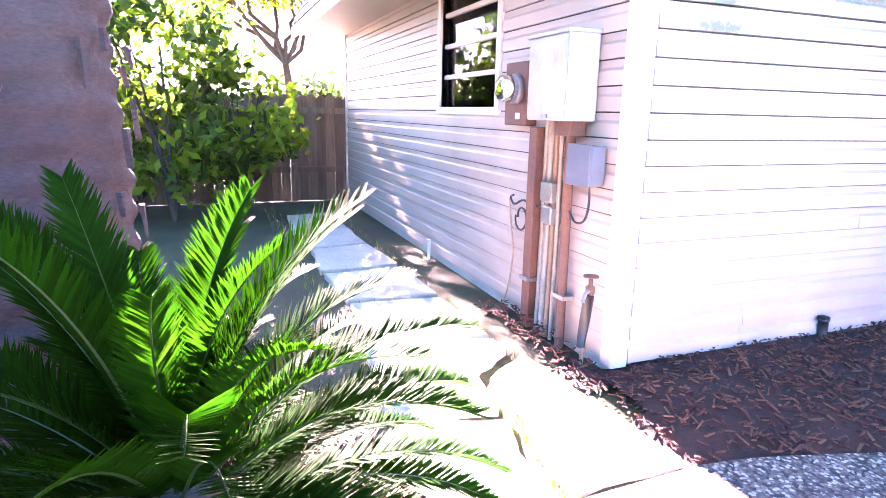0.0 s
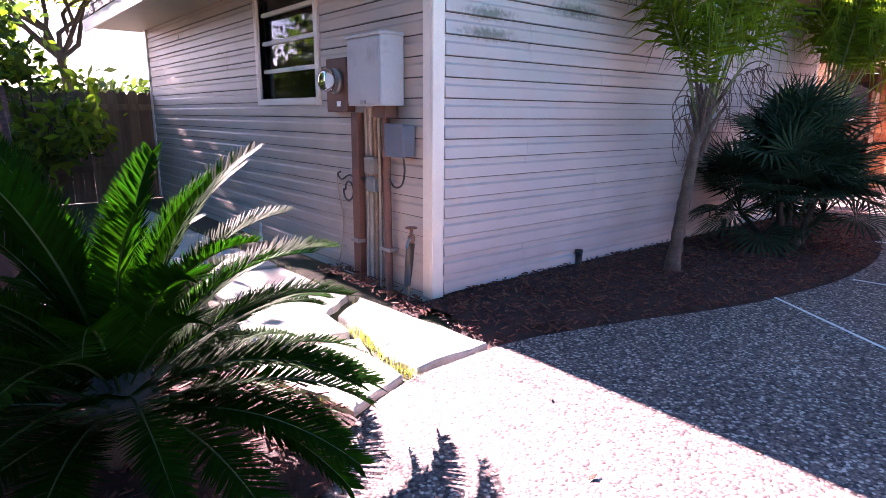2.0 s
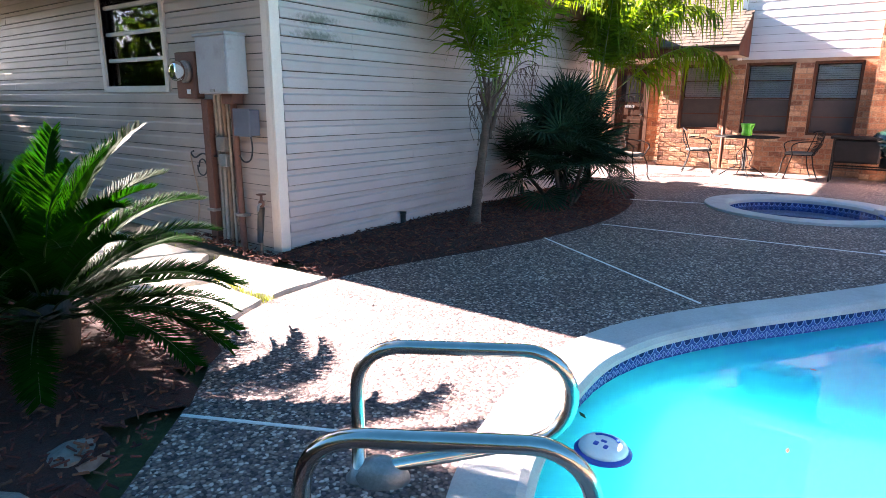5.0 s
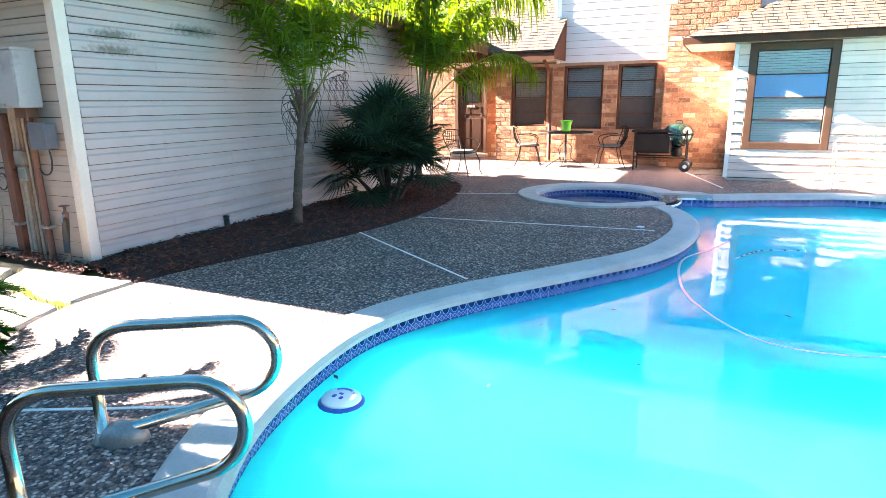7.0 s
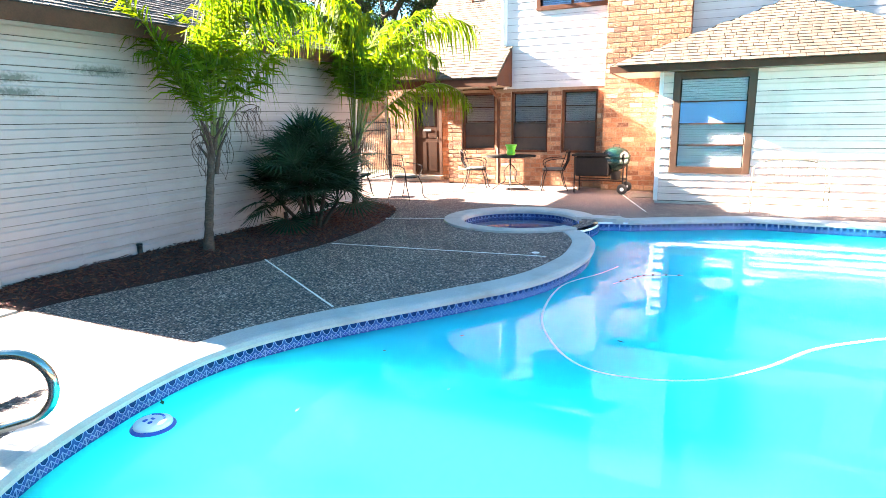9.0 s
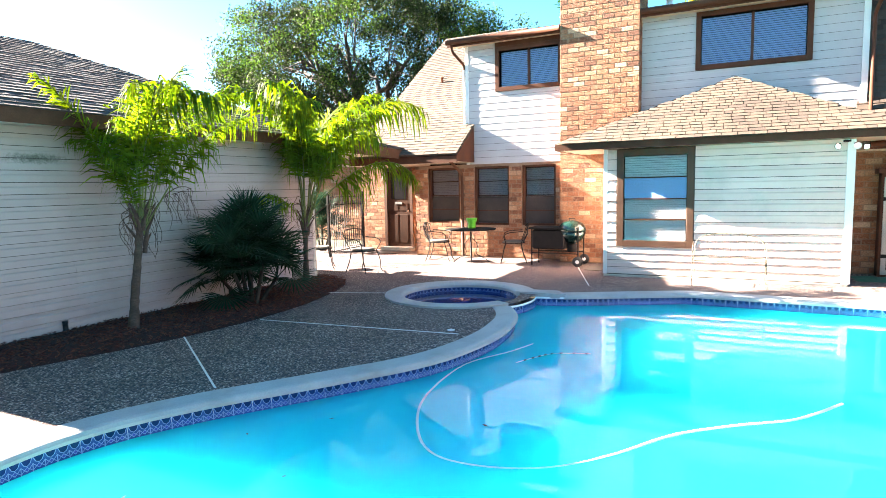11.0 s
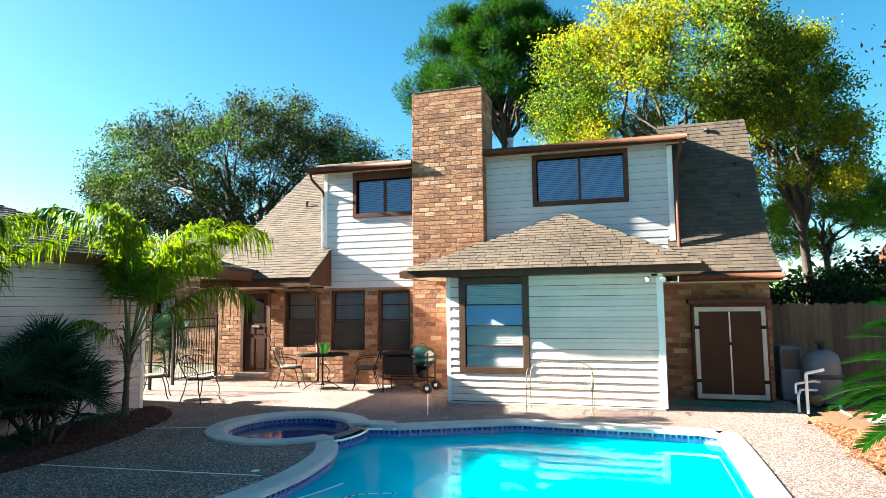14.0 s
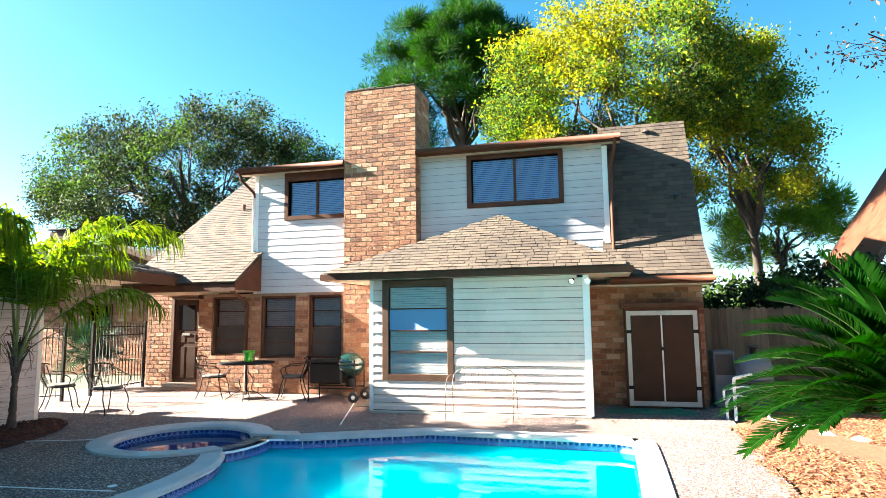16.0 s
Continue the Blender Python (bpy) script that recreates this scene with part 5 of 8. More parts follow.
jb = thing("switch_box", "dark grey steel switch box with a looped cable", "electrical box", (SX, 0.28, 1.0))
part("body", box(B(), -0.125, SX, 0.165, 0.375, 1.0, 1.215, bevel=0.008), M["box_dark_grey"], jb)
part("lid", box(B(), -0.135, -0.1255, 0.16, 0.38, 0.995, 1.222, bevel=0.003), M["box_dark_grey"], jb)
part("cable", tube(B(), arc([(-0.07, 0.245, 1.0), (-0.07, 0.225, 0.9), (-0.075, 0.25, 0.79), (-0.07, 0.36, 0.77), (-0.07, 0.42, 0.83)], 0.08), 0.007, 6), M["cable"], jb)
cb = thing("coupling_box", "pale square conduit body between two pipes", "electrical box", (SX, 0.62, 0.85))
part("body", box(B(), -0.115, SX, 0.555, 0.685, 0.855, 0.975, bevel=0.006), M["conduit"], cb)
part("clamp", box(B(), -0.105, SX, 0.565, 0.675, 0.72, 0.83, bevel=0.008), M["cast_metal"], cb)
wire = thing("cable_coil", "loose coil of dark and tan cable hanging on the wall", "cable", (SX, 1.0, 0.7))
part("cable", tube(B(), arc([(-0.05, 0.68, 0.80), (-0.06, 0.9, 0.80), (-0.055, 1.0, 0.82), (-0.06, 1.12, 0.76), (-0.05, 1.20, 0.81), (-0.06, 1.13, 0.83)], 0.05), 0.008, 6), M["cable"], wire)
part("cable", tube(B(), [(-0.06 - 0.02 * math.sin(a / 3), 0.98 + 0.075 * math.cos(a), 0.69 + 0.075 * math.sin(a)) for a in [k * 0.5 for k in range(14)]], 0.007, 6), M["cable"], wire)
part("cable", tube(B(), arc([(-0.05, 1.20, 0.80), (-0.05, 1.17, 0.62), (-0.055, 1.10, 0.45), (-0.05, 1.16, 0.18), (-0.05, 1.24, 0.0)], 0.1), 0.006, 6), M["tan_cable"], wire)
tap = thing("garden_tap", "standing garden tap on a strapped pipe by the garage corner", "tap", (-0.11, 0.1, 0))
part("riser", tube(B(), [(-0.11, 0.14, 0.0), (-0.11, 0.11, 0.40)], 0.013, 8), M["copper_pipe"], tap)
part("wrap", tube(B(), [(-0.135, 0.12, 0.12), (-0.13, 0.10, 0.30), (-0.12, 0.095, 0.42)], [0.024, 0.03, 0.03], 10), M["black_plastic"], tap)
part("valve", lathe(B(), [(0.018, 0.0), (0.026, 0.02), (0.026, 0.05), (0.012, 0.06), (0.012, 0.10)], (-0.115, 0.095, 0.42), 12), M["rust"], tap)
part("handwheel", lathe(B(), [(0.012, 0.0), (0.042, 0.004), (0.042, 0.012), (0.012, 0.016)], (-0.115, 0.095, 0.52), 14), M["rust"], tap)
part("spout", tube(B(), arc([(-0.115, 0.095, 0.45), (-0.17, 0.06, 0.45), (-0.19, 0.05, 0.40)], 0.03), 0.011, 8), M["cast_metal"], tap)
single("pipe_stub", tube(B(), [(-0.06, 2.83, -0.03), (-0.06, 2.82, 0.17)], 0.016, 8), M["white_plastic"], "short white pipe stub at the foot of the wall", "pipe")
for x in (1.545, 4.10):
    d = thing("drain_outlet", "short black drain pipe at the foot of the siding", "pipe", (x, -0.04, 0.05))
    part("pipe", tube(B(), [(x, -0.05, 0.0), (x, -0.05, 0.10), (x, -0.05, 0.15)], 0.03, 10), M["black_plastic"], d)
    part("cap", tube(B(), [(x, -0.05, 0.148), (x, -0.05, 0.172)], 0.034, 10), M["black_plastic"], d)

# ---------------------------------------------------------------- beds
def mound(outline, height, mat, name, label, step=0.16, base=-0.03):
    """A bed of mulch, highest inside, over a plan."""
    xs, ys = [p[0] for p in outline], [p[1] for p in outline]
    b = B()
    grid = {}
    x0, y0 = min(xs), min(ys)
    nx, ny = int((max(xs) - x0) / step) + 2, int((max(ys) - y0) / step) + 2

    def gap(x, y):
        return min(math.hypot(x - px, y - py) for px, py in outline)

    for i in range(nx):
        for j in range(ny):
            x, y = x0 + i * step, y0 + j * step
            inn = inside(outline, x, y)
            d = gap(x, y)
            if inn or d < step * 1.2:
                h = height * min(1.0, d / 0.35) if inn else -0.03
                z = base + h + 0.03 * inn + (noise.noise((x * 3, y * 3, 0.3)) * 0.018 if inn else 0)
                grid[i, j] = b.verts.new((x, y, z))
    for i, j in list(grid):
        q = [grid.get(k) for k in ((i, j), (i + 1, j), (i + 1, j + 1), (i, j + 1))]
        if all(q):
            f = b.faces.new(q)
            f.smooth = True
    return single(name, b, mat, label, "mulch bed", "structure")


def chips(outline, count, mat, name, label, z0, size=0.05, seed=1, focus=None):
    """Loose bark chips scattered over a bed: far too many to count."""
    rnd = random.Random(seed)
    xs, ys = [p[0] for p in outline], [p[1] for p in outline]
    verts, faces = [], []
    while len(faces) < count * 5:
        x, y = rnd.uniform(min(xs), max(xs)), rnd.uniform(min(ys), max(ys))
        if not inside(outline, x, y):
            continue
        d = min(1.0, min(math.hypot(x - px, y - py) for px, py in outline) / 0.35)
        L, w, t = rnd.uniform(0.4, 1.6) * size, rnd.uniform(0.15, 0.4) * size, 0.006
        a, tilt = rnd.uniform(0, 6.28), rnd.uniform(-0.5, 0.5)
        c, s = math.cos(a), math.sin(a)
        z = z0(d) + rnd.uniform(0.0, 0.025)
        n = len(verts)
        for u, v, h in ((-L, -w, 0), (L, -w * 0.5, 0), (L, w * 0.5, 0), (-L, w, 0), (-L, -w, t), (L, -w * 0.5, t), (L, w * 0.5, t), (-L, w, t)):
            verts.append((x + (u * c - v * s) / 2, y + (u * s + v * c) / 2, z + h + u * tilt / 2))
        faces += [tuple(n + k for k in f) for f in ((4, 5, 6, 7), (0, 1, 5, 4), (1, 2, 6, 5), (2, 3, 7, 6), (3, 0, 4, 7))]
    return tagged(new(name, from_lists(name, verts, faces, mat)), label, "mulch", kind="stuff")


bed1 = BED + [(6.30, 0.35), (6.30, 0.03), (0.0, 0.03), (-0.05, 0.2), (-0.02, 1.3), (-0.28, 1.3), (-0.3, 0.0), (-0.25, -0.5)]
mound(bed1, 0.05, M["mulch"], "mulch_bed", "bed of dark red bark mulch along the garage")
chips(bed1, 7000, M["mulch_chip"], "mulch_chips", "loose red bark chips on the bed", lambda d: 0.0 + 0.05 * d, 0.038, 3)
bed2 = [(-1.28, -1.08), (-1.64, -1.45), (-1.90, -1.72), (-2.54, -2.27), (-3.22, -2.87), (-3.92, -3.72), (-5.0, -3.0), (-5.2, 1.2), (-1.9, 1.4), (-1.5, 0.2), (-1.48, -0.36)]
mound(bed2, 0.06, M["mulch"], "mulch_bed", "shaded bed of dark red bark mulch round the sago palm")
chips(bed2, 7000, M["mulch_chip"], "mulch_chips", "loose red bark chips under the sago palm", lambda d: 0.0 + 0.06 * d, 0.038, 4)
bed3 = [(7.83, -10.50), (5.64, -10.36), (4.37, -10.32), (2.0, -10.22), (-0.5, -10.44), (-0.5, -14.0), (8.6, -14.0), (9.0, -11.2)]
mound(bed3, 0.06, M["sunlit_orange_mulch"], "mulch_bed", "sunlit bed of orange bark mulch beside the pool deck")
chips([p for p in bed3 if p[0] > 1.9] + [(2.0, -13.0)], 8000, M["sunlit_orange_chip"], "mulch_chips", "loose orange bark chips in the sun", lambda d: 0.0 + 0.06 * d, 0.045, 5)


def slab(outline, z0, z1, rnd):
    """A rough-edged flat stone."""
    pts = []
    n = len(outline)
    for i in range(n):
        a, c = Vector(outline[i]), Vector(outline[(i + 1) % n])
        for k in range(4):
            p = a.lerp(c, k / 4)
            pts.append((p.x + rnd.uniform(-0.012, 0.012), p.y + rnd.uniform(-0.012, 0.012)))
    cx, cy = sum(p[0] for p in pts) / len(pts), sum(p[1] for p in pts) / len(pts)
    b = B()
    lo = [b.verts.new((x, y, z0)) for x, y in pts]
    mid = [b.verts.new((x, y, z1 - 0.012)) for x, y in pts]
    hi = [b.verts.new((x + 0.02 * (cx - x), y + 0.02 * (cy - y), z1 + rnd.uniform(-0.002, 0.002))) for x, y in pts]
    for p, q in ((lo, mid), (mid, hi)):
        for i in range(len(p)):
            b.faces.new((p[i], p[(i + 1) % len(p)], q[(i + 1) % len(p)], q[i]))
    b.faces.new(hi)
    bmesh.ops.recalc_face_normals(b, faces=b.faces)
    return b


rnd = random.Random(8)
for k, o in enumerate(([(-1.42, -0.34), (-1.26, -1.02), (-0.87, -0.86), (-0.86, -0.57), (-0.78, -0.29), (-1.28, -0.16)], [(-0.78, -0.85), (-0.26, -0.82), (-0.28, -0.45), (-0.36, 0.38), (-0.68, 0.14), (-0.70, -0.27), (-0.78, -0.55)], [(-1.32, -0.08), (-0.78, -0.20), (-0.74, 0.20), (-0.42, 0.46), (-0.42, 0.62), (-1.18, 0.85)],
                       [(-1.12, 0.93), (-0.42, 0.70), (-0.42, 1.55), (-1.10, 1.60)], [(-1.10, 1.68), (-0.42, 1.64), (-0.44, 2.5), (-1.15, 2.45)], [(-1.15, 2.55), (-0.45, 2.6), (-0.5, 3.5), (-1.1, 3.4)],
                       [(-1.12, 3.5), (-0.5, 3.6), (-0.5, 4.5), (-1.15, 4.4)], [(-1.15, 4.5), (-0.5, 4.6), (-0.5, 5.6), (-1.1, 5.5)])):
    single("flagstone", slab(o, -0.05, 0.008 + 0.004 * (k % 3), rnd), M["flag"], "pale flagstone of the path beside the garage", "flagstone", group="path of flagstones")
for k, (x, y, r) in enumerate(((-2.75, -2.05, 0.13), (-2.45, -1.86, 0.10), (-2.95, -2.25, 0.11), (7.7, -11.4, 0.14), (7.25, -11.55, 0.11), (8.1, -11.6, 0.16), (8.5, -11.75, 0.12), (6.9, -11.8, 0.13))):
    b = B()
    bmesh.ops.create_icosphere(b, subdivisions=2, radius=1.0)
    for v in b.verts:
        q = v.co.copy()
        s = 1 + 0.35 * noise.noise(q * 1.3 + Vector((k * 7.1, 0, 0)))
        v.co = Vector((x + r * s * q.x * 1.2, y + r * s * q.y, 0.03 + r * 0.55 * s * q.z))
    single("garden_rock", b, M["rock"] if k < 3 else M["coping"], "grey garden stone at the bed's edge" if k < 3 else "pale garden stone at the bed's edge", "rock")
# tufts of grass between the flagstones
verts, faces = [], []
for k in range(1500):
    if k % 8:
        x, y = rnd.uniform(-1.35, -0.35), rnd.uniform(-0.9, 6.3)
        edge = min(abs((y - c) % 9) for c in (-0.02, 0.88, 1.62, 2.5, 3.45, 4.45, 5.6))
        if edge > 0.07 and -1.2 < x < -0.45:
            continue
    else:
        a = rnd.uniform(0, 1)
        x, y = -0.82 + 0.10 * a + rnd.uniform(-0.04, 0.04), -0.90 + 0.80 * a + rnd.uniform(-0.04, 0.04)
    a, h = rnd.uniform(0, 6.28), rnd.uniform(0.012, 0.035)
    n = len(verts)
    verts += [(x - 0.004 * math.cos(a), y - 0.004 * math.sin(a), -0.03), (x + 0.004 * math.cos(a), y + 0.004 * math.sin(a), -0.03), (x + h * 0.5 * math.sin(a), y + h * 0.5 * math.cos(a), h)]
    faces.append((n, n + 1, n + 2))
tagged(new("grass_tufts", from_lists("grass_tufts", verts, faces, M["grass"])), "short green grass between the flagstones", "grass", kind="stuff")


# ---------------------------------------------------------------- fences
def fence(name, label, p, q, height, gap=0.0, width=0.14, single_planks=True, base=-0.03, rails=(0.35, 1.35), mat="fence"):
    p, q = Vector(p), Vector(q)
    L, d = (q - p).length, (q - p).normalized()
    s = Vector((-d.y, d.x))
    f = thing(name, label, "fence", (p.x, p.y, base))
    n = int(L / width)
    verts, faces = [], []
    for i in range(n):
        a = p + d * (i * width + gap)
        c = p + d * ((i + 1) * width - random.uniform(0.0, 0.0025))
        h = height + random.uniform(-0.02, 0.02)
        lean = random.uniform(-0.002, 0.002)
        m = a.lerp(c, 0.22), a.lerp(c, 0.78)
        ring = [(a, base), (c, base), (c + d * lean, h - 0.04), (m[1] + d * lean, h), (m[0] + d * lean, h), (a + d * lean, h - 0.04)]
        ra = [(v.x, v.y, z) for v, z in ring]
        rb = [(v.x + s.x * 0.018, v.y + s.y * 0.018, z) for v, z in ring]
        if single_planks:
            b = solid(B(), ra, rb)
            bmesh.ops.recalc_face_normals(b, faces=b.faces)
            part("plank", b, M[mat], f)
        else:
            k = len(verts)
            verts += ra + rb
            faces += [tuple(k + j for j in (5, 4, 3, 2, 1, 0)), tuple(k + j for j in range(6, 12))] + [(k + j, k + (j + 1) % 6, k + 6 + (j + 1) % 6, k + 6 + j) for j in range(6)]
    if verts:
        hang("planks", from_lists("planks", verts, faces, M[mat]), f, kind="stuff")
    for z in rails:
        b = B()
        a, c = p - s * 0.045, q - s * 0.045
        prism(b, [(a.x, a.y), (c.x, c.y), (c.x + s.x * 0.043, c.y + s.y * 0.043), (a.x + s.x * 0.043, a.y + s.y * 0.043)][::1], z, z + 0.09)
        bmesh.ops.recalc_face_normals(b, faces=b.faces)
        part("rail", b, M[mat], f)
    k = 0.0
    while k <= L:
        a = p + d * k - s * 0.10
        part("post", box(B(), a.x - 0.045, a.x + 0.045, a.y - 0.045, a.y + 0.045, base, height - 0.12), M[mat], f)
        k += 2.4
    return f


fence("fence", "weathered board fence behind the garage", (-5.6, 7.05), (0.35, 7.05), 1.60, rails=(0.42, 1.32))
fence("fence", "weathered board fence along the garden side", (-5.62, -3.0), (-5.62, 7.0), 1.60, single_planks=False, rails=(0.42, 1.32))
fence("fence", "grey weathered board fence beside the house", (10.9, -14.2), (10.9, -10.62), 1.70, rails=(0.7, 1.45))
fence("fence", "board fence at the back of the garden", (9.2, -14.3), (-9.5, -14.3), 1.75, single_planks=False)
fence("fence", "board fence at the end of the garden", (-9.6, -14.3), (-9.6, -3.1), 1.75, single_planks=False)

# ---------------------------------------------------------------- pool ladder rails, floats, hose
DIR = Vector((0.54, -0.842, 0)).normalized()       # from the deck towards the water
RAIL, REACH, BEND = 0.50, 0.55, 0.165             # height, straight run, radius of the turn
for k, foot in enumerate(((-1.885, -2.737), (-2.365, -3.015))):
    o = Vector((foot[0], foot[1], 0))
    h = thing("pool_handrail", "bent stainless steel handrail looping over the pool's edge", "handrail", tuple(o), "pool handrails")
    line_ = arc([o, o + Vector((0, 0, RAIL)), o + DIR * REACH + Vector((0, 0, RAIL))], 0.17, 10)
    for n in range(1, 15):
        a = radians(90 - 166 * n / 14)
        line_.append(o + DIR * (REACH + BEND * math.cos(a)) + Vector((0, 0, RAIL - BEND + BEND * math.sin(a))))
    line_.append(o + DIR * 0.10 + Vector((0, 0, 0.055)))
    part("rail", tube(B(), line_, 0.024, 14), M["steel"], h, smooth=True)
    a = math.atan2(DIR.y, DIR.x)
    b = B()
    lathe(b, [(0.048, 0.0), (0.048, 0.010), (0.034, 0.026), (0.030, 0.05)], (0, 0, 0), 16)
    bmesh.ops.create_icosphere(b, subdivisions=3, radius=1.0, matrix=Matrix.Translation((0.075, 0, 0.0)) @ Matrix.Diagonal((0.105, 0.062, 0.092, 1)))
    bmesh.ops.delete(b, geom=[v for v in b.verts if v.co.z < -0.01], context="VERTS")
    b.transform(Matrix.Translation(o) @ Matrix.Rotation(a, 4, "Z"))
    part("anchor_cover", b, M["cast_metal"], h, "worn cast metal anchor cover", smooth=True)

fl = thing("chlorine_float", "white and blue floating chlorine dispenser with dark cut-outs", "pool float", (-0.97, -3.27, WATER))
fo = Vector((-0.97, -3.27, WATER))
part("body", lathe(B(), [(0.06, -0.09), (0.07, -0.03), (0.118, -0.02), (0.122, 0.004), (0.10, 0.018)], tuple(fo), 22), M["blue_plastic"], fl)
part("lid", lathe(B(), [(0.104, 0.016), (0.100, 0.030), (0.07, 0.042), (0.02, 0.046)], tuple(fo), 22), M["white_plastic"], fl)
for x, y, w, d in ((-0.03, 0.022, 0.020, 0.026), (-0.035, -0.022, 0.018, 0.024), (0.002, 0.0, 0.026, 0.016)):
    part("cut_out", box(B(), fo.x + x - d / 2, fo.x + x + d / 2, fo.y + y - w / 2, fo.y + y + w / 2, fo.z + 0.040, fo.z + 0.050, bevel=0.003), M["blue_plastic"], fl)
pts = [(fo.x + 0.025 + 0.035 * math.cos(a), fo.y + 0.055 * math.sin(a), fo.z + 0.044) for a in (-1.3, -0.8, -0.3, 0.2, 0.7, 1.2)]
part("cut_out", tube(B(), pts, 0.006, 6), M["blue_plastic"], fl)
hose_pts = [(3.75, -5.05), (3.35, -4.92), (2.72, -4.66), (1.80, -4.72), (1.20, -4.95), (0.80, -5.27), (0.74, -5.65), (0.90, -6.07), (1.26, -6.42), (1.74, -6.75), (2.10, -7.15), (2.40, -7.55), (2.9, -7.9)]
hose = thing("cleaner_hose", "long white pool cleaner hose curling just under the water", "hose", (1.5, -5.8, -0.2))
part("hose", tube(B(), [(x, y, -0.1635 + 0.007 * max(0.0, min(1.0, (-6.3 - y) / 0.3))) for x, y in smooth_line(hose_pts, 6)], 0.018, 8), M["white_plastic"], hose)
tail_pts = smooth_line([(2.98, -5.12), (3.25, -5.25), (3.46, -5.40), (3.58, -5.74)], 6)
tl = thing("cleaner_tail", "thin white cleaner tail with floats in the water", "hose", (3.3, -5.4, -0.15))
part("tail", tube(B(), [(x, y, -0.152) for x, y in tail_pts], 0.006, 6), M["white_plastic"], tl)
for x, y in tail_pts[3::2]:
    part("float", lathe(B(), [(0.006, -0.022), (0.013, -0.015), (0.013, 0.015), (0.006, 0.022)], (x, y, -0.152), 8, axis="x"), M["black_plastic"], tl)
cl = thing("pool_cleaner", "small grey pool cleaner floating under the surface", "pool cleaner", (2.9, -5.05, -0.22))
b = B()
bmesh.ops.create_icosphere(b, subdivisions=2, radius=0.09)
b.transform(Matrix.Translation((2.9, -5.05, -0.215)) @ Matrix.Diagonal((1.3, 1.0, 0.6, 1)))
part("shell", b, M["box_dark_grey"], cl, smooth=True)
for k, a in enumerate((20, 110, 165, 215, 300)):
    c, s_ = math.cos(radians(a)), math.sin(radians(a))
    L = 0.17 + 0.03 * (k % 2)
    part("arm", solid(B(), [(2.9 + 0.05 * c - 0.03 * s_, -5.05 + 0.05 * s_ + 0.03 * c, -0.22), (2.9 + 0.05 * c + 0.03 * s_, -5.05 + 0.05 * s_ - 0.03 * c, -0.22), (2.9 + L * c, -5.05 + L * s_, -0.20)],
                          [(2.9 + 0.05 * c - 0.03 * s_, -5.05 + 0.05 * s_ + 0.03 * c, -0.20), (2.9 + 0.05 * c + 0.03 * s_, -5.05 + 0.05 * s_ - 0.03 * c, -0.20), (2.9 + L * c, -5.05 + L * s_, -0.19)]), M["box_dark_grey"], cl)
rnd = random.Random(21)
for x, y, z, dry in ((-0.75, -3.08, WATER, 0), (0.5, -3.9, WATER, 1), (1.35, -5.45, WATER, 0), (1.0, -4.3, WATER, 1), (0.1, -4.6, WATER, 1), (-0.5, -3.9, WATER, 1), (-0.5, -1.5, 0.0, 1), (-1.35, -1.4, 0.0, 1), (-0.2, -2.3, 0.0, 1), (-0.85, -2.0, 0.0, 1), (-1.1, -0.4, 0.012, 1), (-0.72, -0.5, 0.012, 1), (-0.55, -0.3, 0.012, 1), (0.4, -2.5, 0.0, 1), (1.7, -2.4, 0.0, 1), (-1.05, -0.15, 0.012, 1), (2.6, -2.6, 0, 1)):
    b = B()
    a = rnd.uniform(0, 6.28)
    c, s = math.cos(a), math.sin(a)
    L = rnd.uniform(0.02, 0.035)
    vs = [b.verts.new((x + u * c - v * s, y + u * s + v * c, z + 0.004 + h)) for u, v, h in ((-L, 0, 0), (0, -L * 0.4, 0.004), (L, 0, 0.008), (0, L * 0.4, 0.004))]
    f = b.faces.new(vs)
    bmesh.ops.solidify(b, geom=[f], thickness=0.0015)
    single("fallen_leaf", b, M["thatch"] if dry else M["fan_leaf"], "small dry fallen leaf", "leaf", group="fallen leaves")


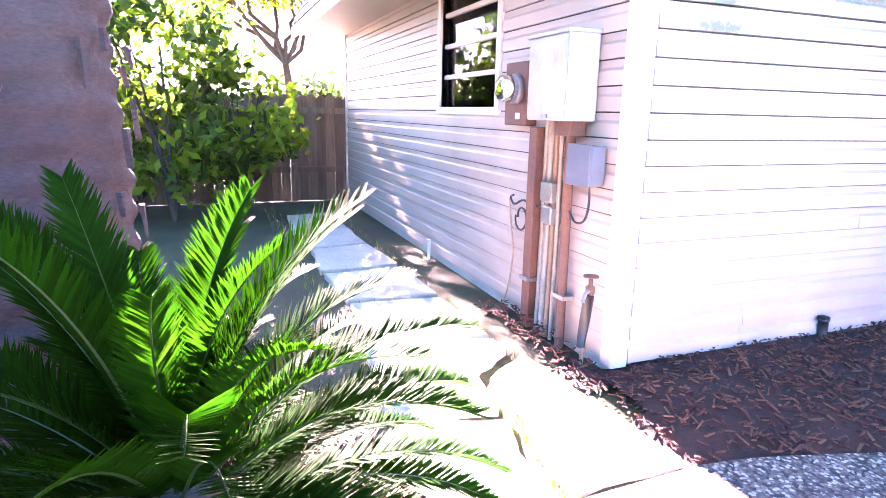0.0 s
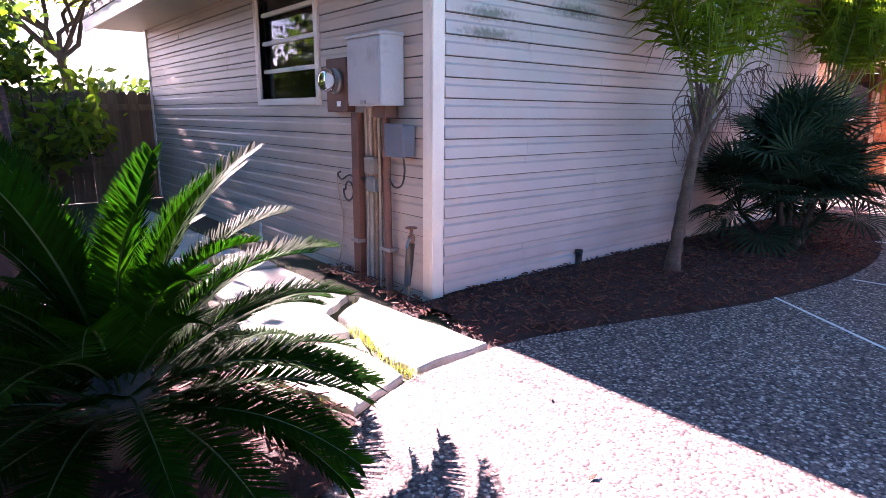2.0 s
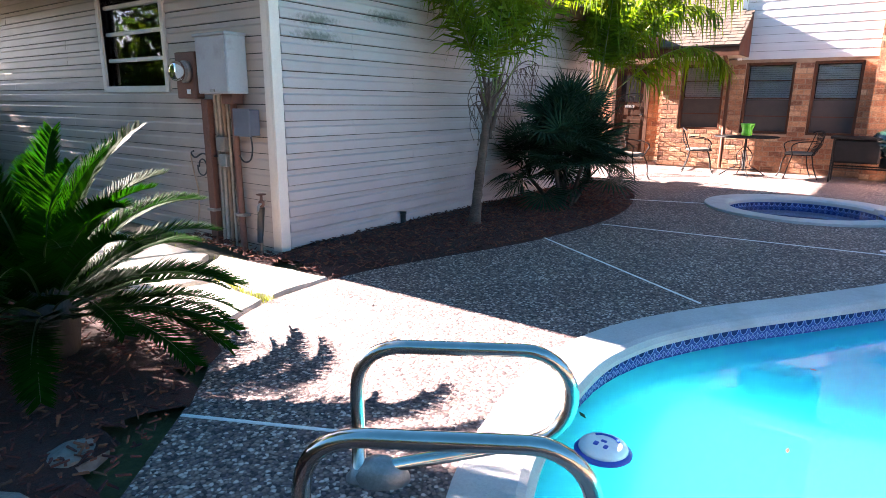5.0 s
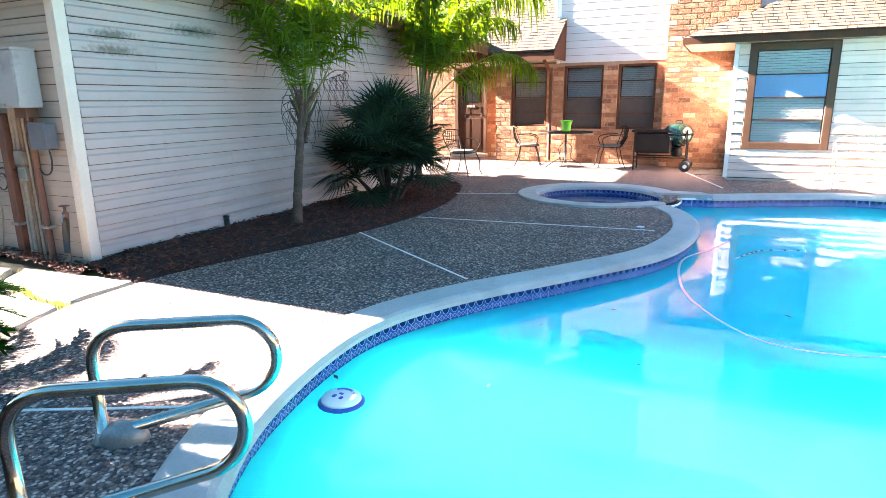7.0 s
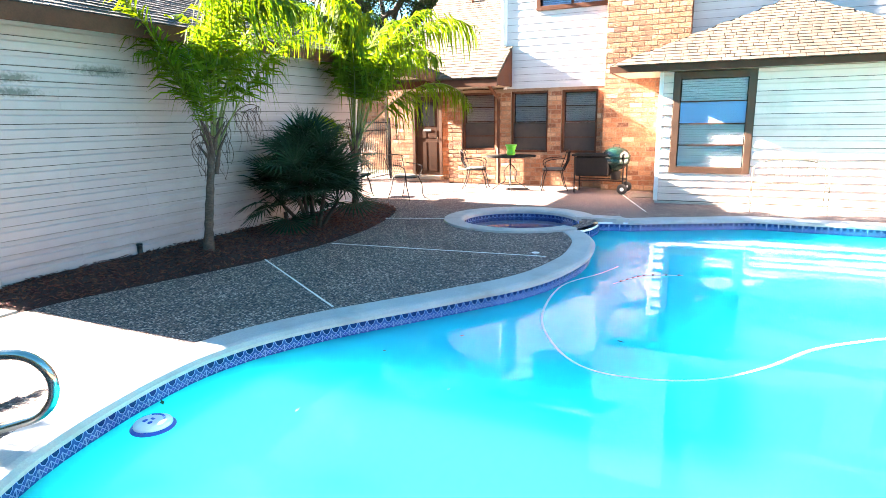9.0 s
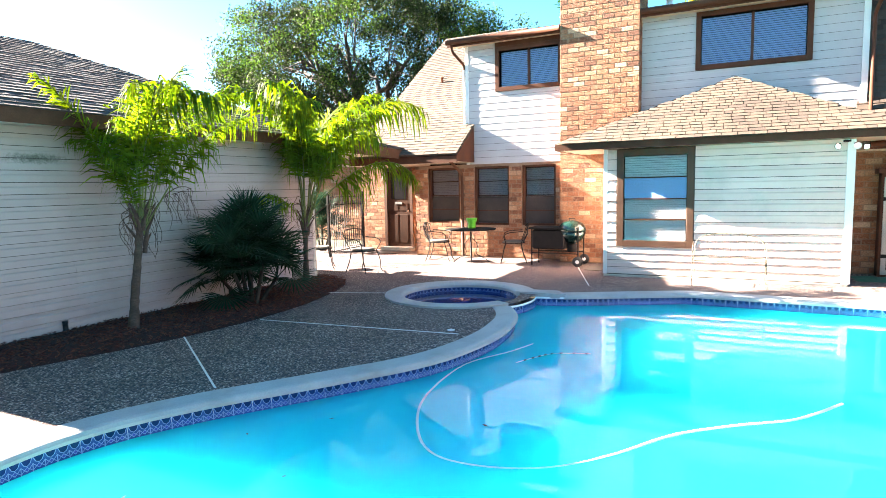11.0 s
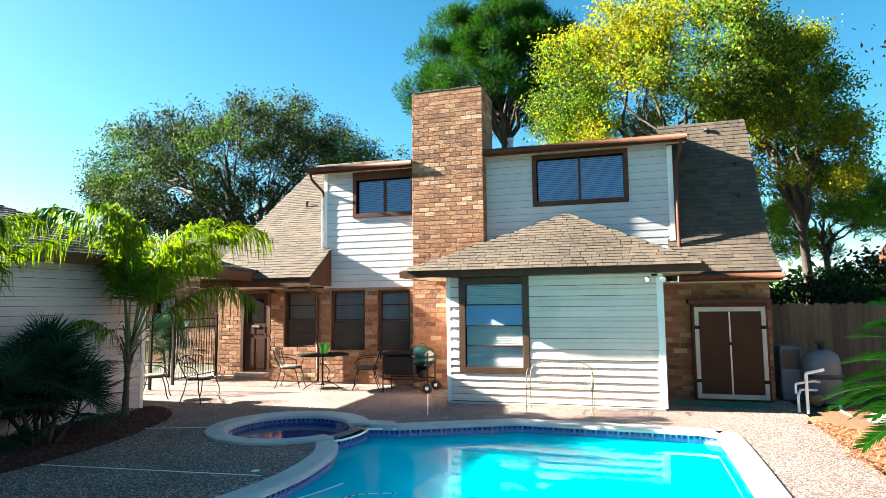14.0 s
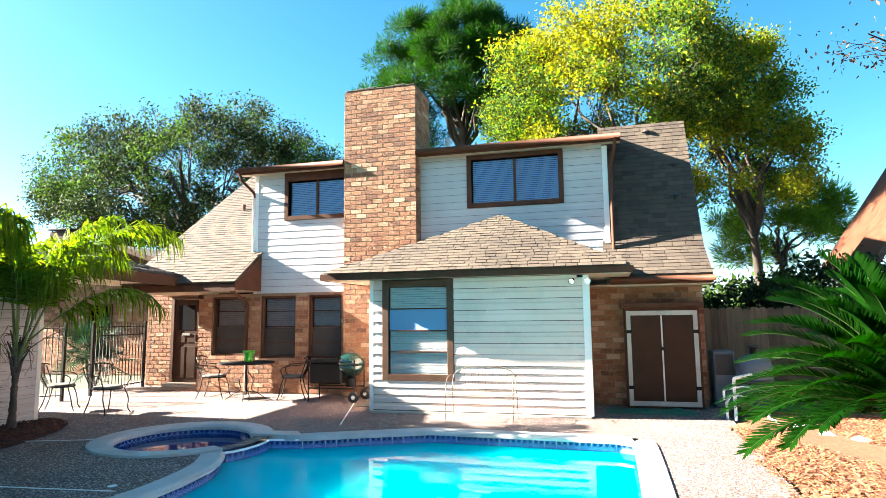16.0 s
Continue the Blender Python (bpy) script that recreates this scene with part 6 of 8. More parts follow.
# ---------------------------------------------------------------- patio furniture
def iron_chair(mat, seat_mat):
    c = thing("patio_chair", "wrought iron patio chair with a padded seat", "chair", (0, 0, 0), "wrought iron patio chairs")
    part("seat", lathe(B(), [(0.20, 0.0), (0.235, 0.012), (0.235, 0.035), (0.19, 0.055)], (0, 0, 0.42), 20), seat_mat, c, "round padded seat")
    part("seat_ring", tube(B(), [(0.235 * math.cos(a), 0.235 * math.sin(a), 0.425) for a in [2 * math.pi * k / 20 for k in range(20)]], 0.009, 6, closed=True), mat, c)
    for sx in (-1, 1):
        part("leg", tube(B(), arc([(sx * 0.20, 0.16, 0.42), (sx * 0.25, 0.22, 0.25), (sx * 0.21, 0.24, 0.08), (sx * 0.25, 0.28, 0.0)], 0.1), 0.010, 6), mat, c)
        part("leg", tube(B(), arc([(sx * 0.18, -0.16, 0.42), (sx * 0.20, -0.20, 0.2), (sx * 0.23, -0.28, 0.0)], 0.1), 0.010, 6), mat, c)
        part("arm", tube(B(), arc([(sx * 0.20, 0.16, 0.42), (sx * 0.29, 0.22, 0.60), (sx * 0.29, 0.10, 0.66), (sx * 0.27, -0.20, 0.68)], 0.09), 0.009, 6), mat, c)
        part("back_post", tube(B(), arc([(sx * 0.18, -0.16, 0.42), (sx * 0.25, -0.24, 0.62), (sx * 0.27, -0.30, 0.80)], 0.1), 0.009, 6), mat, c)
    part("top_rail", tube(B(), [(0.27 * math.sin(t), -0.24 - 0.06 * math.cos(t * 1.2) - 0.02, 0.80 + 0.05 * math.cos(t)) for t in [-1.57 + k * 0.314 for k in range(11)]], 0.010, 6), mat, c)
    for k in range(7):
        x = -0.18 + 0.06 * k
        part("back_spindle", tube(B(), [(x * 0.85, -0.20, 0.43), (x, -0.30, 0.62), (x * 1.1, -0.315, 0.82 + 0.02 * math.cos(x * 6))], 0.006, 5), mat, c)
    for z, w, d in ((0.52, 0.20, -0.255), (0.62, 0.235, -0.30), (0.72, 0.25, -0.31)):
        part("back_rung", tube(B(), [(-w, d + 0.03, z), (-w * 0.5, d - 0.008, z), (0, d - 0.015, z), (w * 0.5, d - 0.008, z), (w, d + 0.03, z)], 0.005, 5), mat, c)
    return c


chair = iron_chair(M["iron"], M["cushion"])
chair.matrix_basis = pose(7.25, -0.42, 0, 0, 0, 170)
copy_thing(chair, pose(7.35, 0.72, 0, 0, 0, 215))
copy_thing(chair, pose(9.35, -1.05, 0, 0, 0, 195))
copy_thing(chair, pose(9.55, -2.75, 0, 0, 0, 20))
tb = thing("patio_table", "round wrought iron patio table with a mesh top", "table", (9.2, -1.9, 0))
tx, ty = 9.2, -1.9
part("tabletop", lathe(B(), [(0.53, 0.0), (0.55, 0.006), (0.55, 0.018), (0.53, 0.024)], (tx, ty, 0.715), 30), M["iron"], tb)
part("column", tube(B(), [(tx, ty, 0.10), (tx, ty, 0.715)], 0.02, 10), M["iron"], tb)
part("base_ring", tube(B(), [(tx + 0.22 * math.cos(a), ty + 0.22 * math.sin(a), 0.14) for a in [2 * math.pi * k / 18 for k in range(18)]], 0.008, 6, closed=True), M["iron"], tb)
for k in range(4):
    a = k * math.pi / 2 + 0.4
    c, s = math.cos(a), math.sin(a)
    part("leg", tube(B(), arc([(tx + 0.02 * c, ty + 0.02 * s, 0.55), (tx + 0.16 * c, ty + 0.16 * s, 0.40), (tx + 0.08 * c, ty + 0.08 * s, 0.20), (tx + 0.25 * c, ty + 0.25 * s, 0.12), (tx + 0.40 * c, ty + 0.40 * s, 0.01)], 0.1), 0.009, 6), M["iron"], tb)
pot = thing("flower_pot", "lime green plastic flower pot on the patio table", "pot", (9.3, -1.88, 0.74))
part("pot", lathe(B(), [(0.085, 0.0), (0.095, 0.05), (0.085, 0.10), (0.11, 0.17), (0.115, 0.20), (0.10, 0.20), (0.08, 0.12)], (9.3, -1.88, 0.74), 20), M["green_plastic"], pot)
part("rim", lathe(B(), [(0.112, 0.19), (0.122, 0.195), (0.122, 0.225), (0.108, 0.225)], (9.3, -1.88, 0.74), 20), M["green_plastic"], pot)

bench = thing("garden_bench", "cream metal garden loveseat against the bay wall", "bench", (7.75, -7.0, 0))
cm = M["cream_metal"]
y0, y1 = -7.50, -6.46
part("back_rail", tube(B(), arc([(7.95, y1, 0.45), (8.0, y1 - 0.02, 0.72), (8.0, -6.75, 0.80), (8.0, -7.2, 0.80), (8.0, y0 + 0.02, 0.72), (7.95, y0, 0.45)], 0.14, 6), 0.008, 8), cm, bench)
for y in (y0, y1):
    part("arm", tube(B(), arc([(7.97, y, 0.66), (7.80, y, 0.69), (7.58, y, 0.62), (7.54, y, 0.40)], 0.09, 6), 0.0075, 8), cm, bench)
    part("leg", tube(B(), arc([(7.54, y, 0.42), (7.50, y, 0.2), (7.53, y, 0.0)], 0.1), 0.0075, 8), cm, bench)
    part("leg", tube(B(), arc([(7.95, y, 0.45), (7.98, y, 0.2), (8.03, y, 0.0)], 0.1), 0.0075, 8), cm, bench)
part("seat_frame", tube(B(), arc([(7.52, y0, 0.41), (7.52, y1, 0.41), (7.95, y1, 0.42), (7.95, y0, 0.42), (7.52, y0 + 0.02, 0.41)], 0.05), 0.007, 8), cm, bench)
for k in range(16):
    y = y0 + 0.06 + k * (y1 - y0 - 0.12) / 15
    part("seat_slat", tube(B(), [(7.52, y, 0.412), (7.95, y, 0.422)], 0.003, 5), cm, bench)
for k in range(7):
    y = -7.30 + k * 0.10
    part("back_bar", tube(B(), arc([(7.96, y, 0.43), (7.985, y + 0.02 * (k - 3) * 0.6, 0.60), (8.0, y + 0.02 * (k - 3), 0.79)], 0.1), 0.003, 5), cm, bench)

gr = thing("kettle_grill", "green enamel kettle grill on a black cart with a side table", "grill", (9.4, -3.8, 0))
gx, gy = 9.42, -4.06
part("bowl", lathe(B(), [(0.05, -0.24), (0.16, -0.20), (0.25, -0.10), (0.28, 0.0)], (gx, gy, 0.69), 26), M["enamel"], gr)
part("lid", lathe(B(), [(0.285, 0.0), (0.28, 0.06), (0.22, 0.16), (0.12, 0.21), (0.02, 0.225)], (gx, gy, 0.695), 26), M["enamel"], gr, "dark green domed lid")
part("lid_handle", tube(B(), arc([(gx, gy - 0.06, 0.90), (gx, gy - 0.06, 0.96), (gx, gy + 0.06, 0.96), (gx, gy + 0.06, 0.90)], 0.02), 0.008, 6), M["iron"], gr)
part("ash_catcher", lathe(B(), [(0.09, 0.0), (0.10, 0.02), (0.10, 0.16), (0.06, 0.18)], (gx, gy, 0.27), 16), M["iron"], gr)
part("side_table", box(B(), 9.15, 9.70, -3.94, -3.22, 0.745, 0.785, bevel=0.006), M["iron"], gr)
part("storage_bin", box(B(), 9.19, 9.62, -3.96, -3.28, 0.34, 0.74, bevel=0.03), M["iron"], gr)
for x in (9.18, 9.66):
    part("leg", tube(B(), [(x, -3.28, 0.0), (x, -3.28, 0.745)], 0.014, 8), M["iron"], gr)
    part("leg", tube(B(), [(x, -4.24, 0.12), (x, -4.24, 0.80)], 0.014, 8), M["iron"], gr)
    part("rail", tube(B(), [(x, -3.28, 0.26), (x, -4.24, 0.26)], 0.012, 8), M["iron"], gr)
    w = part("wheel", lathe(B(), [(0.05, -0.022), (0.10, -0.02), (0.105, 0.0), (0.10, 0.02), (0.05, 0.022)], (x - 0.05 if x < 9.4 else x + 0.05, -4.24, 0.105), 20, axis="x"), M["black_plastic"], gr)
    part("hub", lathe(B(), [(0.038, -0.026), (0.034, 0.026)], (x - 0.05 if x < 9.4 else x + 0.05, -4.24, 0.105), 16, axis="x"), M["white_plastic"], w, "white wheel hub")
single("door_mat", box(B(), 8.75, 9.35, -4.90, -4.45, 0.002, 0.014, bevel=0.004), M["cushion"], "dark flat mat beside the bay wall", "mat")
single("door_mat", box(B(), 10.25, 10.75, 0.62, 1.38, 0.002, 0.016, bevel=0.004), M["cushion"], "worn doormat before the porch door", "mat")

# ---------------------------------------------------------------- gate, lamps, store, pool gear
def railing(name, label, p, q, h=1.52, base=0.02):
    p, q = Vector(p), Vector(q)
    g = thing(name, label, "gate", (p.x, p.y, 0))
    for z in (0.12, h - 0.25, h - 0.06):
        part("rail", tube(B(), [(p.x, p.y, z), (q.x, q.y, z)], 0.013, 6), M["iron"], g)
    n = int((q - p).length / 0.105)
    for k in range(1, n):
        a = p.lerp(q, k / n)
        part("bar", tube(B(), [(a.x, a.y, base + 0.06), (a.x, a.y, h - 0.02), (a.x, a.y, h + 0.03)], [0.009, 0.009, 0.002], 6), M["iron"], g)
    for a in (p, q):
        part("post", box(B(), a.x - 0.028, a.x + 0.028, a.y - 0.028, a.y + 0.028, 0.0, h + 0.06, bevel=0.004), M["iron"], g)
    return g


railing("iron_fence", "black iron railing panel beside the porch", (9.15, 1.85), (10.85, 2.0))
railing("iron_gate", "black iron gate standing open beside the garage", (8.35, 1.75), (7.65, 2.55))

fld = thing("floodlight", "twin white floodlight under the bay's eave", "floodlight", (8.06, -8.60, 2.15))
part("base", lathe(B(), [(0.05, 0.0), (0.05, 0.03)], (8.06, -8.52, 2.19), 14), M["iron"], fld)
for y, ry in ((-8.62, -0.5), (-8.42, 0.6)):
    b = B()
    lathe(b, [(0.022, 0.0), (0.026, 0.05), (0.045, 0.09), (0.047, 0.11)], (0, 0, 0), 16)
    b.transform(Matrix.Translation((8.05, y, 2.16)) @ Matrix.Rotation(ry, 4, "X") @ Matrix.Rotation(radians(-115), 4, "Y"))
    h = part("lamp_head", b, M["white_plastic"] if y < -8.5 else M["iron"], fld)
    b = B()
    lathe(b, [(0.042, 0.106), (0.038, 0.113)], (0, 0, 0), 16)
    b.transform(Matrix.Translation((8.05, y, 2.16)) @ Matrix.Rotation(ry, 4, "X") @ Matrix.Rotation(radians(-115), 4, "Y"))
    part("lens", b, M["lamp_glass"], h)

st = thing("storage_cabinet", "outdoor storage cabinet with two brown doors in a white frame", "cabinet", (9.55, -9.83, 0))
part("body", box(B(), 9.46, 9.70, -10.44, -9.20, 0.0, 1.72, bevel=0.006), M["brown"], st)
part("roof_board", box(B(), 9.36, 9.71, -10.50, -9.14, 1.72, 1.80, bevel=0.006), M["brown"], st)
for y0, y1, z0, z1 in ((-10.40, -10.33, 0.04, 1.66), (-9.31, -9.24, 0.04, 1.66), (-10.33, -9.31, 1.58, 1.66), (-10.33, -9.31, 0.04, 0.12)):
    part("frame_board", box(B(), 9.43, 9.459, y0, y1, z0, z1, bevel=0.003), M["concrete"], st)
for y0, y1, yh in ((-10.325, -9.835, -10.36), (-9.80, -9.315, -9.28)):
    d = part("door", box(B(), 9.435, 9.457, y0, y1, 0.125, 1.575, bevel=0.003), M["door_brown"], st)
    for z in (0.35, 1.30):
        part("hinge", box(B(), 9.424, 9.4345, yh - 0.045, yh + 0.045, z - 0.03, z + 0.03), M["iron"], d)
part("centre_strip", box(B(), 9.43, 9.4345, -9.83, -9.805, 0.125, 1.575), M["trim_tan"], st)
part("latch", box(B(), 9.420, 9.4295, -9.85, -9.79, 0.98, 1.04), M["iron"], st)

# crumpled tarp on the ground
b = B()
N = 22
gridv = {}
for i in range(N):
    for j in range(8):
        x, y = 8.75 + j * 0.085, -10.25 + i * 0.068
        x += 0.06 * noise.noise((i * 0.4, j * 0.5, 3.0))
        y += 0.05 * noise.noise((i * 0.4, j * 0.5, 9.0))
        edge = min(i, N - 1 - i, j, 7 - j)
        gridv[i, j] = b.verts.new((x, y, 0.006 + (0.05 * abs(noise.noise((x * 4, y * 4, 1.0))) + 0.04 * abs(noise.noise((x * 9, y * 9, 2.0)))) * (edge > 0)))
for i in range(N - 1):
    for j in range(7):
        b.faces.new((gridv[i, j], gridv[i, j + 1], gridv[i + 1, j + 1], gridv[i + 1, j])).smooth = True
bmesh.ops.recalc_face_normals(b, faces=b.faces)
single("tarp", b, M["tarp"], "crumpled green tarp lying before the storage cabinet", "tarp")

pg = thing("pool_pump", "white plumbing and pump of the pool", "pool pump", (8.75, -10.85, 0))
part("pipe", tube(B(), arc([(8.45, -10.72, 0.0), (8.45, -10.72, 0.62), (8.48, -10.98, 0.68)], 0.03), 0.024, 10), M["white_plastic"], pg, "tall white pipe")
part("pipe", tube(B(), arc([(8.55, -10.62, 0.0), (8.55, -10.62, 0.25), (8.95, -10.75, 0.30), (8.95, -11.0, 0.30)], 0.06), 0.02, 10), M["white_plastic"], pg)
part("pipe", tube(B(), arc([(8.5, -10.58, 0.30), (8.5, -10.58, 0.45), (8.9, -10.95, 0.45), (9.2, -11.1, 0.4)], 0.05), 0.018, 10), M["white_plastic"], pg)
part("pipe", tube(B(), arc([(7.9, -11.15, 0.07), (8.4, -11.15, 0.07), (8.9, -11.3, 0.10)], 0.05), 0.02, 10), M["white_plastic"], pg)
part("motor", lathe(B(), [(0.09, -0.2), (0.11, -0.18), (0.11, 0.18), (0.09, 0.2)], (9.0, -10.95, 0.16), 18, axis="x"), M["black_plastic"], pg)
ft = thing("filter_tank", "grey upright pool filter tank", "filter tank", (9.55, -11.25, 0))
part("tank", lathe(B(), [(0.26, 0.02), (0.28, 0.06), (0.28, 0.70), (0.24, 0.84), (0.10, 0.92)], (9.55, -11.25, 0), 24), M["box_dark_grey"], ft)
part("band", lathe(B(), [(0.285, 0.44), (0.295, 0.45), (0.295, 0.50), (0.285, 0.51)], (9.55, -11.25, 0), 24), M["black_plastic"], ft)
part("valve", lathe(B(), [(0.05, 0.92), (0.05, 1.02), (0.09, 1.03), (0.09, 1.07)], (9.55, -11.25, 0), 14), M["black_plastic"], ft)
hp = thing("pump_housing", "dark grey equipment housing by the fence", "equipment", (9.9, -10.85, 0))
part("body", box(B(), 9.75, 10.25, -11.0, -10.66, 0.0, 0.95, bevel=0.02), M["box_dark_grey"], hp)
part("grille", box(B(), 9.735, 9.7495, -10.97, -10.69, 0.55, 0.90), M["black_plastic"], hp)

# vents on the roofs
for x, y, z in ((11.61, -9.90, 5.47), (11.11, -10.35, 4.61), (10.69, -10.30, 3.88)):
    v = thing("roof_vent", "small metal vent cap on the shaded roof", "roof vent", (x, y, z))
    part("pipe", tube(B(), [(x, y, z - 0.25), (x, y, z + 0.01)], 0.03, 10), M["shingle_grey"], v)
    part("cap", lathe(B(), [(0.085, 0.0), (0.07, 0.015), (0.01, 0.09)], (x, y, z), 14), M["shingle_grey"], v)
for x, y, z in ((12.05, 0.12, 4.40),):
    v = thing("roof_vent", "short brown vent pipe on the roof slope", "roof vent", (x, y, z))
    part("pipe", tube(B(), [(x, y, z - 0.15), (x, y, z + 0.16)], 0.035, 10), M["brown"], v)
    part("cap", tube(B(), [(x, y, z + 0.155), (x, y, z + 0.18)], 0.045, 10), M["brown"], v)
v = thing("roof_vent", "white vent pipe behind the chimney", "roof vent", (10.9, -5.7, 5.2))
part("pipe", tube(B(), [(10.9, -5.7, 5.15), (10.9, -5.7, 5.45)], 0.06, 12), M["white_plastic"], v)
part("cap", tube(B(), [(10.9, -5.7, 5.44), (10.9, -5.7, 5.50)], 0.075, 12), M["white_plastic"], v)

# ---------------------------------------------------------------- neighbours
nb = thing("neighbour_house", "brick neighbouring house with a low brown gable", "house", (14.0, 7.0, 0))
holes = [(5.6, 6.5, 1.0, 2.1)]
w = part("wall", wall_body(B(), "x", 13.6, -1, 3.75, 11.5, -0.03, 3.25, 0.2, holes), M["mortar"], nb)
bricks(w, "x", 13.6, -1, 3.75, 11.5, 0.0, 3.25, holes, most=0)
window(nb, "x", 13.6, -1, 5.65, 6.45, 1.05, 2.05, M["brown"], bars=(1.55,), frame_w=0.05, slat_mat="blind_white")
part("wall", box(B(), 13.81, 20.0, 3.75, 3.95, -0.03, 3.25), M["brick_joined"], nb)
part("gable", solid(B(), [(13.55, 3.8, 3.26), (13.55, 6.9, 3.26), (13.55, 5.35, 3.72)], [(13.75, 3.8, 3.26), (13.75, 6.9, 3.26), (13.75, 5.35, 3.72)]), M["brown"], nb, "brown boarded gable")
b = solid(B(), [(13.3, 3.35, 3.14), (13.3, 5.35, 3.80), (13.3, 7.35, 3.14), (13.3, 7.35, 3.22), (13.3, 5.35, 3.90), (13.3, 3.35, 3.22)], [(20.0, 3.35, 3.14), (20.0, 5.35, 3.80), (20.0, 7.35, 3.14), (20.0, 7.35, 3.22), (20.0, 5.35, 3.90), (20.0, 3.35, 3.22)])
bmesh.ops.recalc_face_normals(b, faces=b.faces)
r = part("roof", b, M["shingle"], nb)
b = solid(B(), [(13.1, 7.36, 3.26), (20.4, 7.36, 3.26), (16.75, 7.36, 3.95)], [(13.1, 12.0, 3.26), (20.4, 12.0, 3.26), (16.75, 12.0, 3.95)])
bmesh.ops.recalc_face_normals(b, faces=b.faces)
part("roof", b, M["shingle_grey"], nb)
for y0, z0, y1, z1 in ((3.30, 3.08, 5.35, 3.77), (7.40, 3.08, 5.35, 3.77)):
    b = solid(B(), [(13.27, y0, z0), (13.27, y1, z1), (13.27, y1, z1 + 0.15), (13.27, y0, z0 + 0.15)], [(13.297, y0, z0), (13.297, y1, z1), (13.297, y1, z1 + 0.15), (13.297, y0, z0 + 0.15)])
    bmesh.ops.recalc_face_normals(b, faces=b.faces)
    part("bargeboard", b, M["brown"], nb)
c = part("chimney", box(B(), 15.2, 15.9, 9.2, 10.0, 3.0, 4.75, bevel=0.01), M["sooty_brick"], nb)
part("cap", box(B(), 15.15, 15.95, 9.15, 10.05, 4.80, 4.85, bevel=0.01), M["iron"], c)
for x, y in ((15.25, 9.25), (15.85, 9.25), (15.25, 9.95), (15.85, 9.95)):
    part("cap_leg", box(B(), x - 0.015, x + 0.015, y - 0.015, y + 0.015, 4.745, 4.802), M["iron"], c)
nr = thing("neighbour_house", "white neighbouring house with a steep brown gable", "house", (14.5, -17.05, 0))
for k in range(14):
    z = -0.03 + k * 0.18
    part("siding_board", box(B(), 13.98, 14.0 + 0.02 * (k % 2), -19.05, -15.10, z, z + 0.172), M["siding_white"], nr)
part("wall", box(B(), 14.03, 16.8, -19.05, -15.05, -0.03, 2.5), M["siding_white"], nr)
b = solid(B(), [(13.4, -14.70, 2.67), (13.4, -14.70, 2.81), (13.4, -17.05, 6.35), (13.4, -19.40, 2.81), (13.4, -19.40, 2.67), (13.4, -17.05, 6.20)], [(17.0, -14.70, 2.67), (17.0, -14.70, 2.81), (17.0, -17.05, 6.35), (17.0, -19.40, 2.81), (17.0, -19.40, 2.67), (17.0, -17.05, 6.20)])
bmesh.ops.recalc_face_normals(b, faces=b.faces)
part("roof", b, M["brown"], nr, "dark red-brown gable roof")
part("gable", solid(B(), [(13.95, -15.05, 2.5), (13.95, -19.05, 2.5), (13.95, -17.05, 6.05)], [(14.2, -15.05, 2.5), (14.2, -19.05, 2.5), (14.2, -17.05, 6.05)]), M["brown"], nr)
b = solid(B(), [(13.37, -14.65, 2.55), (13.37, -14.70, 2.83), (13.37, -17.05, 6.38), (13.37, -17.05, 6.12)], [(13.43, -14.65, 2.55), (13.43, -14.70, 2.83), (13.43, -17.05, 6.38), (13.43, -17.05, 6.12)])
bmesh.ops.recalc_face_normals(b, faces=b.faces)
part("bargeboard", b, M["rust"], nr)


# ---------------------------------------------------------------- plants
def spine(length, start, droop, steps=14, late=False):
    """The midrib of a frond, in its own plane: points of (out, up) with the angle at each."""
    pts, a, x, z = [], radians(start), 0.0, 0.0
    for k in range(steps + 1):
        pts.append((x, z, a))
        a -= radians(droop) / steps * ((0.08 + 2.6 * (k / steps) ** 2) if late else (0.4 + 1.2 * k / steps))
        x += length / steps * math.cos(a)
        z += length / steps * math.sin(a)
    return pts


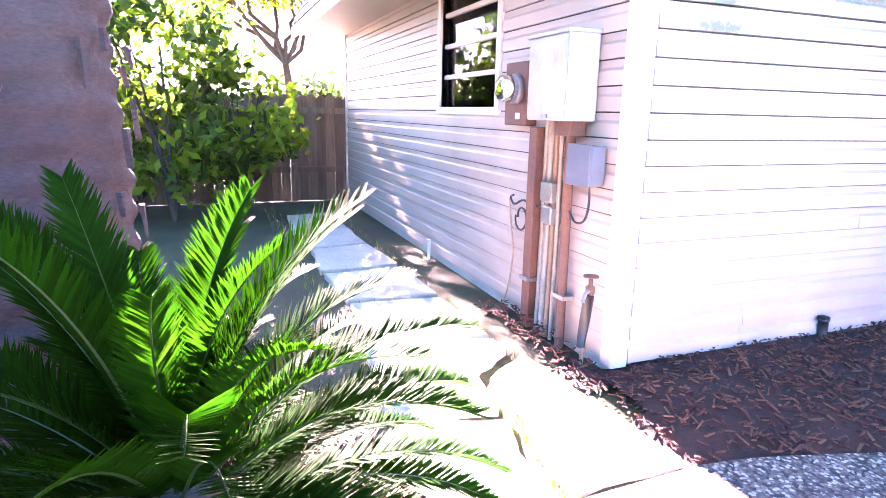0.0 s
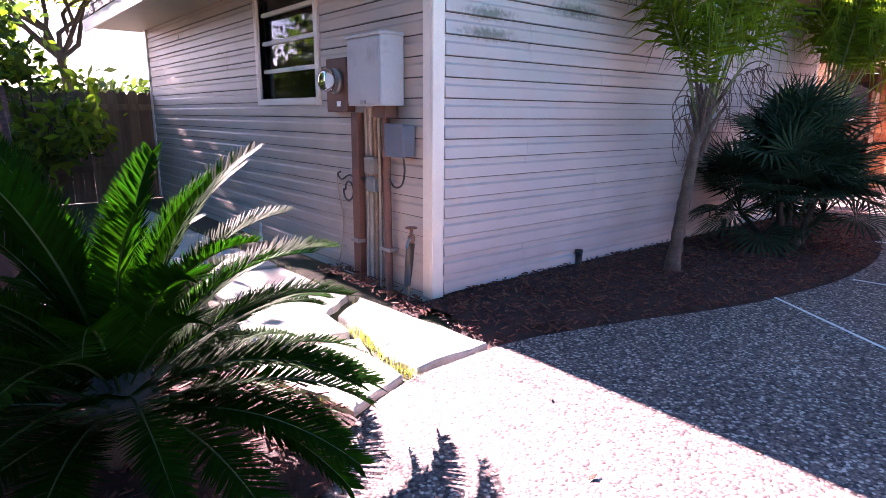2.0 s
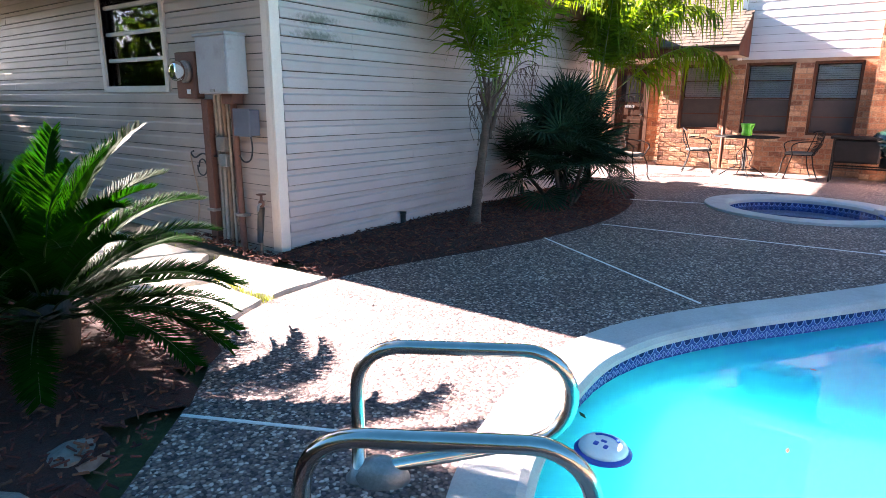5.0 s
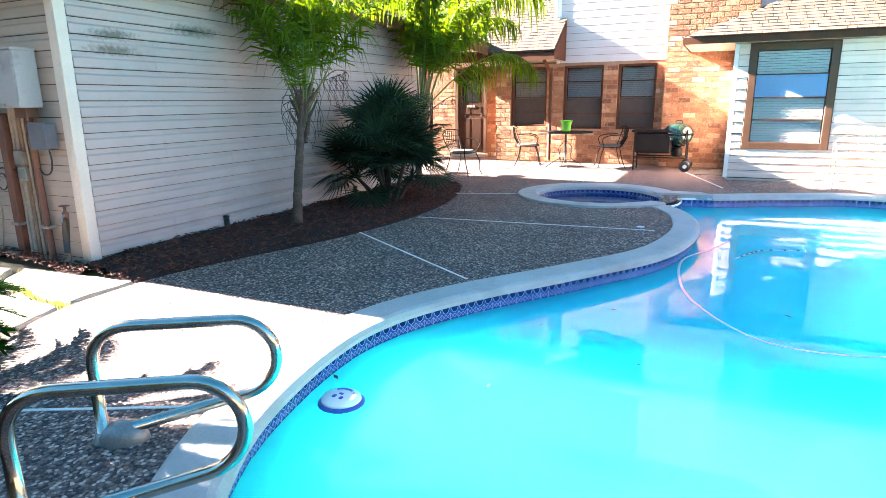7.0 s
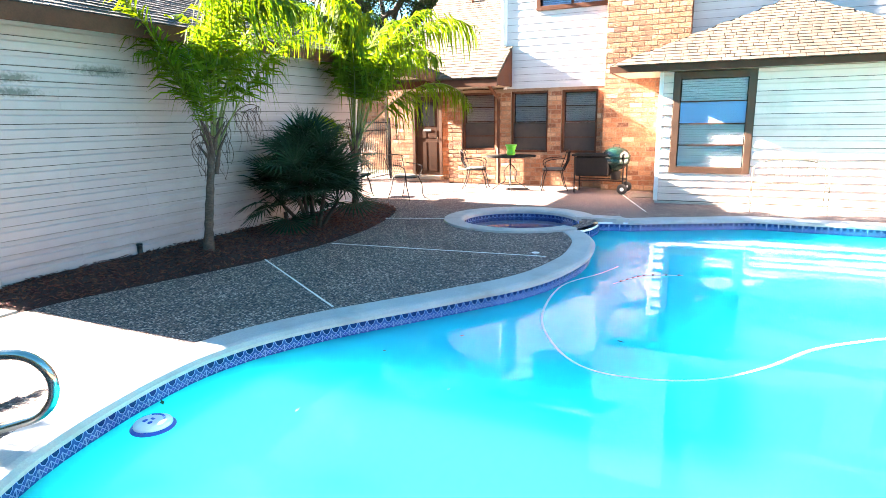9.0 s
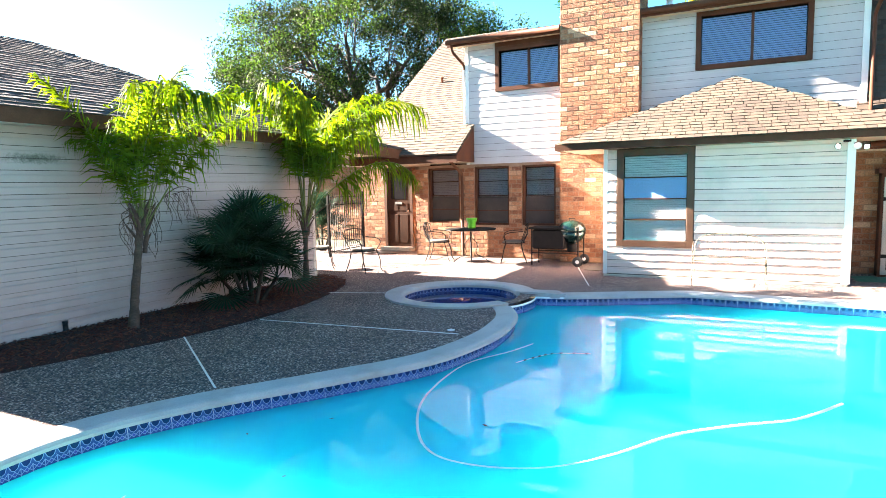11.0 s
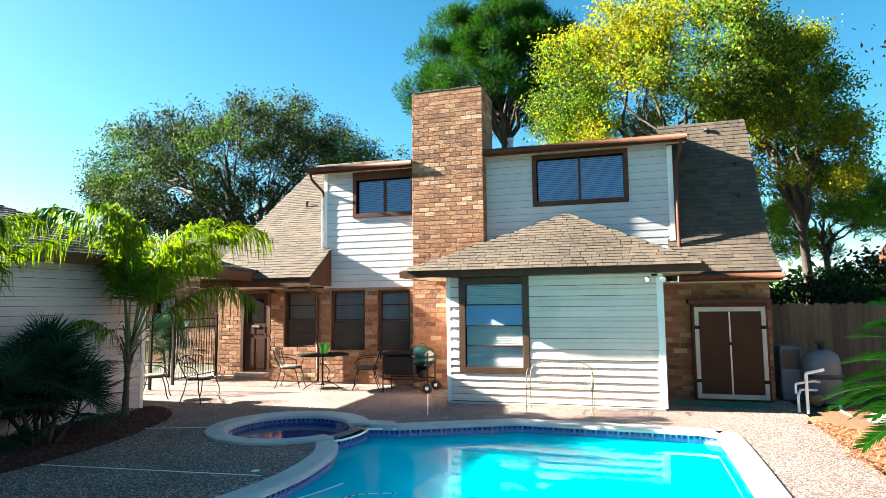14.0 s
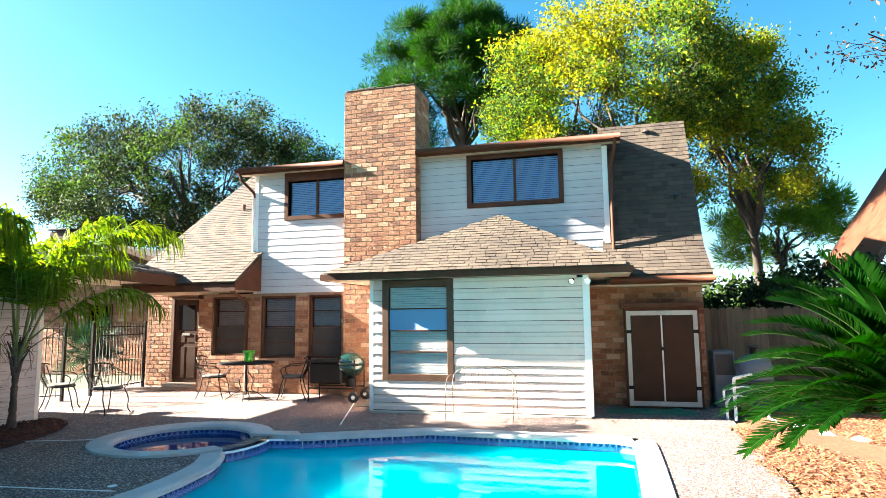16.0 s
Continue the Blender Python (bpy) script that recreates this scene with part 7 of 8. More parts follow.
def frond_mesh(name, length, start, droop, pairs, leaf, width, vee, mats, sweep=35, hang_down=0.0, bare=0.12, rib=0.010, seed=1, ragged=0.1, late=False, plume=0.0, weep=0.0):
    """A feather leaf: a curved midrib with a row of narrow leaflets on each side."""
    rnd = random.Random(seed)
    sp = spine(length, start, droop, 18 if late else 14, late)
    verts, faces, index = [], [], []
    ring = []
    for k, (x, z, a) in enumerate(sp):
        r = rib * (1.0 - 0.8 * k / (len(sp) - 1))
        n = len(verts)
        for u, v in ((1, 0), (0, 1), (-1, 0), (0, -1)):
            verts.append((x - v * r * math.sin(a), u * r, z + v * r * math.cos(a)))
        ring.append(n)
    for p, q in zip(ring, ring[1:]):
        for k in range(4):
            faces.append((p + k, p + (k + 1) % 4, q + (k + 1) % 4, q + k))
            index.append(1)
    for i in range(pairs):
        t = bare + (1 - bare) * (i + 0.5) / pairs
        f = t * (len(sp) - 1)
        k = min(int(f), len(sp) - 2)
        w = f - k
        x, z, a = (sp[k][j] + w * (sp[k + 1][j] - sp[k][j]) for j in range(3))
        size = leaf * (math.sin(math.pi * (0.12 + 0.80 * t)) ** 0.55) * rnd.uniform(1 - ragged, 1 + ragged)
        for side in (-1, 1):
            sw = radians(sweep + 25 * t + rnd.uniform(-4, 4) * (1 + 8 * ragged))
            lift = radians(vee + rnd.uniform(-5, 5) * (1 + 6 * ragged) + rnd.uniform(-plume, plume))
            along, up = Vector((math.cos(a), 0, math.sin(a))), Vector((-math.sin(a), 0, math.cos(a)))
            d = (math.sin(sw) * along + math.cos(sw) * (math.cos(lift) * Vector((0, side, 0)) + math.sin(lift) * up)).normalized()
            e = along * math.cos(sw) - Vector((0, side, 0)) * math.sin(sw)
            o = Vector((x, 0, z))
            m = o + d * size * 0.5
            tip = o + d * size
            if weep:
                # long soft leaflets that hang like ribbons
                w2 = weep * rnd.uniform(0.6, 1.15) * (0.72 + 0.28 * math.cos(a) ** 2)
                m = o + d * size * (0.5 - 0.14 * w2) - Vector((0, 0, size * 0.20 * w2))
                tip = o + d * size * (1.0 - 0.52 * w2) - Vector((0, 0, size * 0.72 * w2))
            m.z -= hang_down * size * 0.18
            tip.z -= hang_down * size * 0.65
            n = len(verts)
            verts += [tuple(o - e * width * 0.35), tuple(o + e * width * 0.35), tuple(m + e * width * 0.5), tuple(m - e * width * 0.5), tuple(tip)]
            faces += [(n, n + 1, n + 2, n + 3), (n + 3, n + 2, n + 4)]
            index += [0, 0]
    return from_lists(name, verts, faces, mats, index=index)


def frond_at(me, parent, base, azimuth, lean=0.0, roll=0.0, scale=1.0, name="frond"):
    ob = new(name, me)
    ob.parent = parent
    ob.matrix_basis = chain(parent).inverted() @ Matrix.Translation(base) @ Matrix.Rotation(radians(azimuth), 4, "Z") @ Matrix.Rotation(radians(lean), 4, "Y") @ Matrix.Rotation(radians(roll), 4, "X") @ Matrix.Scale(scale, 4)
    return ob


SAGO = [frond_mesh("sago_frond", 1.0, st, dr, 100, 0.16, 0.0115, ve, [M["sago_leaf"], M["sago_rib"]], sweep=28, rib=0.008, seed=k, ragged=0.05)
        for k, (st, dr, ve) in enumerate(((80, 45, 28), (68, 62, 25), (52, 66, 22), (36, 60, 18), (18, 55, 12), (2, 40, 8)))]


def sago(at, height, size, count, seed, label, first=0.0, last=5):
    rnd = random.Random(seed)
    p = thing("sago_palm", label, "sago palm", at)
    x, y, z = at
    b = B()
    prof = [(0.09, 0.0), (0.12, 0.06), (0.13, height * 0.5), (0.11, height * 0.85), (0.05, height)]
    lathe(b, prof, (x, y, z), 16)
    for v in b.verts:
        v.co += Vector((noise.noise(v.co * 9) * 0.03, noise.noise(v.co * 9 + Vector((5, 0, 0))) * 0.03, 0))
    part("trunk", b, M["bark"], p)
    top = Vector((x, y, z + height * 0.9))
    for k in range(count):
        tier = min(last, int(6 * (first + (1 - first) * (k / count) ** 0.9)))
        az = k * 137.5 + rnd.uniform(-12, 12)
        r = 0.03 + 0.10 * k / count
        base = top + Vector((r * math.cos(radians(az)), r * math.sin(radians(az)), -0.12 * k / count))
        frond_at(SAGO[tier], p, base, az, rnd.uniform(-7, 7), rnd.uniform(-10, 10), size * rnd.uniform(0.88, 1.08))
    return p


sago((-2.13, -0.90, 0.03), 0.38, 0.87, 66, 5, "large sago palm with arching glossy dark green fronds", 0.0, 4)
sago((3.85, -11.15, 0.03), 1.0, 1.26, 118, 9, "large sago palm with dark green fronds in the mulch bed", 0.1, 4)

# feather palms along the garage
QUEEN = [frond_mesh("palm_frond", 1.0, st, dr, 84, leaf, 0.0115, 2, [M["queen_leaf"], M["queen_rib"]], sweep=sw, bare=bare, rib=0.0060, seed=20 + k, ragged=0.38, late=True, plume=38, weep=weep)
         for k, (st, dr, weep, bare, leaf, sw) in enumerate(((74, 38, 0.75, 0.30, 0.25, 34), (87, 135, 1.1, 0.34, 0.28, 26), (64, 62, 1.25, 0.34, 0.27, 26), (78, 75, 1.1, 0.34, 0.28, 28), (88, 40, 0.8, 0.36, 0.25, 36),
                                                              (70, 112, 1.15, 0.34, 0.27, 26), (48, 120, 1.2, 0.30, 0.28, 24), (83, 95, 1.1, 0.34, 0.28, 28)))]


def feather_palm(at, stem, radius, lean, seed, label, fronds, strands=24, sprays=()):
    rnd = random.Random(seed)
    p = thing("feather_palm", label, "palm tree", at)
    o = Vector(at)
    pts, rad = [], []
    for k in range(25):
        t = k / 24
        pts.append(o + Vector((lean[0] * t ** 1.2, lean[1] * t ** 1.2, stem * t - 0.05)))
        rad.append(radius * (1.0 + 0.75 * math.exp(-t * 9)) * (1 - 0.25 * t) * (1.0 + 0.10 * (k % 2)) * rnd.uniform(0.95, 1.05))
    b = tube(B(), pts, rad, 14)
    for v in b.verts:
        v.co += Vector((noise.noise(v.co * 14), noise.noise(v.co * 14 + Vector((7, 0, 0))), 0)) * 0.010
    part("trunk", b, M["palm_bark"], p, smooth=True)
    top = pts[-1]
    # old leaf bases, splitting away from the stem
    for k in range(11):
        a = radians(k * 137.5 + 20)
        d = Vector((math.cos(a), math.sin(a), 0))
        q = top + d * 0.03 + Vector((0, 0, -0.42 + 0.04 * k))
        L = rnd.uniform(0.22, 0.40)
        part("leaf_sheath", tube(B(), [q, q + d * 0.035 + Vector((0, 0, 0.5 * L)), q + d * rnd.uniform(0.08, 0.16) + Vector((0, 0, L))], [0.030, 0.020, 0.008], 6), M["thatch"], p)
    for k, (az, kind, size) in enumerate(fronds):
        a = radians(az)
        frond_at(QUEEN[kind], p, top + Vector((0.035 * math.cos(a), 0.035 * math.sin(a), 0.02 - 0.25 * rnd.random())), az, rnd.uniform(-3, 3), rnd.uniform(-10, 10), size)
    # curled dry flower strands hanging from the crown
    for k in range(strands):
        a = radians(k * 137.5 + 50)
        d, e = Vector((math.cos(a), math.sin(a), 0)), Vector((-math.sin(a), math.cos(a), 0))
        q = top + d * 0.04 + Vector((0, 0, rnd.uniform(-0.10, 0.35)))
        L, c, turn = rnd.uniform(0.25, 0.55), rnd.uniform(0.03, 0.07), rnd.uniform(0, 6.28)
        line = []
        for i in range(19):
            t = i / 18
            line.append(q + d * (0.16 * math.sin(t * 2.4) + c * t * math.cos(t * 9 + turn)) + e * c * 1.6 * t * math.sin(t * 9 + turn) + Vector((0, 0, 0.10 * math.sin(t * 3.1) - L * t * t)))
        part("dry_strand", tube(B(), line, [0.0055 - 0.003 * i / 18 for i in range(19)], 4), M["thatch"], p)
    # old flower stalks that lean out with a fringe of curled threads
    for az, out, rise, threads in sprays:
        a = radians(az)
        d, e = Vector((math.cos(a), math.sin(a), 0)), Vector((-math.sin(a), math.cos(a), 0))
        stalk = [top + d * out * t + Vector((0, 0, -0.15 + rise * math.sin(1.9 * t))) for t in (i / 9 for i in range(10))]
        spray = part("flower_stalk", tube(B(), stalk, [0.010 - 0.006 * i / 9 for i in range(10)], 5), M["thatch"], p)
        for k in range(threads):
            q = stalk[4].lerp(stalk[9], rnd.random())
            L, c, turn, side = rnd.uniform(0.18, 0.42), rnd.uniform(0.02, 0.05), rnd.uniform(0, 6.28), rnd.uniform(-0.12, 0.12)
            curl = [q + e * (side * t + c * t * math.sin(t * 8 + turn)) + d * (0.06 * t + c * t * math.cos(t * 8 + turn)) + Vector((0, 0, 0.04 * math.sin(t * 3.1) - L * t * t)) for t in (i / 12 for i in range(13))]
            part("dry_strand", tube(B(), curl, [0.0042 - 0.0022 * i / 12 for i in range(13)], 4), M["thatch"], spray)
    return p


feather_palm((1.97, -0.66, 0.0), 1.40, 0.050, (0.17, -0.05), 3, "young feather palm with yellow-green fronds and dry curled strands",
             ((168, 0, 1.95), (-14, 2, 2.10), (-36, 3, 1.9), (-75, 1, 2.35), (60, 1, 2.2), (196, 3, 1.1), (-20, 4, 1.9), (-125, 7, 1.9), (15, 2, 1.5), (150, 7, 1.4), (-105, 1, 2.15), (-50, 7, 2.2), (100, 7, 1.9), (-150, 3, 1.5)),
             strands=20, sprays=((-20, 0.62, 0.52, 22), (-150, 0.30, 0.30, 12)))
feather_palm((5.55, -0.35, 0.0), 1.25, 0.048, (-0.05, -0.08), 7, "young feather palm by the garage's far corner",
             ((165, 1, 3.15), (-20, 7, 2.8), (-47, 5, 3.3), (-52, 6, 2.3), (175, 6, 1.35), (-92, 5, 2.4), (-120, 7, 2.5), (195, 3, 2.3), (40, 1, 2.8), (-70, 3, 2.7), (-150, 1, 2.9), (-28, 5, 2.4), (-80, 7, 2.2), (-170, 7, 2.8), (-5, 3, 2.2)),
             strands=12, sprays=((-50, 0.75, 0.40, 14),))

# fan palm clump
def fan_mesh(name, blades, length, seed):
    rnd = random.Random(seed)
    verts, faces = [], []
    for k in range(blades):
        a = radians(-120 + 240 * k / (blades - 1))
        L = length * (0.75 + 0.25 * math.cos(a * 0.7)) * rnd.uniform(0.93, 1.05)
        d, e = Vector((math.cos(a), math.sin(a), 0)), Vector((-math.sin(a), math.cos(a), 0))
        up = Vector((0, 0, 1))
        n = len(verts)
        o = Vector((0, 0, 0))
        m, t = d * L * 0.5 + up * 0.03, d * L + up * (-0.02 + rnd.uniform(-0.02, 0.03))
        w = 0.014
        verts += [tuple(o), tuple(m - e * w + up * 0.006), tuple(m), tuple(m + e * w + up * 0.006), tuple(t)]
        faces += [(n, n + 1, n + 2), (n, n + 2, n + 3), (n + 1, n + 4, n + 2), (n + 2, n + 4, n + 3)]
    return from_lists(name, verts, faces, M["fan_leaf"])


FANS = [fan_mesh("fan_leaf", 24, 0.48, 60 + k) for k in range(4)]


def fan_palm(at, stems, seed, label, spread=0.45, reach=1.0, leaves=17):
    rnd = random.Random(seed)
    p = thing("fan_palm", label, "fan palm", at)
    o = Vector(at)
    for s in range(stems):
        a = s * 2.4 + rnd.uniform(-0.3, 0.3)
        r = spread * (s / max(1, stems - 1)) ** 0.6
        foot = o + Vector((0.35 * r * math.cos(a), 0.35 * r * math.sin(a), 0))
        head = o + Vector((r * math.cos(a), r * math.sin(a), reach * rnd.uniform(0.7, 1.0) * (1.0 - 0.75 * s / stems)))
        part("stem", tube(B(), [foot, foot.lerp(head, 0.5) + Vector((0, 0, 0.02)), head], [0.032, 0.028, 0.022], 8), M["bark"], p)
        for k in range(leaves):
            az, el = k * 137.5 + s * 40 + rnd.uniform(-10, 10), 88 - 112 * (k / leaves) ** 1.2 + rnd.uniform(-8, 8)
            d = Vector((math.cos(radians(az)) * math.cos(radians(el)), math.sin(radians(az)) * math.cos(radians(el)), math.sin(radians(el))))
            L = rnd.uniform(0.24, 0.50)
            tip = head + d * L
            part("petiole", tube(B(), [head, head + d * L * 0.6 + Vector((0, 0, 0.01)), tip], [0.008, 0.006, 0.004], 4), M["fan_leaf"], p)
            q = d.to_track_quat("X", "Z").to_matrix().to_4x4()
            ob = new("fan_leaf", FANS[k % 4])
            ob.parent = p
            ob.matrix_basis = chain(p).inverted() @ Matrix.Translation(tip) @ q @ Matrix.Rotation(radians(rnd.uniform(-30, 30)), 4, "X") @ Matrix.Rotation(radians(rnd.uniform(5, 30)), 4, "Y")
    return p


fan_palm((3.72, -0.85, 0.03), 7, 11, "dark green fan palm clump in the garage bed", 0.44, 1.0, 14)
fan_palm((10.35, 3.0, 0.0), 3, 13, "dark fan palm behind the iron railing", 0.25, 1.0, 12)

# the great palm trunk
tp = thing("palm_trunk", "massive grey palm trunk with ringed bark and torn fibres", "palm tree", (-2.70, 0.25, 0))
b = B()
H, SEG = 3.4, 44
rings = []
for i in range(131):
    z = -0.05 + H * i / 130
    r = 0.40 + 0.10 * math.exp(-z / 0.35) - 0.012 * min(z, 9.0)
    row = []
    for k in range(SEG):
        a = 2 * math.pi * k / SEG
        dz = 0.04 * math.sin(a * 2)
        bump_ = 0.012 * math.sin((z + dz) * 48) + 0.03 * noise.noise((3 * math.cos(a), 3 * math.sin(a), z * 2.2)) + 0.016 * noise.noise((9 * math.cos(a), 9 * math.sin(a), z * 8))
        rr = r + bump_
        row.append(b.verts.new((-2.70 + rr * math.cos(a), 0.25 + rr * math.sin(a), z)))
    rings.append(row)
for p, q in zip(rings, rings[1:]):
    for k in range(SEG):
        b.faces.new((p[k], p[(k + 1) % SEG], q[(k + 1) % SEG], q[k])).smooth = True
part("trunk", b, M["great_bark"], tp)
rnd = random.Random(41)
for k in range(22):
    a, z = rnd.uniform(-2.6, 0.6), rnd.uniform(0.9, 3.2)
    r = 0.42
    o = Vector((-2.70 + r * math.cos(a), 0.25 + r * math.sin(a), z))
    out = Vector((math.cos(a), math.sin(a), 0))
    t = Vector((-out.y, out.x, 0))
    L, w = rnd.uniform(0.06, 0.2), rnd.uniform(0.010, 0.028)
    ra = [o - t * w, o + t * w, o + t * w * 0.9 + out * 0.02, o - t * w * 0.9 + out * 0.02]
    rb = [q + Vector((0, 0, -L)) + out * rnd.uniform(0.005, 0.025) - t * 0.01 for q in (o - t * w * 0.2, o + t * w * 0.2, o + t * w * 0.2 + out * 0.01, o - t * w * 0.2 + out * 0.01)]
    bb = solid(B(), [tuple(v) for v in ra], [tuple(v) for v in rb])
    bmesh.ops.recalc_face_normals(bb, faces=bb.faces)
    part("bark_flap", bb, M["great_bark"], tp)
# an added, unseen crown, hung low and trimmed so its shadow falls on the pool
for k in range(84):
    az = (k * 137.5) % 360
    tier = min(4, k // 14) if not 30 < az < 150 else k % 2
    if tier > 1 and (az < 60 or az > 285):
        continue
    frond_at(QUEEN[(7, 1, 1, 5, 6)[tier]], tp, (-2.85, 0.25, 3.3), az, rnd.uniform(-8, 8), rnd.uniform(-15, 15), 2.6 if tier > 1 else 2.0)


# ---------------------------------------------------------------- trees
def leaf_cloud(name, centres, per, spread, size, mats, seed, slim=0.24, tufted=False):
    """Many small leaves, each a folded diamond, in clumps round the twig ends."""
    g = np.random.default_rng(seed)
    c = np.repeat(np.asarray(centres, float), per, axis=0)
    n = len(c)
    step = g.normal(0, 1, (n, 3)) * np.array([spread, spread, spread * 0.75])
    u = g.normal(0, 1, (n, 3))
    if tufted:
        # needles stand out from the middle of each tuft, most of them upwards
        step = step / (np.linalg.norm(step, axis=1)[:, None] + 1e-9) * spread * (g.random((n, 1)) ** 0.4) * 1.5
        u = step / spread + 0.25 * u + np.array([0, 0, 0.5])
    c = c + step
    u /= np.linalg.norm(u, axis=1)[:, None]
    w = np.cross(u, g.normal(0, 1, (n, 3)))
    w /= np.linalg.norm(w, axis=1)[:, None] + 1e-9
    L = (size * g.uniform(0.6, 1.3, n))[:, None]
    v = np.stack([c - u * L * 0.5, c + w * L * slim, c + u * L * 0.5, c - w * L * slim], 1).reshape(-1, 3)
    f = np.arange(4 * n).reshape(-1, 4)
    index = None
    if len(mats) > 1:
        # clumps keep to one kind of leaf, with some strays
        centres = np.asarray(centres, float)
        wave = np.sin(centres[:, 0] * 0.9 + seed) + np.sin(centres[:, 1] * 1.1 + 2 * seed) + np.sin(centres[:, 2] * 1.3) + g.normal(0, 0.6, len(centres))
        rank = np.argsort(np.argsort(-wave)) * len(mats) // len(centres)
        rank = np.repeat(rank, per)
        stray = g.random(n) < 0.25
        rank[stray] = g.integers(0, len(mats), int(stray.sum()))
        index = [int(k) for k in rank]
    return from_lists(name, v.tolist(), f.tolist(), mats, index=index)


def tree(name, label, at, trunk_h, trunk_r, centre, radii, tips, per, spread, size, mats, seed, bark="bark", gaps=0.35, limbs=7, low=-0.6, slim=0.24, tufted=False):
    """A tapered trunk that parts into limbs and twigs, with clumps of leaves at the ends."""
    rnd = random.Random(seed)
    t = thing(name, label, "tree", at)
    o, c, r = Vector(at), Vector(centre), Vector(radii)
    fork = o + Vector(((c.x - o.x) * 0.25, (c.y - o.y) * 0.25, trunk_h))
    b = tube(B(), [o, o.lerp(fork, 0.5) + Vector((0.05, -0.05, 0)), fork], [trunk_r * 1.3, trunk_r, trunk_r * 0.75], 12)
    ends = []
    bend = random.Random(seed + 500)
    for k in range(limbs):
        a = 2 * math.pi * k / limbs + rnd.uniform(-0.3, 0.3)
        el = rnd.uniform(0.05, 0.95)
        q = c + Vector((r.x * 0.62 * math.cos(a) * math.cos(el), r.y * 0.62 * math.sin(a) * math.cos(el), r.z * (0.75 * math.sin(el) - 0.15)))
        mid = fork.lerp(q, 0.5) + Vector((rnd.uniform(-0.3, 0.3), rnd.uniform(-0.3, 0.3), 0.12 * r.z))
        # crooked limbs: the line wanders more the further it reaches
        knots = [fork.lerp(mid, 0.33), fork.lerp(mid, 0.68), mid, mid.lerp(q, 0.33), mid.lerp(q, 0.68)]
        sway = 0.07 * (q - fork).length
        knots = [n + Vector((bend.uniform(-sway, sway), bend.uniform(-sway, sway), bend.uniform(-sway, sway))) for n in knots]
        tube(b, [fork] + knots + [q], [trunk_r * f for f in (0.58, 0.50, 0.42, 0.35, 0.28, 0.20, 0.12)], 7)
        ends.append((mid, q))
    clumps = []
    tries = 0
    while len(clumps) < tips and tries < tips * 12:
        tries += 1
        d = Vector((rnd.gauss(0, 1), rnd.gauss(0, 1), rnd.gauss(0, 1))).normalized()
        if d.z < low:
            continue
        s = rnd.uniform(0.45, 1.0) ** 0.5 * (1.0 + 0.22 * noise.noise(d * 2.3 + Vector((seed, 0, 0))))
        q = c + Vector((r.x * d.x * s, r.y * d.y * s, r.z * d.z * s))
        if noise.noise(q * 0.9 + Vector((seed * 3.1, 0, 0))) < gaps - 0.5:
            continue
        clumps.append(q)
    for q in clumps[:: max(1, len(clumps) // 130)]:
        mid, e = min(ends, key=lambda m: (m[1] - q).length)
        s = mid.lerp(e, rnd.uniform(0.4, 1.0))
        tube(b, [s, s.lerp(q, 0.5) + Vector((0, 0, 0.1)), q], [trunk_r * 0.10, trunk_r * 0.07, trunk_r * 0.02], 4)
    part("trunk", b, M[bark], t)
    hang("crown", leaf_cloud("crown", [tuple(q) for q in clumps], per, spread, size, mats, seed, slim, tufted), t, kind="stuff")
    return t


tree("oak_tree", "broad dark green live oak behind the roofs", (25.0, 10.5, 0), 3.5, 0.40, (25.0, 11.2, 8.0), (6.5, 8.7, 4.3), 1000, 140, 0.30, 0.14, [M["oak_leaf"], M["oak_leaf"], M["oak_leaf"], M["green_leaf"]], 101, gaps=0.47, limbs=17, low=-0.75)
tree("pine_tree", "tall pine with dense tufted green needles", (22.5, -3.4, 0), 8.5, 0.18, (22.5, -3.4, 11.2), (3.2, 3.9, 3.5), 400, 400, 0.34, 0.24, [M["pine_leaf"]], 102, gaps=0.47, limbs=13, slim=0.05, tufted=True)
tree("shade_tree", "tall tree with leaves turning yellow behind the house", (18.5, -10.0, 0), 4.5, 0.17, (18.5, -9.6, 8.6), (3.4, 4.5, 3.4), 680, 130, 0.24, 0.115, [M["yellow_leaf"], M["yellow_leaf"], M["yellow_leaf"], M["lime_leaf"], M["green_leaf"]], 103, gaps=0.56, limbs=12)
tree("shade_tree", "tall green tree beside the yellow one", (19.5, -13.8, 0), 4.0, 0.16, (19.5, -13.3, 7.3), (2.7, 2.3, 3.3), 400, 130, 0.24, 0.115, [M["yellow_leaf"], M["lime_leaf"], M["green_leaf"]], 104, gaps=0.56, limbs=11)
tree("young_pine", "light green pine beyond the fence", (24.0, -15.6, 0), 3.4, 0.14, (24.0, -15.6, 4.6), (2.2, 2.4, 2.2), 90, 220, 0.34, 0.32, [M["lime_leaf"]], 105, gaps=0.48, limbs=9, slim=0.05, tufted=True)
tree("thin_tree", "thin half-bare tree against the sky", (15.2, -19.5, 0), 5.5, 0.14, (15.2, -16.9, 9.0), (1.6, 2.2, 1.6), 60, 16, 0.35, 0.14, [M["thatch"], M["rust"]], 106, gaps=0.5, limbs=10)
tree("oak_tree", "spreading tree with dark limbs beyond the back fence", (0.7, 18.0, 0), 2.8, 0.15, (-0.4, 17.6, 5.7), (5.4, 2.0, 2.2), 430, 100, 0.36, 0.16, [M["lime_leaf"], M["green_leaf"], M["yellow_leaf"]], 107, gaps=0.40, limbs=9)
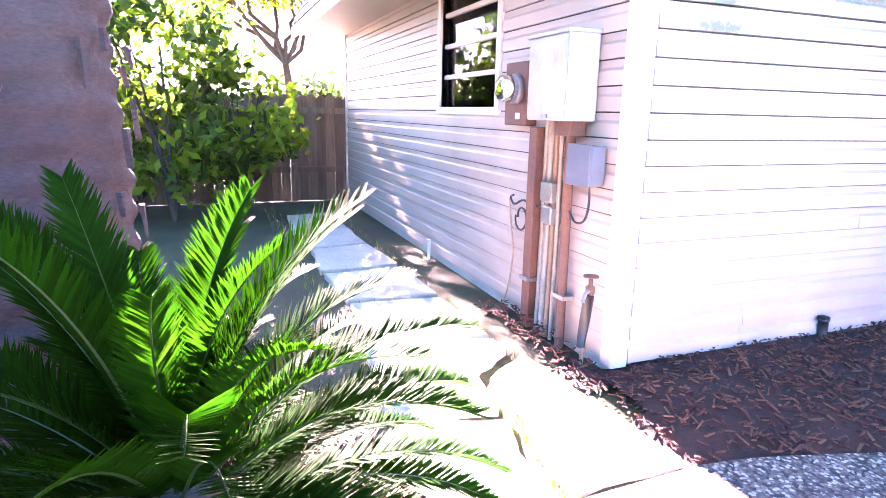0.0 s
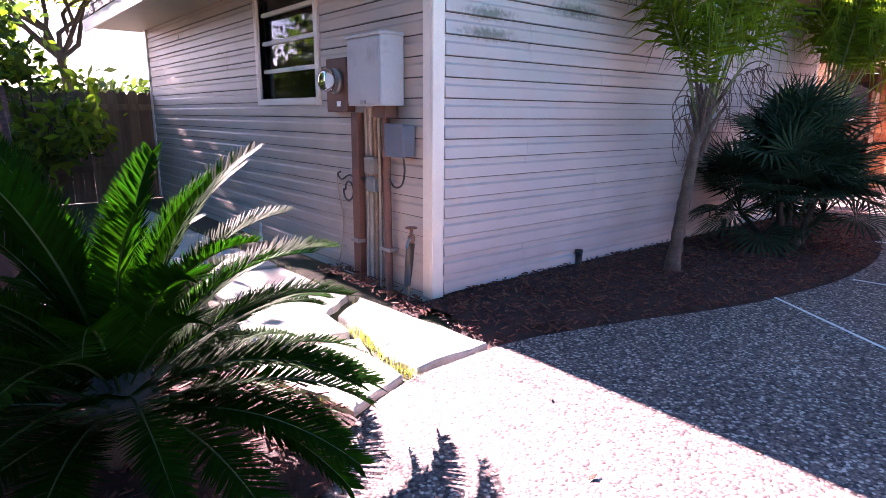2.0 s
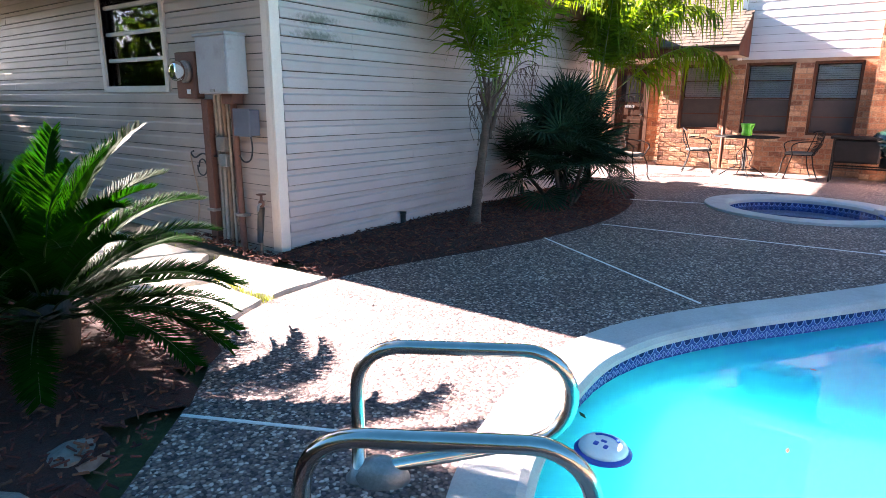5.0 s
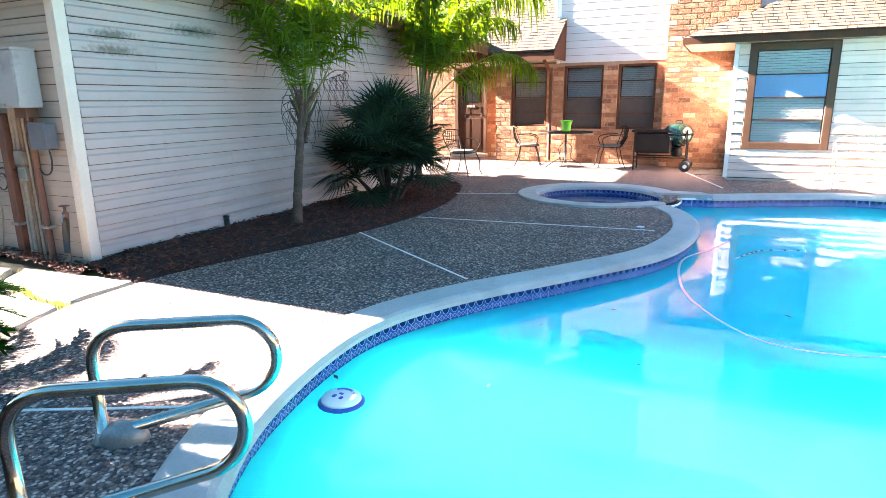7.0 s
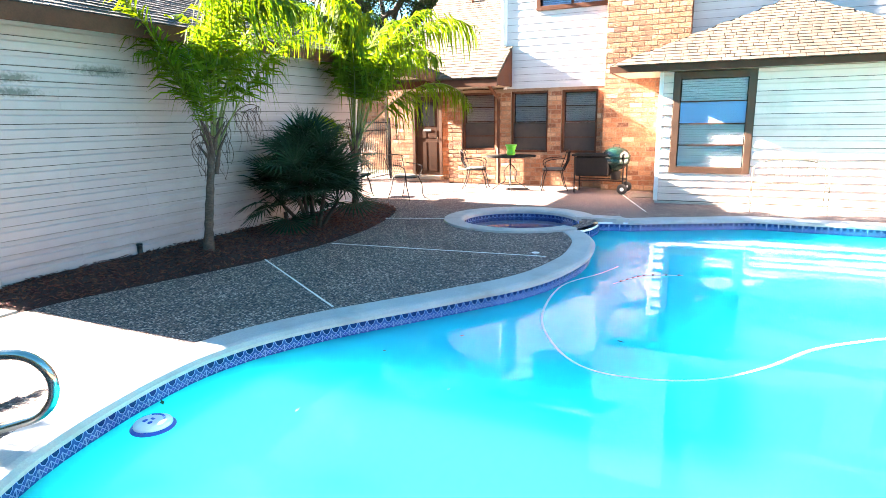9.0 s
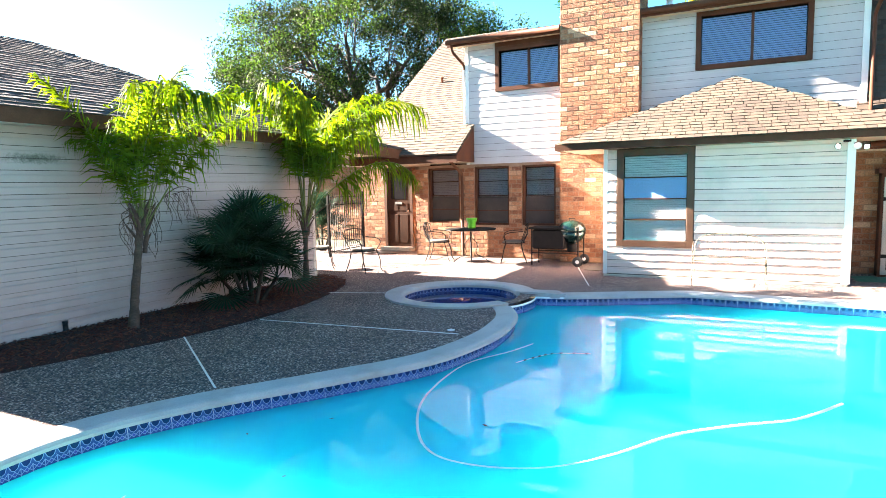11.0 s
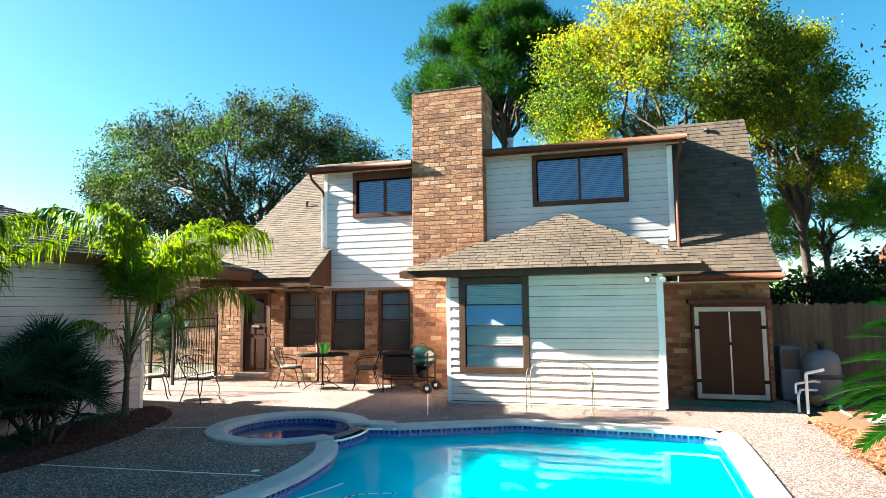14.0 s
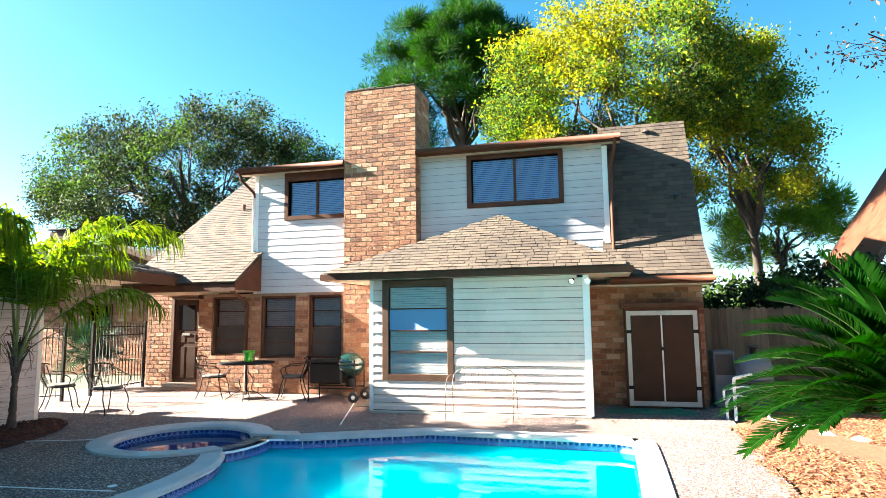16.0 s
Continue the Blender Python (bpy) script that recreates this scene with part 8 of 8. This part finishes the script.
tree("oak_tree", "dark leafy tree over the fence corner", (-6.5, 10.0, 0), 2.5, 0.3, (-6.2, 9.4, 4.9), (3.0, 2.8, 2.7), 300, 60, 0.42, 0.18, [M["oak_leaf"], M["green_leaf"]], 108, limbs=9)


def shrub(label, at, radii, tips, per, spread, size, mats, seed):
    x, y, z = at
    rnd = random.Random(seed)
    s = thing("shrub", label, "shrub", (x, y, -0.03))
    for k in range(8):
        a = k * 0.785 + rnd.uniform(-0.2, 0.2)
        q = Vector((x + radii[0] * 0.6 * math.cos(a), y + radii[1] * 0.6 * math.sin(a), z + radii[2] * rnd.uniform(0.0, 0.7)))
        part("stem", tube(B(), [(x, y, -0.03), (x + 0.3 * (q.x - x), y + 0.3 * (q.y - y), z * 0.6), q], [0.03, 0.022, 0.008], 5), M["bark"], s)
    pts = []
    while len(pts) < tips:
        d = Vector((rnd.gauss(0, 1), rnd.gauss(0, 1), rnd.gauss(0, 1))).normalized() * rnd.uniform(0.5, 1.0) ** 0.5
        q = Vector((x + radii[0] * d.x, y + radii[1] * d.y, z + radii[2] * d.z))
        if q.z > 0.05 and noise.noise(q * 1.4) > -0.18:
            pts.append(tuple(q))
    hang("leaves", leaf_cloud("leaves", pts, per, spread, size, mats, seed), s, kind="stuff")


shrub("tall shrub with bright sunlit leaves before the fence", (-2.45, 5.6, 1.55), (0.95, 0.8, 1.35), 85, 26, 0.18, 0.17, [M["lime_leaf"], M["lime_leaf"], M["green_leaf"]], 201)
shrub("leafy shrub with drooping bright leaves", (-1.65, 5.9, 1.25), (0.75, 0.6, 0.75), 46, 22, 0.15, 0.19, [M["lime_leaf"], M["green_leaf"]], 202)
shrub("dense dark shrub at the fence", (-3.9, 6.0, 1.3), (1.1, 0.8, 1.6), 130, 46, 0.20, 0.12, [M["green_leaf"], M["oak_leaf"]], 203)
shrub("dark hedge over the side fence", (12.6, -12.2, 1.2), (0.8, 1.9, 1.0), 230, 60, 0.2, 0.11, [M["oak_leaf"]], 204)
shrub("green shrub beyond the fence", (13.2, -13.8, 1.8), (0.5, 1.6, 1.0), 170, 60, 0.2, 0.12, [M["green_leaf"], M["oak_leaf"]], 205)

# far woods closing the place on all sides
g = np.random.default_rng(77)
pts = []
for k in range(1500):
    a = g.uniform(0, 2 * math.pi)
    far = g.uniform(42, 52)
    pts.append((far * math.cos(a) + 3, far * math.sin(a) - 2, g.uniform(0.3, 1.0) ** 1.0 * (3.4 + 1.8 * math.sin(a * 7) + 1.0 * math.sin(a * 17 + 1))))
tagged(new("far_woods", leaf_cloud("far_woods", pts, 26, 0.9, 0.8, [M["oak_leaf"], M["green_leaf"]], 78)), "distant line of dark green trees round the gardens", "woods", kind="stuff")
pts = []
for k in range(520):
    pts.append((g.uniform(-13.5, -10.5), g.uniform(-16, 8), g.uniform(0.2, 4.5)))
for k in range(420):
    pts.append((g.uniform(-12, 9), g.uniform(-18.5, -15.5), g.uniform(0.2, 3.2)))
tagged(new("back_woods", leaf_cloud("back_woods", pts, 40, 0.5, 0.3, [M["oak_leaf"], M["green_leaf"]], 79)), "leafy trees and hedges beyond the garden fence", "woods", kind="stuff")
